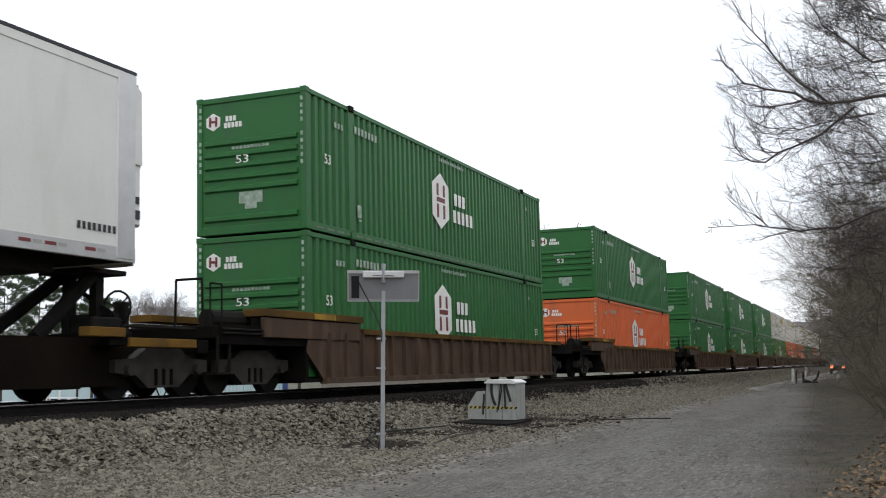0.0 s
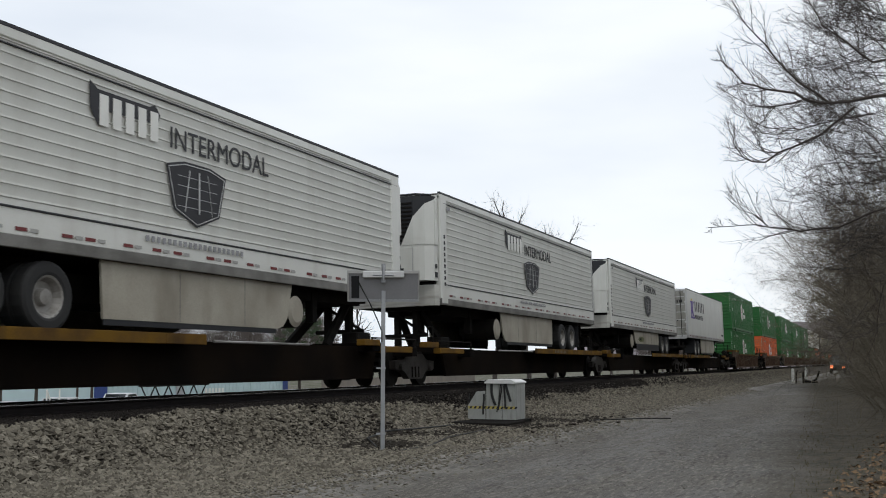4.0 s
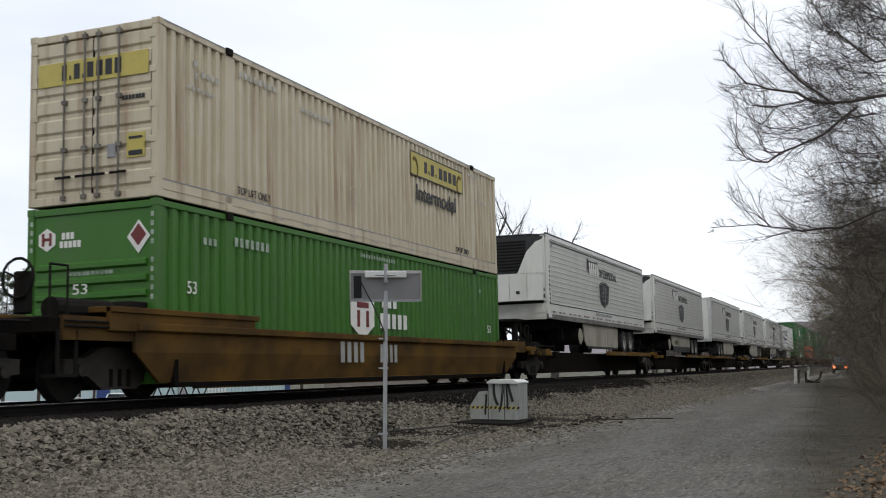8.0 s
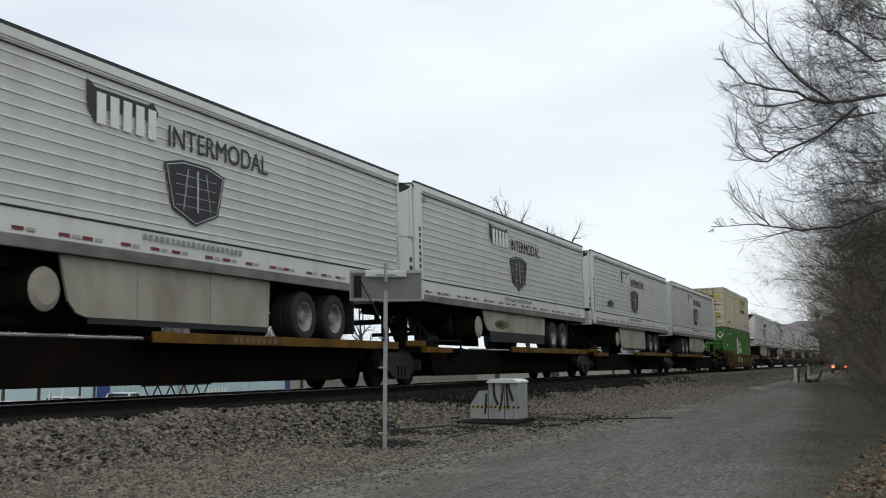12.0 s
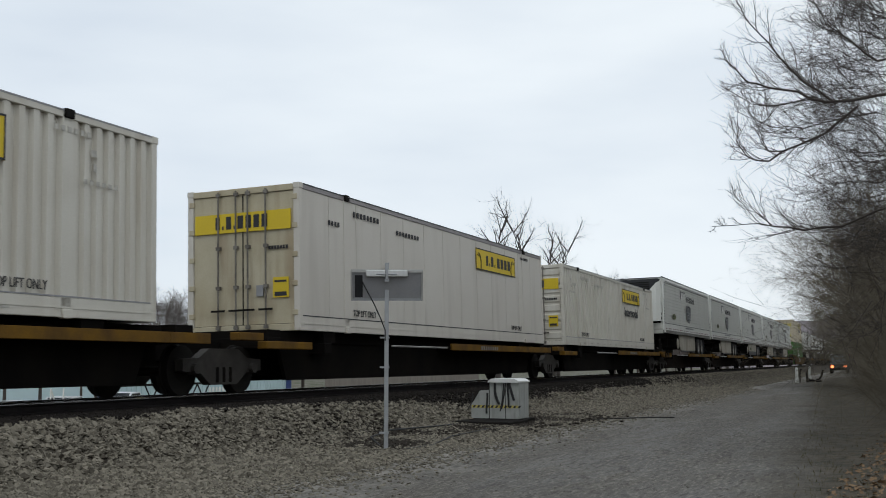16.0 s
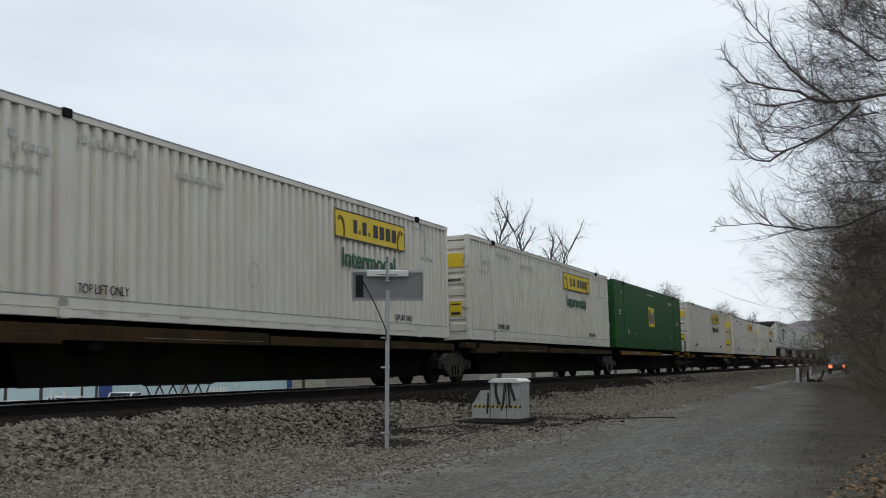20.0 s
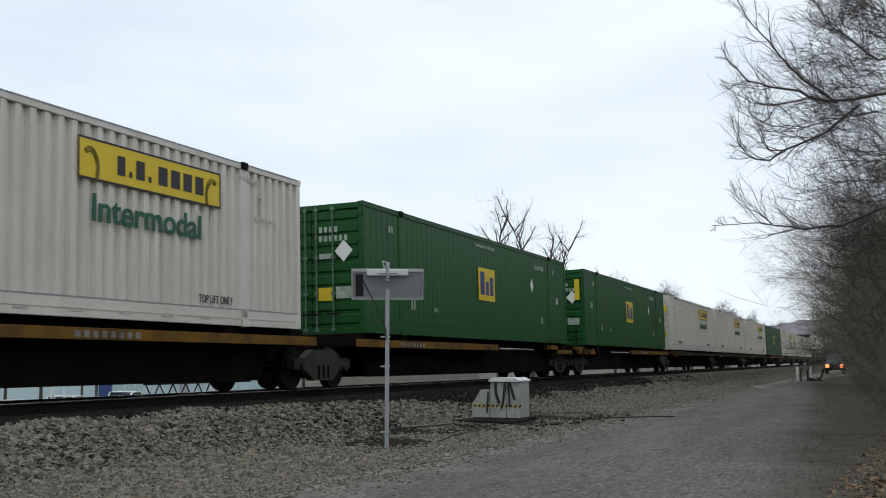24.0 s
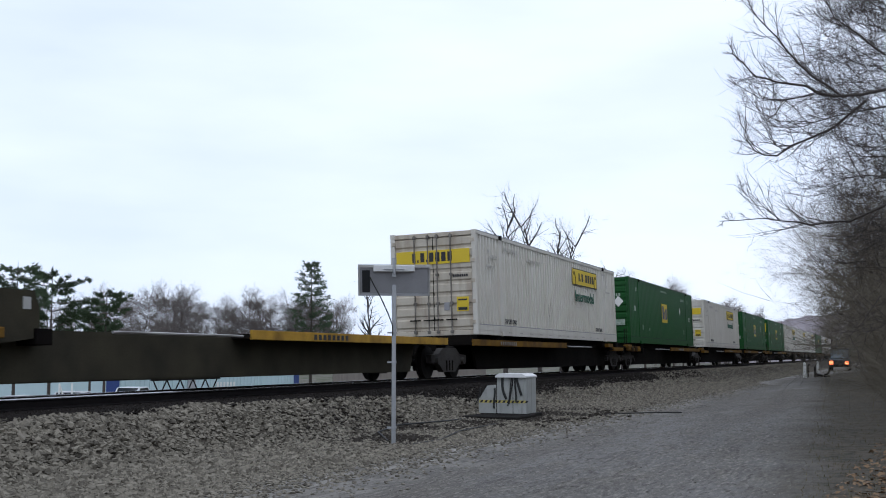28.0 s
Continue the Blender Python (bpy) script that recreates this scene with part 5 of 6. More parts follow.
def green_door_box(name, label, group, tag_diamond=True, graffiti=False, strip=False):
    """Dark green container with a yellow badge plate and ribbed doors."""
    box = thing(name, label, "shipping container", group)
    shell(box, green_dark, True, 0.30, None, 0.004, 0.26, black_mark)
    door_end(box, green_dark, rod_green, bands=9)
    y = -HALF - 0.006
    plate = part("badge_plate", Solid().box(7.3, 8.68, y - .006, y, 1.10, 2.03), yellow_sign, box, "yellow badge plate")
    part("badge_mark", Solid().box(7.44, 7.78, y - .012, y - .008, 1.26, 1.92).box(7.90, 8.14, y - .012, y - .008, 1.26, 1.66).box(8.24, 8.52, y - .012, y - .008, 1.26, 1.80), blue_mark, plate, "dark blue bars")
    part("number_bars", Solid().bars(12.7, 13.75, 2.38, 2.52, y, 7), faint_white, box, "white number bars")
    part("caption_bars", Solid().bars(7.15, 8.75, 2.60, 2.68, y, 14), faint_white, box, "small white caption")
    part("stencil_bars", Solid().bars(14.75, 14.95, 2.35, 2.5, y, 2).bars(1.3, 1.6, 2.35, 2.5, y, 2).bars(2.55, 2.85, .62, .85, y, 2).bars(13.3, 13.5, .6, .85, y, 2).bars(4.0, 4.3, .62, .72, y, 2), faint_white, box)
    lettering("length_mark", "53", 0.30, white_mark, box, on_side(0.93, 1.45, y), label="white lettering")
    lettering("far_length_mark", "53", 0.30, white_mark, box, on_side(15.1, 1.35, y), label="white lettering")
    if tag_diamond:
        part("hazard_diamond", diamond(Solid(), 12.35, 1.82, .22, y), white_mark, box, "white diamond placard")
    if strip:
        part("corner_strip", Solid().box(-.045, .0, -1.12, -.93, 1.72, 2.52), yellow_sign, box, "upright yellow corner strip")
        for k in range(9):
            part("letter_bar", Solid().box(-.045, .0, -.52, -.42, .72 + k * .19, .84 + k * .19), faint_white, box)
    # doors
    part("door_plate", Solid().box(-.006, .010, -.55, -.17, .74, 1.03), yellow_sign, box, "yellow door plate")
    up = part("upper_door_plate", Solid().box(-.006, .010, .29, .86, 1.90, 2.32), yellow_sign, box, "yellow door plate")
    for a, b in ((.68, .80), (.52, .60), (.36, .46)):
        part("badge_mark", Solid().box(-.012, -.008, a, b, 1.98, 2.22), black_mark, up, "dark bar")
    part("caption_strip", Solid().box(-.006, .010, -.52, -.2, 1.67, 1.79), faint_white, box, "pale strip")
    part("door_notice", Solid().box(-.006, .010, -1.07, -.61, .78, 1.04), faint_white, box)
    part("door_diamond", Solid().prism([(-.81 - .22, 1.83), (-.81, 1.83 - .24), (-.81 + .22, 1.83), (-.81, 1.83 + .24)], "x", -.010, .008), white_mark, box, "white diamond placard")
    g = Solid()
    for z in (2.26, 2.06):
        for k in range(4 if z > 2.2 else 6):
            g.box(-.006, .010, -.2 - k * .125 - .075, -.2 - k * .125, z, z + .13)
    part("door_number_bars", g, faint_white, box, "white number bars")
    if graffiti:
        rng = random.Random(5)
        g = Solid()
        for k in range(11):
            c = Vector((0.72 + rng.random() * .85, y - .004, 1.85 + rng.random() * .65))
            r1, r2, a0 = rng.uniform(.05, .16), rng.uniform(.07, .2), rng.uniform(0, 6.28)
            pts = [c + Vector((r1 * math.cos(a0 + j * .75), 0, r2 * math.sin(a0 + j * .75))) for j in range(6)]
            g.path(pts, .008, 4)
        part("scrawl", g, scrawl_mat, box, "pale green spray-painted scrawl")
    return box


def road_wheel(parent, x, side):
    """One of a trailer's dual wheels, tyre with a pale dished rim."""
    y = side * 1.22
    r = 0.50
    prof = [(y - side * .02, .29), (y, .34), (y, .44), (y - side * .03, .49), (y - side * .06, r), (y - side * .22, r), (y - side * .26, .47), (y - side * .29, r), (y - side * .47, r), (y - side * .53, .46), (y - side * .53, .05)]
    t = part("tyre", Solid().lathe(prof, x, r, 22), rubber, parent)
    rim = [(y - side * .015, .30), (y - side * .03, .27), (y - side * .14, .22), (y - side * .15, .13), (y - side * .06, .11), (y - side * .05, .002)]
    part("rim", Solid().lathe(rim, x, r, 18), rim_mat, t, "dusty pale wheel rim")


def trailer(name, label, group, nose_near=True, style="shield", eco=None, plain_door=True, reefer=True, axle=3.2, skirt_from=5.8, shift=0.0):
    """Refrigerated road trailer; z = 0 where its tyres stand."""
    tr = thing(name, label, "semi trailer", group)
    z0, z1 = 1.10, 4.05
    # near end at x = 0; the wheels stand under the rear end
    rear = LEN if nose_near else 0.0
    sgn = -1 if nose_near else 1
    axles = (axle, axle + 1.28)
    s0 = skirt_from

    def rx(d):
        return rear + sgn * d
    for side in (-1, 1):
        y = side * 1.29
        if style == "plain":
            lo, hi = sorted((y, y - side * .05))
            g = Solid().box(0.05, LEN - .05, lo, hi, z0 + .22, z1 - .16)
        else:
            n = 13
            zz0, zz1 = z0 + .52, z1 - .17
            h = (zz1 - zz0) / n
            pts = [(y, zz0)]
            for k in range(n):
                b = zz0 + k * h
                pts += [(y, b + .70 * h), (y + side * .016, b + .76 * h), (y + side * .016, b + .82 * h), (y - side * .022, b + .86 * h), (y - side * .022, b + .97 * h)]
            pts.append((y, zz1))
            g = Solid().strip([(a, b) for a, b in pts], "x", 0.05, LEN - .05)
            lo, hi = sorted((y + side * .004, y - side * .05))
            part("scuff_band", Solid().box(0.03, LEN - .03, lo, hi, z0 + .17, z0 + .52, .006), white_trailer, tr, "smooth pale lower side band")
            part("rub_rail", Solid().box(0.25, LEN - .05, *sorted((y + side * .022, y - side * .02)), z0 + .52, z0 + .548, .004), black_plastic, tr, "dark rub rail")
            part("gutter", Solid().box(0.25, LEN - .05, *sorted((y + side * .02, y - side * .02)), z1 - .27, z1 - .248, .004), black_plastic, tr, "dark gutter line")
        part("side_panel", g, white_trailer, tr)
        lo, hi = sorted((y + side * .012, y - side * .06))
        rail = part("bottom_rail", Solid().box(0.0, LEN, lo, hi, z0, z0 + .17 if style != "plain" else z0 + .22, .008), alu if style == "plain" else sill_grime, tr, "grimy grey bottom rail")
        part("roof_edge", Solid().box(0.0, LEN, *sorted((y + side * .016, y - side * .05)), z1 - .03, z1 + .020), black_mark, tr, "black roof edge")
        part("top_rail", Solid().box(0.0, LEN, lo, hi, z1 - .17, z1 - .031, .008), white_trailer, tr, "pale roof rail")
        lo6, hi6 = sorted((y + side * .013, y + side * .017))
        tz = z0 + (.10 if style == "plain" else .23)
        tape_mesh = mesh_of("reflective_tape", Solid().box(0, .22, lo6, hi6, tz, tz + .05), red_mark)
        pale_mesh = mesh_of("reflective_tape", Solid().box(0, .16, lo6, hi6, tz, tz + .05), faded_tape)
        for k in range(22 if side < 0 else 0):
            for m, d in ((tape_mesh, 0), (pale_mesh, .27)):
                o = new("reflective_tape", m)
                o.parent = rail
                o.matrix_basis = pose(.55 + k * .70 + .12 * math.sin(k * 2.4) + d, 0, 0)
        ya, yb = sorted((y - side * .08, y - side * .12))
        foot = .50 if eco == "skirt" else .24
        skirt = part("side_skirt", Solid().prism([(rx(s0), z0), (rx(11.4), z0), (rx(11.22), foot + .22), (rx(11.05), foot + .05), (rx(10.85), foot), (rx(s0 + .06), foot)], "y", ya, yb), skirt_beige, tr, "dusty beige side skirt")
        for d in (s0 + 1.95, s0 + 3.9):
            part("skirt_seam", Solid().box(rx(d) - .008, rx(d) + .008, ya - .002, yb + .002, foot + .01, z0 - .01), sill_grime, skirt, "dark panel joint")
        part("skirt_edge", Solid().box(min(rx(s0 + .08), rx(10.8)), max(rx(s0 + .08), rx(10.8)), ya + .01, yb - .01, .15 if eco != "skirt" else .20, foot), black_plastic, skirt, "black rubber lip")
        for d in axles:
            road_wheel(tr, rx(d), side)
        part("landing_leg", Solid().box(min(rx(12.9), rx(13.1)), max(rx(12.9), rx(13.1)), side * .75 - .09, side * .75 + .09, .45, z0, .01), steel_dark, tr)
    part("roof", Solid().box(0.02, LEN - .02, -1.24, 1.24, z1 - .06, z1 - .01), white_trailer, tr)
    part("floor", Solid().box(0.02, LEN - .02, -1.22, 1.22, z0 + .02, z0 + .15), steel_dark, tr)
    g = Solid()
    for d in axles:
        g.tube((rx(d), -1.1, .5), (rx(d), 1.1, .5), .09, n=8)
    for s in (-.45, .45):
        g.box(min(rx(1.6), rx(5.2)), max(rx(1.6), rx(5.2)), s - .06, s + .06, .72, z0)
    part("suspension", g, steel_dark, tr)
    part("bumper", Solid().box(min(rx(.05), rx(.17)), max(rx(.05), rx(.17)), -1.1, 1.1, .5, .62, .01).box(min(rx(.05), rx(.13)), max(rx(.05), rx(.13)), -.75, -.65, .5, z0).box(min(rx(.05), rx(.13)), max(rx(.05), rx(.13)), .65, .75, .5, z0), steel_dark, tr)
    part("spare_rack", Solid().box(min(rx(5.8), rx(10.4)), max(rx(5.8), rx(10.4)), -.55, .55, .5, .95, .02), steel_dark, tr)
    part("underframe", Solid().box(min(rx(10.6), rx(15.2)), max(rx(10.6), rx(15.2)), -.8, .8, z0 - .20, z0 + .02), steel_dark, tr)
    part("mud_flap", Solid().box(min(rx(2.42), rx(2.40)), max(rx(2.42), rx(2.40)), -1.25, -.6, .2, z0), black_plastic, tr)
    g = Solid().tube((rx(11.63), -1.15, z0 - .50), (rx(11.63), -.1, z0 - .50), .32, n=18)
    tank = part("fuel_tank", g, steel_dark, tr, "dark round fuel tank")
    part("tank_end", Solid().tube((rx(11.63), -1.19, z0 - .50), (rx(11.63), -1.15, z0 - .50), .22, .31, 18), skirt_beige, tank, "pale tank end")
    # ends
    def end(x, is_rear):
        inward = 1 if x == 0 else -1
        lo, hi = sorted((x + inward * .02, x + inward * .08))
        if is_rear:
            part("rear_frame", Solid().box(min(x, x + inward * .12), max(x, x + inward * .12), -1.30, -1.2, z0, z1, .01).box(min(x, x + inward * .12), max(x, x + inward * .12), 1.2, 1.30, z0, z1, .01)
                 .box(min(x, x + inward * .12), max(x, x + inward * .12), -1.2, 1.2, z0 - .06, z0 + .16, .01).box(min(x, x + inward * .12), max(x, x + inward * .12), -1.2, 1.2, z1 - .12, z1, .01), alu, tr, "dull aluminium frame")
            for s in (-1, 1):
                a, b = sorted((s * .01, s * 1.19))
                door = part("door", Solid().box(lo, hi, a, b, z0 + .17, z1 - .13), door_grey if not plain_door else white_trailer, tr)
                for f in ((.25, .78) if not plain_door else (.9,)):
                    yy = s * f * 1.19
                    part("lock_rod", Solid().tube((x - inward * .02, yy, z0 + .05), (x - inward * .02, yy, z1 - .05), .020, n=6), steel_dark if not plain_door else alu, door)
                for k in range(5):
                    z = z0 + .3 + k * .6
                    part("hinge", Solid().box(min(x - inward * .012, x + inward * .03), max(x - inward * .012, x + inward * .03), s * 1.2 - .07, s * 1.2 + .07, z, z + .1, .01), alu, door)
                if not plain_door:
                    g = Solid()
                    for k in range(1, 6):
                        z = z0 + .17 + k * .46
                        g.box(min(x + inward * .004, lo), max(x + inward * .004, lo), a + .04, b - .04, z - .02, z + .02)
                    part("door_seams", g, alu, door)
        else:
            part("nose_wall", Solid().box(lo, hi, -1.24, 1.24, z0, z1 - .02), white_trailer, tr)
            for s in (-1, 1):
                part("nose_corner", Solid().box(min(x, x + inward * .46), max(x, x + inward * .46), s * 1.26 - .05, s * 1.26 + .052, z0 + .02, z1 - .035, .03), alu if style == "plain" else white_trailer, tr)
            if reefer:
                d = -inward
                low, high = z0 + .62, z1 - .12
                mid = z0 + 1.55
                out = .50
                plan = [(x, -1.22), (x + d * out * .45, -1.20), (x + d * out * .85, -1.02), (x + d * out, -.75), (x + d * out, .75), (x + d * out * .85, 1.02), (x + d * out * .45, 1.20), (x, 1.22)]
                cool = part("cooling_unit", Solid().prism(plan, "z", low, mid), white_trailer, tr, "white cooling unit housing")
                inner = [(a if a == x else a - d * .03, b * .985) for a, b in plan]
                part("grille", Solid().prism(inner, "z", mid + .004, high), black_plastic, cool, "black louvred grille")
                for k in range(10):
                    z = mid + .10 + k * (high - mid - .2) / 10
                    part("louvre", Solid().box(*sorted((x + d * (out - .028), x + d * (out + .004))), -.70, .72, z, z + .045), steel_dark, cool)
                front = x + d * (out + .012)
                part("side_cowl", Solid().prism([(x + d * .02, mid), (x + d * out * .45, mid), (x + d * out * .40, high - .12), (x + d * .02, high)], "y", -1.245, -1.205), white_trailer, cool, "white side cowl")
                part("corner_cowl", Solid().add([(x + d * out * .42, -1.225, mid), (x + d * (out * .87), -1.045, mid), (front, -.74, mid), (front, -.40, mid), (front, -.74, high - .55), (x + d * (out * .87), -1.045, high - .22), (x + d * out * .42, -1.225, high - .1)], [(0, 1, 5, 6), (1, 2, 4, 5), (2, 3, 4)]), white_trailer, cool, "white curved cowl")
                part("seam", Solid().box(*sorted((front - d * .006, front + d * .002)), -.10, -.09, low + .06, mid - .06), sign_back, cool)
                part("seam", Solid().box(*sorted((front - d * .006, front + d * .002)), -.72, -.71, low + .06, mid - .06), sign_back, cool)
                part("service_panel", Solid().box(*sorted((x + d * .06, x + d * .2)), -1.228, -1.215, low + .08, low + .22), black_plastic, cool, "black control panel")
                part("service_panel", Solid().box(*sorted((x + d * .08, x + d * .18)), -1.228, -1.215, low + .32, low + .43), black_plastic, cool, "black control panel")
                part("service_panel", Solid().box(*sorted((front - d * .008, front + d * .004)), -.46, -.33, low + .22, low + .33), black_plastic, cool, "black control panel")
                g = Solid().tube((x + d * .1, -1.1, high + .05), (x + d * .42, -.8, high + .05), .03, n=6).tube((x + d * .42, -.8, high + .05), (x + d * .42, .8, high + .05), .03, n=6).tube((x + d * .42, .8, high + .05), (x + d * .1, 1.1, high + .05), .03, n=6)
                part("guard_rail", g, black_plastic, cool)
                part("nose_bumper", Solid().prism([(x, -1.24), (x + d * .14, -1.16), (x + d * .20, -.9), (x + d * .20, .9), (x + d * .14, 1.16), (x, 1.24)], "z", z0 - .02, low - .10), trailer_grime, tr, "grimy pale nose plate")
                part("nose_gap", Solid().box(*sorted((x, x + d * .10)), -1.15, 1.15, low - .10, low), steel_dark, tr)
            g = Solid()
            for k in range(9 if nose_near else 0):
                g.box(x + inward * .20, x + inward * .29, -1.318, -1.311, z0 + .50 + k * .155, z0 + .60 + k * .155)
            if nose_near:
                part("number_bars", g, black_mark, tr, "black upright number bars")
    end(0.0, not nose_near)
    end(LEN, nose_near)
    y = -1.296 if style != "shield" else -1.310
    if style == "shield":
        sx, sz = 8.08 + shift, 2.36
        g = Solid().prism(shield_points(sx, sz, 1.72, 1.06), "y", y - .004, y)
        sh = part("shield_badge", g, black_mark, tr, "dark shield badge")
        inner = Solid()
        pts = shield_points(sx, sz, 1.60, .97)
        for a, b in zip(pts, pts[1:] + pts[:1]):
            inner.tube((a[0], y - .004, a[1]), (b[0], y - .004, b[1]), .010, n=4)
        for xx, wd in ((-.22, .011), (.04, .022), (.30, .006)):
            inner.tube((sx + xx, y - .006, sz + .40), (sx + xx * 1.5 - .02, y - .006, sz - .30), wd, n=4)
        for zz in (-.22, -.05, .12, .28):
            inner.tube((sx - .55, y - .006, sz + zz), (sx + .58, y - .003, sz + zz), .005, n=4)
        part("shield_tracery", inner, alu, sh, "pale grey lines")
        # shaded block of bars, then the plain word
        bx = 5.60 + shift
        part("name_shade", Solid().prism([(bx - .22, 3.70), (bx - .04, 3.60), (bx + 1.18, 3.60), (bx + 1.32, 3.66), (bx + 1.46, 3.52), (bx + 1.40, 3.36), (bx + .1, 3.30), (bx - .02, 3.06), (bx - .20, 3.30)], "y", y - .004, y), black_mark, tr, "dark shaded block")
        letter_bars(tr, white_mark, [(bx + k * .30, bx + k * .30 + .20, y - .010, y - .005, 3.07, 3.54) for k in range(5)])
        part("small_mark", Solid().box(.42, .66, y - .024, y - .017, 3.62, 3.72), sign_back, tr, "small grey mark")
        lettering("word", "INTERMODAL", 0.50, black_mark, tr, on_side(7.30 + shift, 3.06, y), .985, "thin black lettering")
        part("caption_bars", Solid().bars(6.70, 9.52, 1.47, 1.56, y - .012, 20), sign_back, tr, "small grey caption")
        if eco == "side":
            part("eco_badge", Solid().prism([(2.52, 2.05), (2.7, 2.16), (3.1, 2.22), (3.4, 2.18), (3.62, 2.06), (3.5, 1.94), (3.0, 1.92), (2.65, 1.94)], "y", y - .024, y - .017), eco_mark, tr, "small yellow-green oval badge")
            part("eco_bars", Solid().bars(2.62, 3.2, 2.0, 2.12, y - .025, 3), black_mark, tr)
        if eco == "skirt":
            sxx = rx(9.75)
            part("eco_badge", Solid().prism([(sxx + .62 * math.cos(k * .449), z0 - .38 + .13 * math.sin(k * .449)) for k in range(14)], "y", -1.225, -1.212), eco_mark, tr, "small yellow-green oval badge")
            part("eco_bars", Solid().bars(sxx - .42, sxx + .1, z0 - .44, z0 - .33, -1.226, 3), black_mark, tr)
    else:
        g = Solid().box(1.55, 1.95, y - .006, y, 2.38, 3.34).prism([(1.95, 2.85), (2.3, 3.34), (2.6, 3.34), (2.22, 2.88), (2.78, 2.36), (2.4, 2.36), (2.0, 2.72)], "y", y - .006, y)
        part("badge", g.box(1.38, 2.1, y - .0065, y - .0005, 2.32, 2.42).box(1.38, 2.1, y - .0065, y - .0005, 3.28, 3.38).box(2.25, 2.84, y - .0065, y - .0005, 2.32, 2.40).box(2.25, 2.72, y - .0065, y - .0005, 3.28, 3.38), purple_mark, tr, "large purple badge")
        part("badge_crest", Solid().prism([(1.6, 3.4), (1.72, 3.6), (1.95, 3.52), (2.0, 3.4)], "y", y - .006, y), yellow_sign, tr, "small ochre crest")
        letter_bars(tr, black_mark, [(3.06 + k * .70, 3.34 + k * .70, y - .006, y, 2.80, 3.44) for k in range(6)])
        part("number_bars", Solid().bars(15.1, 16.2, 1.50, 1.61, y, 10), black_mark, tr, "small black number bars")
        lettering("word", "REFRIGERATED", 0.38, black_mark, tr, on_side(2.95, 2.33, y), 1.32, "dark lettering")
        # doors
        part("door_badge", Solid().box(-.03, 0.015, .55, .72, 2.75, 3.4).prism([(.72 - .17, 3.05), (.2, 3.4), (.05, 3.4), (.4, 3.0), (.0, 2.72), (.2, 2.72)], "x", -.03, .015), purple_mark, tr, "purple badge on the door")
        g = Solid()
        for k in range(6):
            g.box(-.01, .015, -.3 - k * .13 - .08, -.3 - k * .13, 3.22, 3.4)
            g.box(-.01, .015, -.1 - k * .11 - .07, -.1 - k * .11, 2.1, 2.17)
        part("door_name_bars", g, black_mark, tr)
    return tr


# ---- the train's wagons ----
def truck(parent, x, name="truck"):
    """Two-axle bogie with side frames, springs and bearing caps."""
    tk = part(name, Solid().box(x - .25, x + .25, -1.05, 1.05, .42, .70, .02), steel_dark, parent, "grimy cast steel truck")
    for s in (-1, 1):
        g = Solid().prism([(x - 1.2, .40), (x - 1.2, .60), (x - .75, .62), (x - .45, .78), (x + .45, .78), (x + .75, .62), (x + 1.2, .60), (x + 1.2, .40), (x + .7, .36), (x + .4, .16), (x - .4, .16), (x - .7, .36)], "y", s * 1.0 - .08, s * 1.0 + .08)
        part("side_frame", g, cast_steel, tk, "grimy cast side frame")
        g = Solid()
        for k in (-.2, 0, .2):
            g.tube((x + k, s * 1.02, .2), (x + k, s * 1.02, .46), .08, n=8)
        part("spring_nest", g, black_wagon, tk)
        for dx in (-.89, .89):
            part("bearing_cap", Solid().tube((x + dx, s * 1.0, .44), (x + dx, s * 1.15, .44), .11, .09, 10), cast_steel, tk, "greasy bearing cap")
    for dx in (-.89, .89):
        g = Solid()
        for s in (-1, 1):
            g.tube((x + dx, s * .72, .42), (x + dx, s * .84, .42), .42, .42, 24)
            g.tube((x + dx, s * .69, .42), (x + dx, s * .72, .42), .45, .44, 24)
            g.tube((x + dx, s * .84, .42), (x + dx, s * .86, .42), .2, .14, 12)
        g.tube((x + dx, -.7, .42), (x + dx, .7, .42), .08, n=8)
        part("wheelset", g, steel_dark, tk)
    return tk


def hand_brake(parent, x, y, z):
    g = Solid()
    n = 14
    for k in range(n):
        a, b = 6.2832 * k / n, 6.2832 * (k + 1) / n
        g.tube((x, y + .28 * math.cos(a), z + .28 * math.sin(a)), (x, y + .28 * math.cos(b), z + .28 * math.sin(b)), .022, n=5)
    for a in (0.4, 2.5, 4.6):
        g.tube((x, y, z), (x, y + .28 * math.cos(a), z + .28 * math.sin(a)), .016, n=4)
    w = part("brake_wheel", g, steel_dark, parent, "black hand-brake wheel")
    part("brake_housing", Solid().box(x + .03, x + .18, y - .12, y + .12, z - .5, z + .1, .02), steel_dark, w)


def grab_iron(g, x, y, z, h):
    g.tube((x, y, z), (x, y, z + h), .018, n=5).tube((x + .35, y, z), (x + .35, y, z + h), .018, n=5).tube((x, y, z + h), (x + .35, y, z + h), .018, n=5)


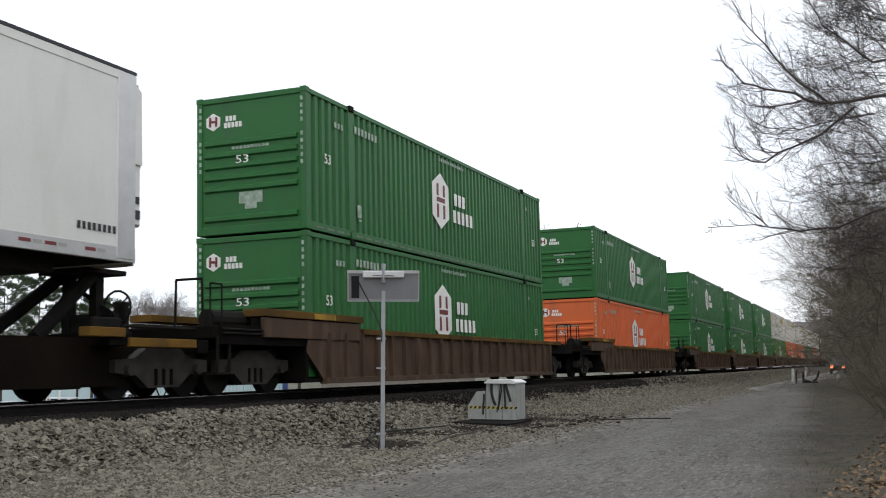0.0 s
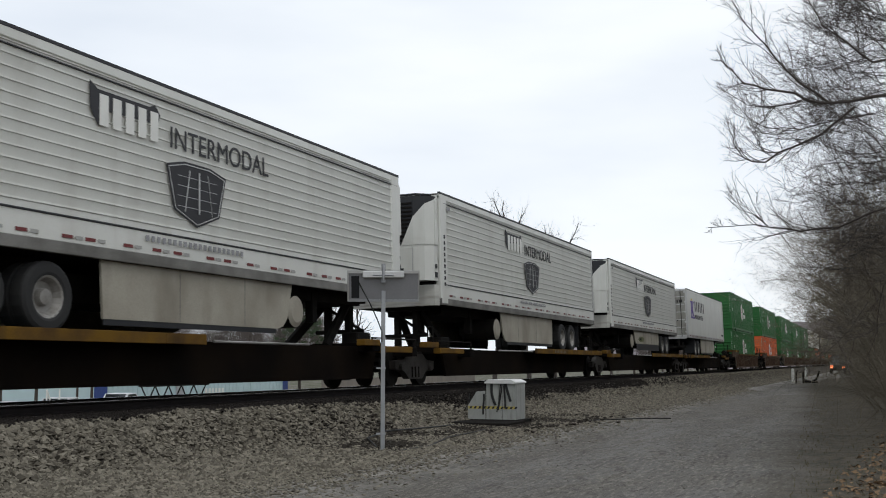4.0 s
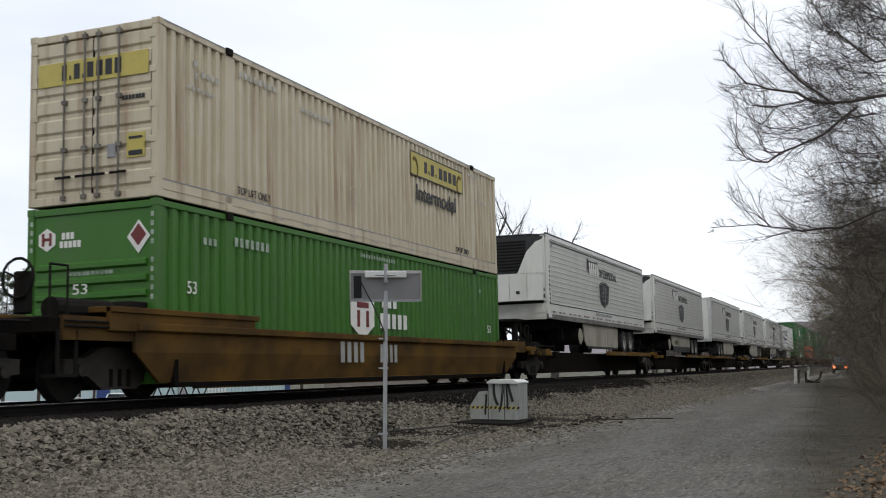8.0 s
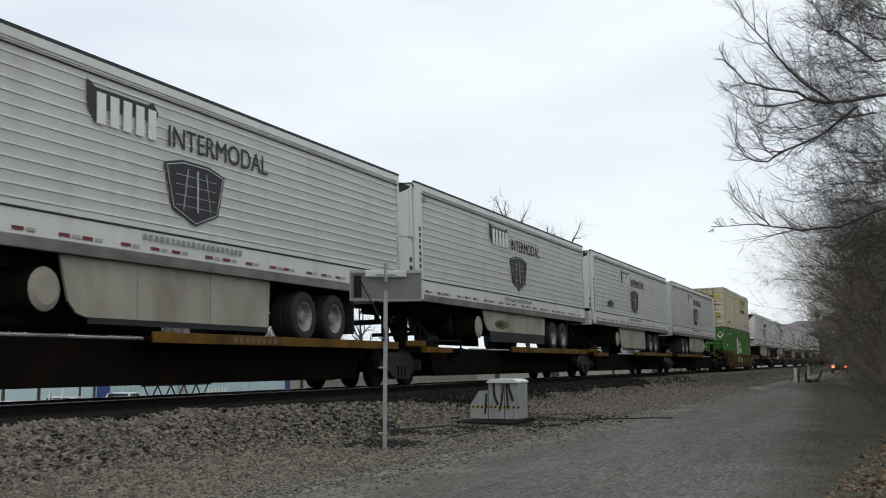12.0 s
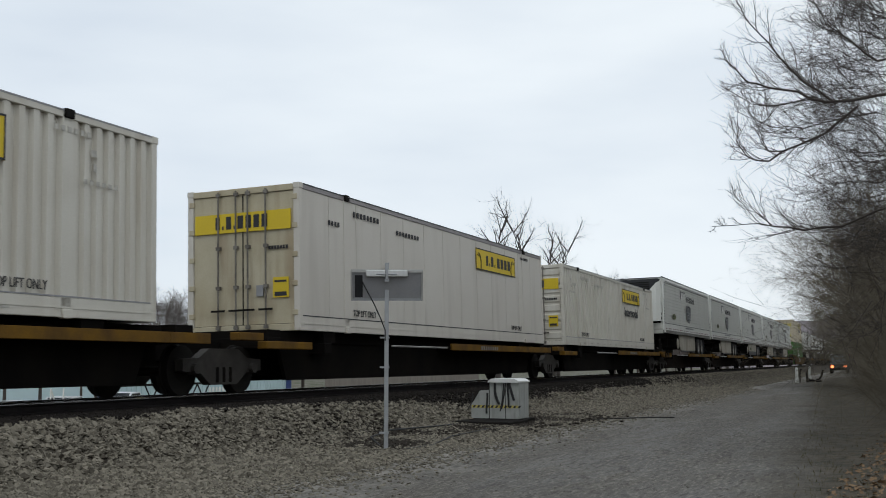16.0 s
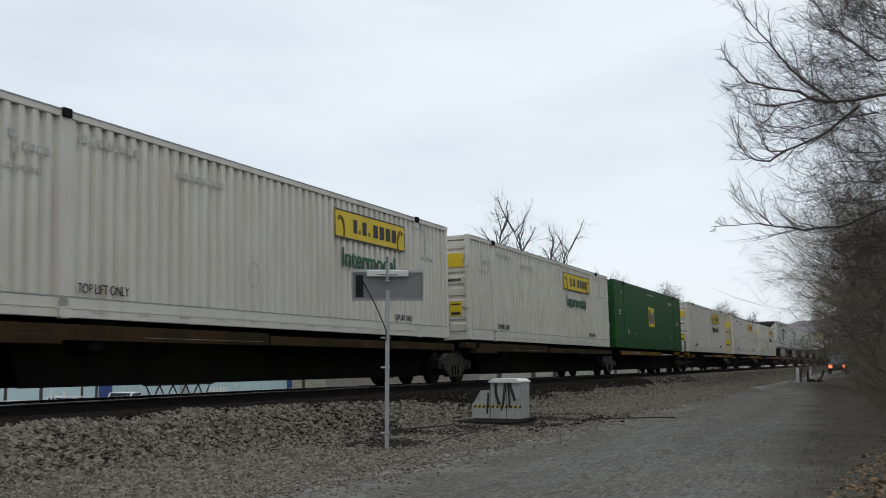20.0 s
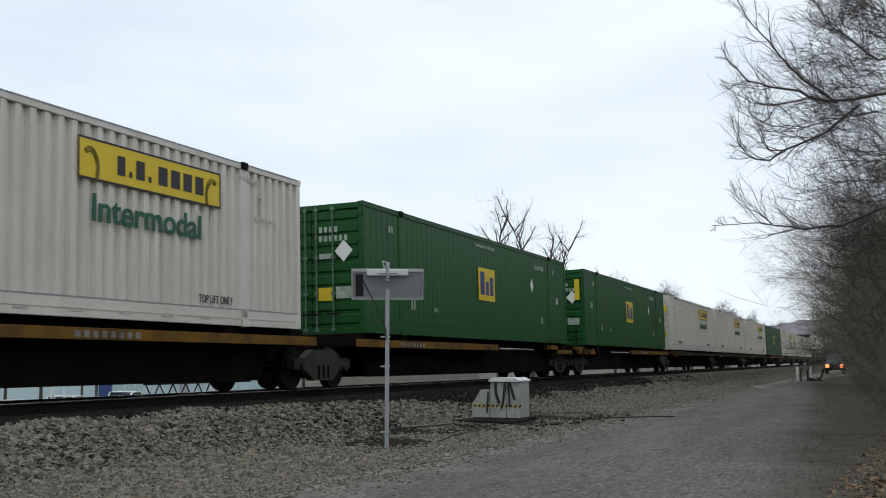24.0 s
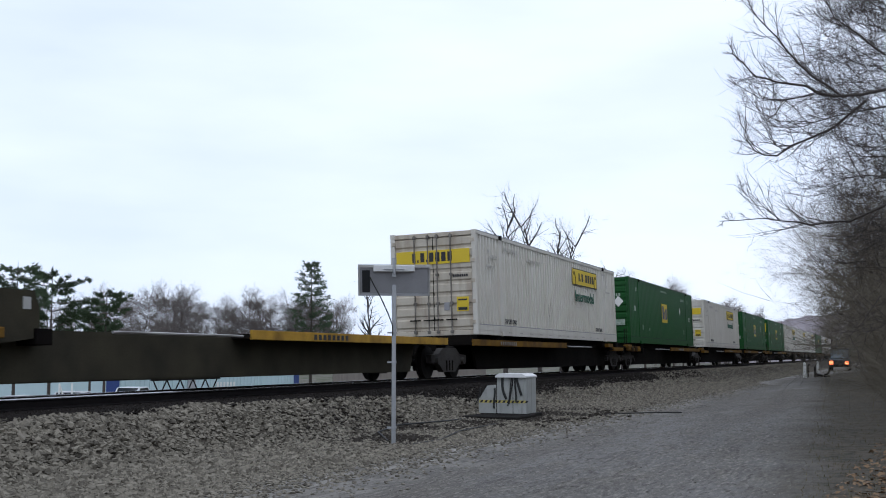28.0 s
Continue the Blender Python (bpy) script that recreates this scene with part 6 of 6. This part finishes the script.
def spine_unit(name, length, label, group, load="trailer", nose_near=True, near_truck=True, far_truck=False, coupled=False, edged=False):
    """One unit of a spine wagon: a slim centre beam, aprons for tyres, a hitch stand, bolsters."""
    w = thing(name, label, "rail wagon", group)
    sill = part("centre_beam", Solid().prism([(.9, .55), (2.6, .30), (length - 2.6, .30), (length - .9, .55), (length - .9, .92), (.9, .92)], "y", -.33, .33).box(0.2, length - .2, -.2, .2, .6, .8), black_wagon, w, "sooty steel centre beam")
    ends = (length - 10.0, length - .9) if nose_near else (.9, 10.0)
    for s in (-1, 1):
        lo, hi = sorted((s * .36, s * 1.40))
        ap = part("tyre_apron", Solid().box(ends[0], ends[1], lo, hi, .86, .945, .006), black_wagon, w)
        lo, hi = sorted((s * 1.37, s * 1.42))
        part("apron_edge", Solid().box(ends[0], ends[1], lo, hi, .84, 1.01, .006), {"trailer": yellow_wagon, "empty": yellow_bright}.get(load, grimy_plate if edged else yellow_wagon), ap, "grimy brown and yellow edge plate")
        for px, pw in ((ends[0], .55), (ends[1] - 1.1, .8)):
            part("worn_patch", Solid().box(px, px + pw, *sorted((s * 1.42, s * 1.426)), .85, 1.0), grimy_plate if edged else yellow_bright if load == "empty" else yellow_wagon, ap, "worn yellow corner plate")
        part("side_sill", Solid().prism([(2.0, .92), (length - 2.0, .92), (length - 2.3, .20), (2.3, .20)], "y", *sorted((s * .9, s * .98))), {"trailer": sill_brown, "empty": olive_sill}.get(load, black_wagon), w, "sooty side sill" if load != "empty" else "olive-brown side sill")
        lo, hi = sorted((s * 1.2, s * 1.40))
        f0 = .9 if nose_near else length - 2.6
        part("end_foot", Solid().box(f0, f0 + 1.7, lo, hi, .78, .92, .012), grimy_plate if edged else yellow_wagon, w, "worn end foot")
        part("end_step", Solid().box(f0 - .9, f0 - .1, lo, hi, .92, 1.06, .012), grimy_plate if edged else yellow_wagon, w, "worn step")
    part("apron_bars", Solid().bars(ends[0] + 2.2, ends[0] + 3.7, .87, .97, -1.424, 8), yellow_dull_mark if load == "trailer" else black_mark if load == "empty" else grimy_plate if edged else rod_grey, w, "faint wagon number bars")
    # bright tube added in place of the sky that shows through the gap here
    part("brake_pipe", Solid().tube((ends[0] - 3.6, -1.36, .90) if nose_near else (ends[1] + .3, -1.36, .90), (ends[0] - .2, -1.36, .90) if nose_near else (ends[1] + 3.6, -1.36, .90), .022, n=6), sky_strip, w, "bright strip along the sill, standing for sky behind it")
    if edged:
        for s in (-1, 1):
            part("deck_edge", Solid().box(1.2, ends[0] - .02, *sorted((s * 1.34, s * 1.38)), .84, 1.06, .006), grimy_plate, w, "greasy brown deck edge")
    hx = 2.0 if nose_near else length - 2.0
    d = 1 if nose_near else -1
    part("cross_bolster", Solid().box(hx - 1.0, hx - .5, -1.35, 1.35, .80, 1.0, .01), black_wagon, w)
    part("cross_bolster", Solid().box(hx + 1.2, hx + 1.5, -1.35, 1.35, .70, .92, .01), black_wagon, w)
    if load == "trailer":
        # hitch stand under the trailer's nose
        g = Solid().box(hx - .09, hx + .09, -.34, -.20, .90, 1.98).box(hx - .09, hx + .09, .20, .34, .90, 1.98)
        g.tube((hx + 1.6 * d, -.5, .92), (hx + .15 * d, -.3, 1.95), .11, n=6).tube((hx + 1.6 * d, .5, .92), (hx + .15 * d, .3, 1.95), .11, n=6)
        g.tube((hx - .05 * d, -.62, 1.3), (hx - .05 * d, .62, 1.3), .05, n=6).tube((hx - .05 * d, -.6, 1.3), (hx, .35, 1.9), .04, n=5)
        st = part("hitch_stand", g, steel_dark, w, "black trestle under the trailer nose")
        part("hitch_plate", Solid().box(hx - .45, hx + .45, -.5, .5, 1.96, 2.04, .01), steel_dark, st)
        part("hand_rail", Solid().path([Vector((hx - .3, -1.0, .9)), Vector((hx - .3, -1.0, 1.12)), Vector((hx + 2.2, -1.0, 1.12)), Vector((hx + 2.2, -1.0, .9))], .025, 5), steel_dark, w)
        part("valve_box", Solid().box(hx + .5 * d - .35, hx + .5 * d + .35, -.9, -.5, .9, 1.25, .03), steel_dark, w)
        g = Solid()
        grab_iron(g, .55, -1.2, .9, .55)
        part("grab_iron", g, steel_dark, w)
    elif load == "empty":
        st = part("hitch_stand", Solid().prism([(1.0, .92), (1.2, 1.22), (3.3, 1.22), (3.6, .92)], "y", -.5, .5), steel_dark, w, "lowered black hitch stand")
        part("hitch_plate", Solid().box(2.9, 3.5, -.6, .6, 1.22, 1.30, .02), door_grey, st, "dull grey hitch plate")
        part("hitch_housing", Solid().prism([(1.3, .55), (1.3, 1.2), (1.6, 1.42), (3.2, 1.42), (3.3, 1.2), (3.3, .80)], "y", -1.30, -.62), olive_sill, w, "olive-black hitch housing")
        part("inspection_plate", Solid().box(3.00, 3.14, -1.306, -1.30, 1.17, 1.33), faded_tape, w, "small pale square plate")
        part("side_panel", Solid().prism([(2.0, .88), (8.6, .88), (8.6, .22), (2.9, .22)], "y", -1.0, -.985), olive_sill, w, "olive-brown lower panel")
    elif load == "box":
        # dark box added to block the sky that would show under the container
        part("load_beam", Solid().box(1.7, length - 1.7, -1.02, 1.02, .925, 1.13), black_wagon, w, "dark filler closing the gap under the container")
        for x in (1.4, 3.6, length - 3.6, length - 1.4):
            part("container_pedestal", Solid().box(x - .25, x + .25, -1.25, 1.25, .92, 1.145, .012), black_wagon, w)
    if near_truck:
        truck(w, 0.0 if not coupled else 1.35)
    if far_truck:
        truck(w, length - 1.35)
        hand_brake(w, length - .9, .2, 1.52)
    if coupled:
        part("end_platform", Solid().box(-.1, 1.6, -1.3, 1.3, .92, .99, .01), black_wagon, w)
        part("coupler", Solid().box(-.75, .3, -.14, .14, .62, .9, .02), steel_dark, w)
        hand_brake(w, .35, .55, 1.60)
        if load != "trailer":
            part("brake_stand", Solid().box(.42, .62, .15, .95, .99, 1.85, .03), rust_brown, w, "rust-brown brake housing")
        for k in range(4):
            part("deck_block", Solid().box(.1 + k * .62, .5 + k * .62, -1.43, -1.30, .80, 1.0, .01), (yellow_wagon, grimy_plate, grimy_plate, yellow_wagon)[k], w, "worn yellow deck block")
        g = Solid()
        grab_iron(g, .2, -1.22, .98, .75)
        part("grab_iron", g, steel_dark, w)
    return w


def well_wagon(name, length, well, label, group, mat, ribbed=True):
    """Low-floored stack wagon; well = (start, end) of the deep part."""
    w = thing(name, label, "rail wagon", group)
    a, b = well
    for s in (-1, 1):
        y = s * 1.44
        lo, hi = sorted((y, y - s * .05))
        if ribbed:
            pts = [(a, 1.18), (b, 1.18), (b - .1, .20), (a + .6, .20), (a + .25, .48), (a - .1, .75)]
        else:
            pts = [(a - 1.1, 1.08), (b + 1.1, 1.08), (b + 1.1, .70), (b + .4, .24), (a - .4, .24), (a - .7, .34), (a - 1.1, .70)]
        if ribbed:
            side = part("side_wall", Solid().prism(pts, "y", lo, hi), mat, w)
        else:
            fold = [(a - 1.1, .70), (b + 1.1, .70), (b + .4, .24), (a - .4, .24)]
            g = Solid().prism([(a - 1.1, 1.08), (b + 1.1, 1.08), (b + 1.1, .70), (a - 1.1, .70)], "y", lo, hi)
            inner = [0, 0, .09, .09]
            g.add([(x, y - s * d, z) for (x, z), d in zip(fold, inner)] + [(x, y - s * (d + .05), z) for (x, z), d in zip(fold, inner)],
                  [(0, 1, 2, 3), (4, 5, 6, 7), (0, 1, 5, 4), (1, 2, 6, 5), (2, 3, 7, 6), (3, 0, 4, 7)])
            side = part("side_wall", g, mat, w, "folded plate side, its lower half leaning in")
        lo2, hi2 = sorted((y + s * .07, y - s * .10))
        part("top_chord", Solid().box(a + 2.3 if ribbed else a - 1.1, b + 1.0, lo2, hi2, 1.14 if ribbed else 1.02, 1.26 if ribbed else 1.14, .01), yellow_dull if ribbed else mat, side, "worn ochre top edge" if ribbed else "")
        part("bottom_chord", Solid().box(a + .6, b - .2, *((lo2, hi2) if ribbed else sorted((s * 1.25, s * 1.36))), .13, .25, .01), mat, side)
        if ribbed:
            n = 22
            for k in range(n):
                x = a + .75 + (b - a - 1.2) * k / (n - 1)
                lo3, hi3 = sorted((y, y + s * .085))
                part("rib", Solid().box(x - .035, x + .035, lo3, hi3, .25, 1.14), mat, side)
        lo4, hi4 = sorted((s * 1.0, s * 1.50))
        part("end_shelf", Solid().box(a - 1.7, a + 2.3, lo4, hi4, 1.27 if not ribbed else 1.38, 1.36 if not ribbed else 1.52, .01), yellow_dull, w, "worn ochre end shelf")
        part("shelf_bracket", Solid().box(a - 1.7, a + 2.2, *sorted((s * 1.38, s * 1.47)), 1.0, 1.36, .01), brown_well if ribbed else mat, w)
    part("well_floor", Solid().box(a, b, -1.4, 1.4, .16, .24), black_wagon, w)
    for x0, x1 in ((.2, a + .2), (b - .2, length - .2)):
        part("end_platform", Solid().box(x0, x1, -1.35, 1.35, .95, 1.18, .02).box(x0, x1, -.3, .3, .6, .98), black_wagon, w)
        part("end_bulkhead", Solid().box(x0 + (.2 if x0 < 1 else 0), x1 - .2, -1.4, -1.33, .86, 1.2), black_wagon if ribbed else mat, w)
        g = Solid()
        grab_iron(g, x0 + .1 if x0 < 1 else x1 - .5, -1.25, 1.2, .7)
        part("grab_iron", g, steel_dark, w)
    for x in (a - .1, b):
        part("well_end", Solid().box(x, x + .1, -1.42, 1.42, .18, 1.22), black_wagon, w)
    for z in (1.05, 1.12):
        part("brake_pipe", Solid().tube((.4, -1.43, z), (a - .2, -1.43, z), .018, n=6), steel_dark, w)
    part("air_reservoir", Solid().tube((.7, -.9, 1.32), (1.9, -.9, 1.32), .17, n=12), steel_dark, w)
    part("retainer_box", Solid().box(2.2, 2.7, -1.1, -.7, 1.18, 1.5, .02), steel_dark, w)
    part("step", Solid().box(.3, .7, -1.4, -1.1, .35, .39).box(.3, .34, -1.4, -1.36, .39, 1.0).box(.66, .7, -1.4, -1.36, .39, 1.0), steel_dark, w)
    truck(w, 2.0)
    truck(w, length - 2.0)
    part("coupler", Solid().box(-.6, .4, -.14, .14, .62, .9, .02), steel_dark, w)
    if ribbed:
        part("end_rail", Solid().path([Vector((.45, -1.0, 1.18)), Vector((.45, -.98, 2.0)), Vector((.45, -.45, 2.0)), Vector((.45, -.43, 1.18))], .024, 5), steel_dark, w, "black loop rail")
        part("corner_plate", Solid().box(a + .1, a + 1.0, -1.512, -1.50, 1.39, 1.50), yellow_bright, w, "bright yellow corner plate")
    else:
        hand_brake(w, .45, -.55, 1.75)
    return w


# ---- the train, from its front backwards: place along the train at 14 s ----
SPEED, BRAKE = 16.821, -0.0305
DECK = 0.95


def along(t):
    return SPEED * (t - 14) + .5 * BRAKE * (t - 14) ** 2


train = []          # (thing, place, height)
STACKS = "double-stacked containers"
TRAILERS = "road trailers on the train"
BOXES = "containers on the train"
WAGONS = "wagons of the train"


def ride(ob, x, z=0.0):
    train.append((ob, x, z))


def well_pair(x, lower, upper, base=.30, gap=2.9):
    ride(lower, x, base)
    ride(upper, x, base + gap + .02)


def build_stacks():
    hub_a = green_stack_box("container", green_hub, "green corrugated steel container stacked in a well wagon", STACKS)
    hub_o = green_stack_box("container", orange, "orange corrugated steel container low in a well wagon", STACKS)
    white = white_box_load("container", white_box, "white corrugated container stacked on another", STACKS, None, yellow_sign)
    far = [("g", "g", 257.3), ("o", "g", 281.5), ("g", "g", 305.6), ("g", "g", 325.0), ("g", "g", 344.4), ("l", "w", 363.6), ("o", "w", 383.0), ("o", "w", 402.4), ("g", "w", 421.8), ("o", "w", 441.2), ("w", "w", 460.6), ("o", "g", 480.0), ("g", "g", 499.4)]
    lime = green_stack_box("container", green_lime, "bright green corrugated container low in a well wagon", STACKS, plate=False)
    first = {"g": hub_a, "o": hub_o, "w": white, "l": lime}
    used = set()

    def one(k):
        if k in used:
            return copy_thing(first[k], Matrix())
        used.add(k)
        return first[k]
    for lo, hi, x in far:
        well_pair(x, one(lo), one(hi), .27, 2.93)
    # the stack that rides between the trailers
    ride(one("l"), 115.4, .22)
    old = white_box_load("container", white_old, "rust-streaked cream container stacked on a green one", STACKS, black_mark, yellow_sign_old, door_mat=white_old)
    ride(old, 115.4, 3.17)
    w = well_wagon("well_wagon", 23.6, (3.4, 20.4), "brown ribbed well wagon under stacked containers", WAGONS, brown_well)
    for k, (lo, hi, x) in enumerate(far):
        ob = w if k == 0 else copy_thing(w, Matrix())
        ride(ob, x - 3.6 if k < 3 else x - 3.6)
    o = well_wagon("well_wagon", 21.6, (3.0, 19.0), "ochre smooth-sided well wagon under stacked containers", WAGONS, yellow_dull, False)
    part("scrawl", Solid().bars(8.5, 9.7, .55, .98, -1.45, 4).bars(10.4, 11.4, .55, .95, -1.45, 4), faded_tape, o, "white spray-painted scrawl")
    ride(o, 112.8)


build_stacks()


def build_trailers():
    knight = trailer("semi_trailer", "white smooth-sided refrigerated trailer, doors to the rear", TRAILERS, False, "plain", plain_door=False, axle=3.1, skirt_from=5.5)
    ride(knight, 235.53, DECK)
    base = trailer("semi_trailer", "white ribbed refrigerated trailer with a dark shield badge", TRAILERS, True)
    skirt = trailer("semi_trailer", "white ribbed refrigerated trailer, green badge on its skirt", TRAILERS, True, eco="skirt", axle=2.9, skirt_from=5.2, shift=.14)
    ecoside = trailer("semi_trailer", "white ribbed refrigerated trailer, green badge on its side", TRAILERS, True, eco="side")
    doors = trailer("semi_trailer", "white ribbed refrigerated trailer with closed rear doors", TRAILERS, False, axle=3.45)
    long_reach = trailer("semi_trailer", "white ribbed refrigerated trailer, wheels close to its rear", TRAILERS, True, axle=2.95, skirt_from=5.5, shift=.27)
    ride(skirt, 215.1, DECK)
    ride(base, 195.72, DECK)
    ride(doors, 176.7, DECK)
    ride(copy_thing(skirt, Matrix()), 156.05, DECK)
    ride(long_reach, 137.05, DECK)
    ride(copy_thing(doors, Matrix()), 93.7, DECK)
    ride(ecoside, 75.56, DECK)
    ride(copy_thing(skirt, Matrix()), 57.9, DECK)
    ride(copy_thing(ecoside, Matrix()), 40.56, DECK)
    ride(copy_thing(ecoside, Matrix()), 23.2, DECK)


build_trailers()
BOXZ = 1.155


def build_boxes():
    a = white_box_load("container", white_box, "white corrugated container with a yellow sign", BOXES, black_mark, sign_x=9.6, sign_w=3.6)
    smooth_box = white_box_load("container", white_smooth, "white smooth-walled container with a yellow sign", BOXES, None, corrugated=False, rail=grey_rail, door_mat=cream_door, sign_x=10.0, sign_w=3.5, bands=0)
    b = white_box_load("container", white_box, "white corrugated container with green lettering", BOXES, green_mark)
    rusty = white_box_load("container", white_box, "white corrugated container with rust-stained doors", BOXES, green_mark, door_mat=white_dirty, sign_x=9.85, sign_w=3.5)
    flat = white_box_load("container", white_box, "off-white corrugated container with green lettering", BOXES, green_mark, sign_x=9.62, sign_w=3.65)
    emp = green_door_box("container", "dark green corrugated container with a yellow badge", BOXES)
    emp_g = green_door_box("container", "dark green container with a pale scrawl", BOXES, False, True)
    emp_s = green_door_box("container", "dark green container with an upright yellow strip at its corner", BOXES, strip=True)
    ride(a, 3.9, BOXZ)
    ride(smooth_box, -15.2, BOXZ)
    ride(copy_thing(a, Matrix()), -36.1, BOXZ)
    ride(emp_g, -55.1, BOXZ)
    ride(flat, -72.6, BOXZ)
    ride(b, -90.6, BOXZ)
    ride(copy_thing(b, Matrix()), -108.2, BOXZ)
    ride(emp_s, -126.4, BOXZ)
    ride(emp, -145.5, BOXZ)
    ride(copy_thing(b, Matrix()), -164.7, BOXZ)
    ride(copy_thing(emp, Matrix()), -185.6, BOXZ)
    ride(rusty, -204.7, BOXZ)


build_boxes()


def build_spines():
    """Units between the joints; a coupled joint has a truck on either side."""
    joints = [(254.3, 1), (233.5, 1), (213.6, 0), (194.4, 0), (174.9, 1), (155.0, 0), (134.4, 1)]
    more = [(112.9, 1), (93.0, 0), (74.9, 0), (57.4, 0), (40.1, 0), (21.9, 1), (2.5, 0), (-17.5, 0), (-37.5, 1), (-55.5, 0), (-73.3, 0), (-91.3, 0), (-109.0, 0), (-128.0, 1), (-147.0, 0), (-166.9, 0), (-186.7, 1), (-206.3, 0), (-224.6, 0), (-243.0, 0)]
    made = {}
    doors_near = {233.5, 174.9, 93.0, -55.5, -147.0, -206.3}
    for row in (joints, more):
        for (hi, ch), (lo, cl) in zip(row, row[1:]):
            kind = "trailer" if lo > 21 else "box" if lo > -207 else "empty"
            nose = lo not in doors_near
            edged = lo in (-73.3, -91.3, -109.0)
            key = (kind, nose, cl, ch, round(hi - lo, 1), edged)
            if key not in made:
                made[key] = spine_unit("spine_wagon", hi - lo, "sooty spine wagon unit with grimy yellow plates", WAGONS, kind, nose, True, bool(ch), bool(cl), edged)
                ob = made[key]
            else:
                ob = copy_thing(made[key], Matrix())
            ride(ob, lo)


build_spines()


def motions():
    drive(truck_on_lane)
    times = (0, 3.5, 7, 10.5, 14, 17.5, 21, 24.5, 28)
    for ob, x, z in train:
        y, h = canted(0, z)
        walk(ob, [(t, pose(x + along(t), y, h, CANT)) for t in times])


# ---- the truck that comes slowly up the lane ----
lamp_glow = glow("lit_headlamp", (1.0, 0.22, 0.07), 3.6)
dark_paint = material("dark_truck_paint", (0.018, 0.022, 0.028), 0.5, amount=0.3)
# the sky's blue-grey reflection is mixed into the windscreen's base colour
screen_mat = material("reflecting_windscreen", (0.10, 0.13, 0.15), 0.3, amount=0.2, spec=0.7)


def pickup():
    c = thing("pickup_truck", "dark pickup truck with lit headlamps on the lane", "truck")
    part("body", Solid().prism([(-2.6, .45), (-2.6, 1.05), (-2.45, 1.12), (-1.2, 1.2), (-.5, 1.25), (2.6, 1.2), (2.6, .45)], "y", -.95, .95), dark_paint, c)
    part("cab", Solid().prism([(-1.25, 1.2), (-.75, 2.18), (1.3, 2.24), (1.5, 1.2)], "y", -.85, .85), dark_paint, c)
    part("windscreen", Solid().prism([(-1.285, 1.26), (-.86, 2.08), (-.80, 2.06), (-1.2, 1.24)], "y", -.76, .76), screen_mat, c, "windscreen with the sky's reflection put into its colour")
    part("side_glass", Solid().prism([(-.9, 1.30), (-.6, 2.02), (1.1, 2.06), (1.25, 1.30)], "y", -.86, .86), glass_dark, c, "dark glass")
    part("grille", Solid().box(-2.64, -2.59, -.5, .5, .65, 1.0), black_plastic, c, "black grille")
    part("bumper", Solid().box(-2.75, -2.55, -.95, .95, .42, .62, .03), steel_dark, c)
    part("roof_bar", Solid().box(-.3, -.1, -.6, .6, 2.19, 2.27, .02), steel_dark, c)
    for s in (-1, 1):
        part("headlamp", Solid().box(-2.66, -2.58, s * .70 - .17, s * .70 + .17, .66, 1.0, .02), lamp_glow, c, "lit headlamp")
        part("mirror", Solid().box(-.95, -.85, s * 1.05 - .1, s * 1.05 + .1, 1.25, 1.45, .02), dark_paint, c)
        for wx in (-1.7, 1.6):
            t = part("wheel", Solid().tube((wx, s * .72, .40), (wx, s * .97, .40), .40, .39, 18), rubber, c)
            part("rim", Solid().tube((wx, s * .97, .40), (wx, s * .98, .40), .22, .2, 12), rim_mat, t)
    return c


truck_on_lane = pickup()


def drive(ob):
    rows = [(0, 146), (10, 144), (14, 139), (18, 132), (24, 121), (28, 114)]
    walk(ob, [(t, pose(x, -7.2, land(x, -7.2) + .01)) for t, x in rows])


motions()
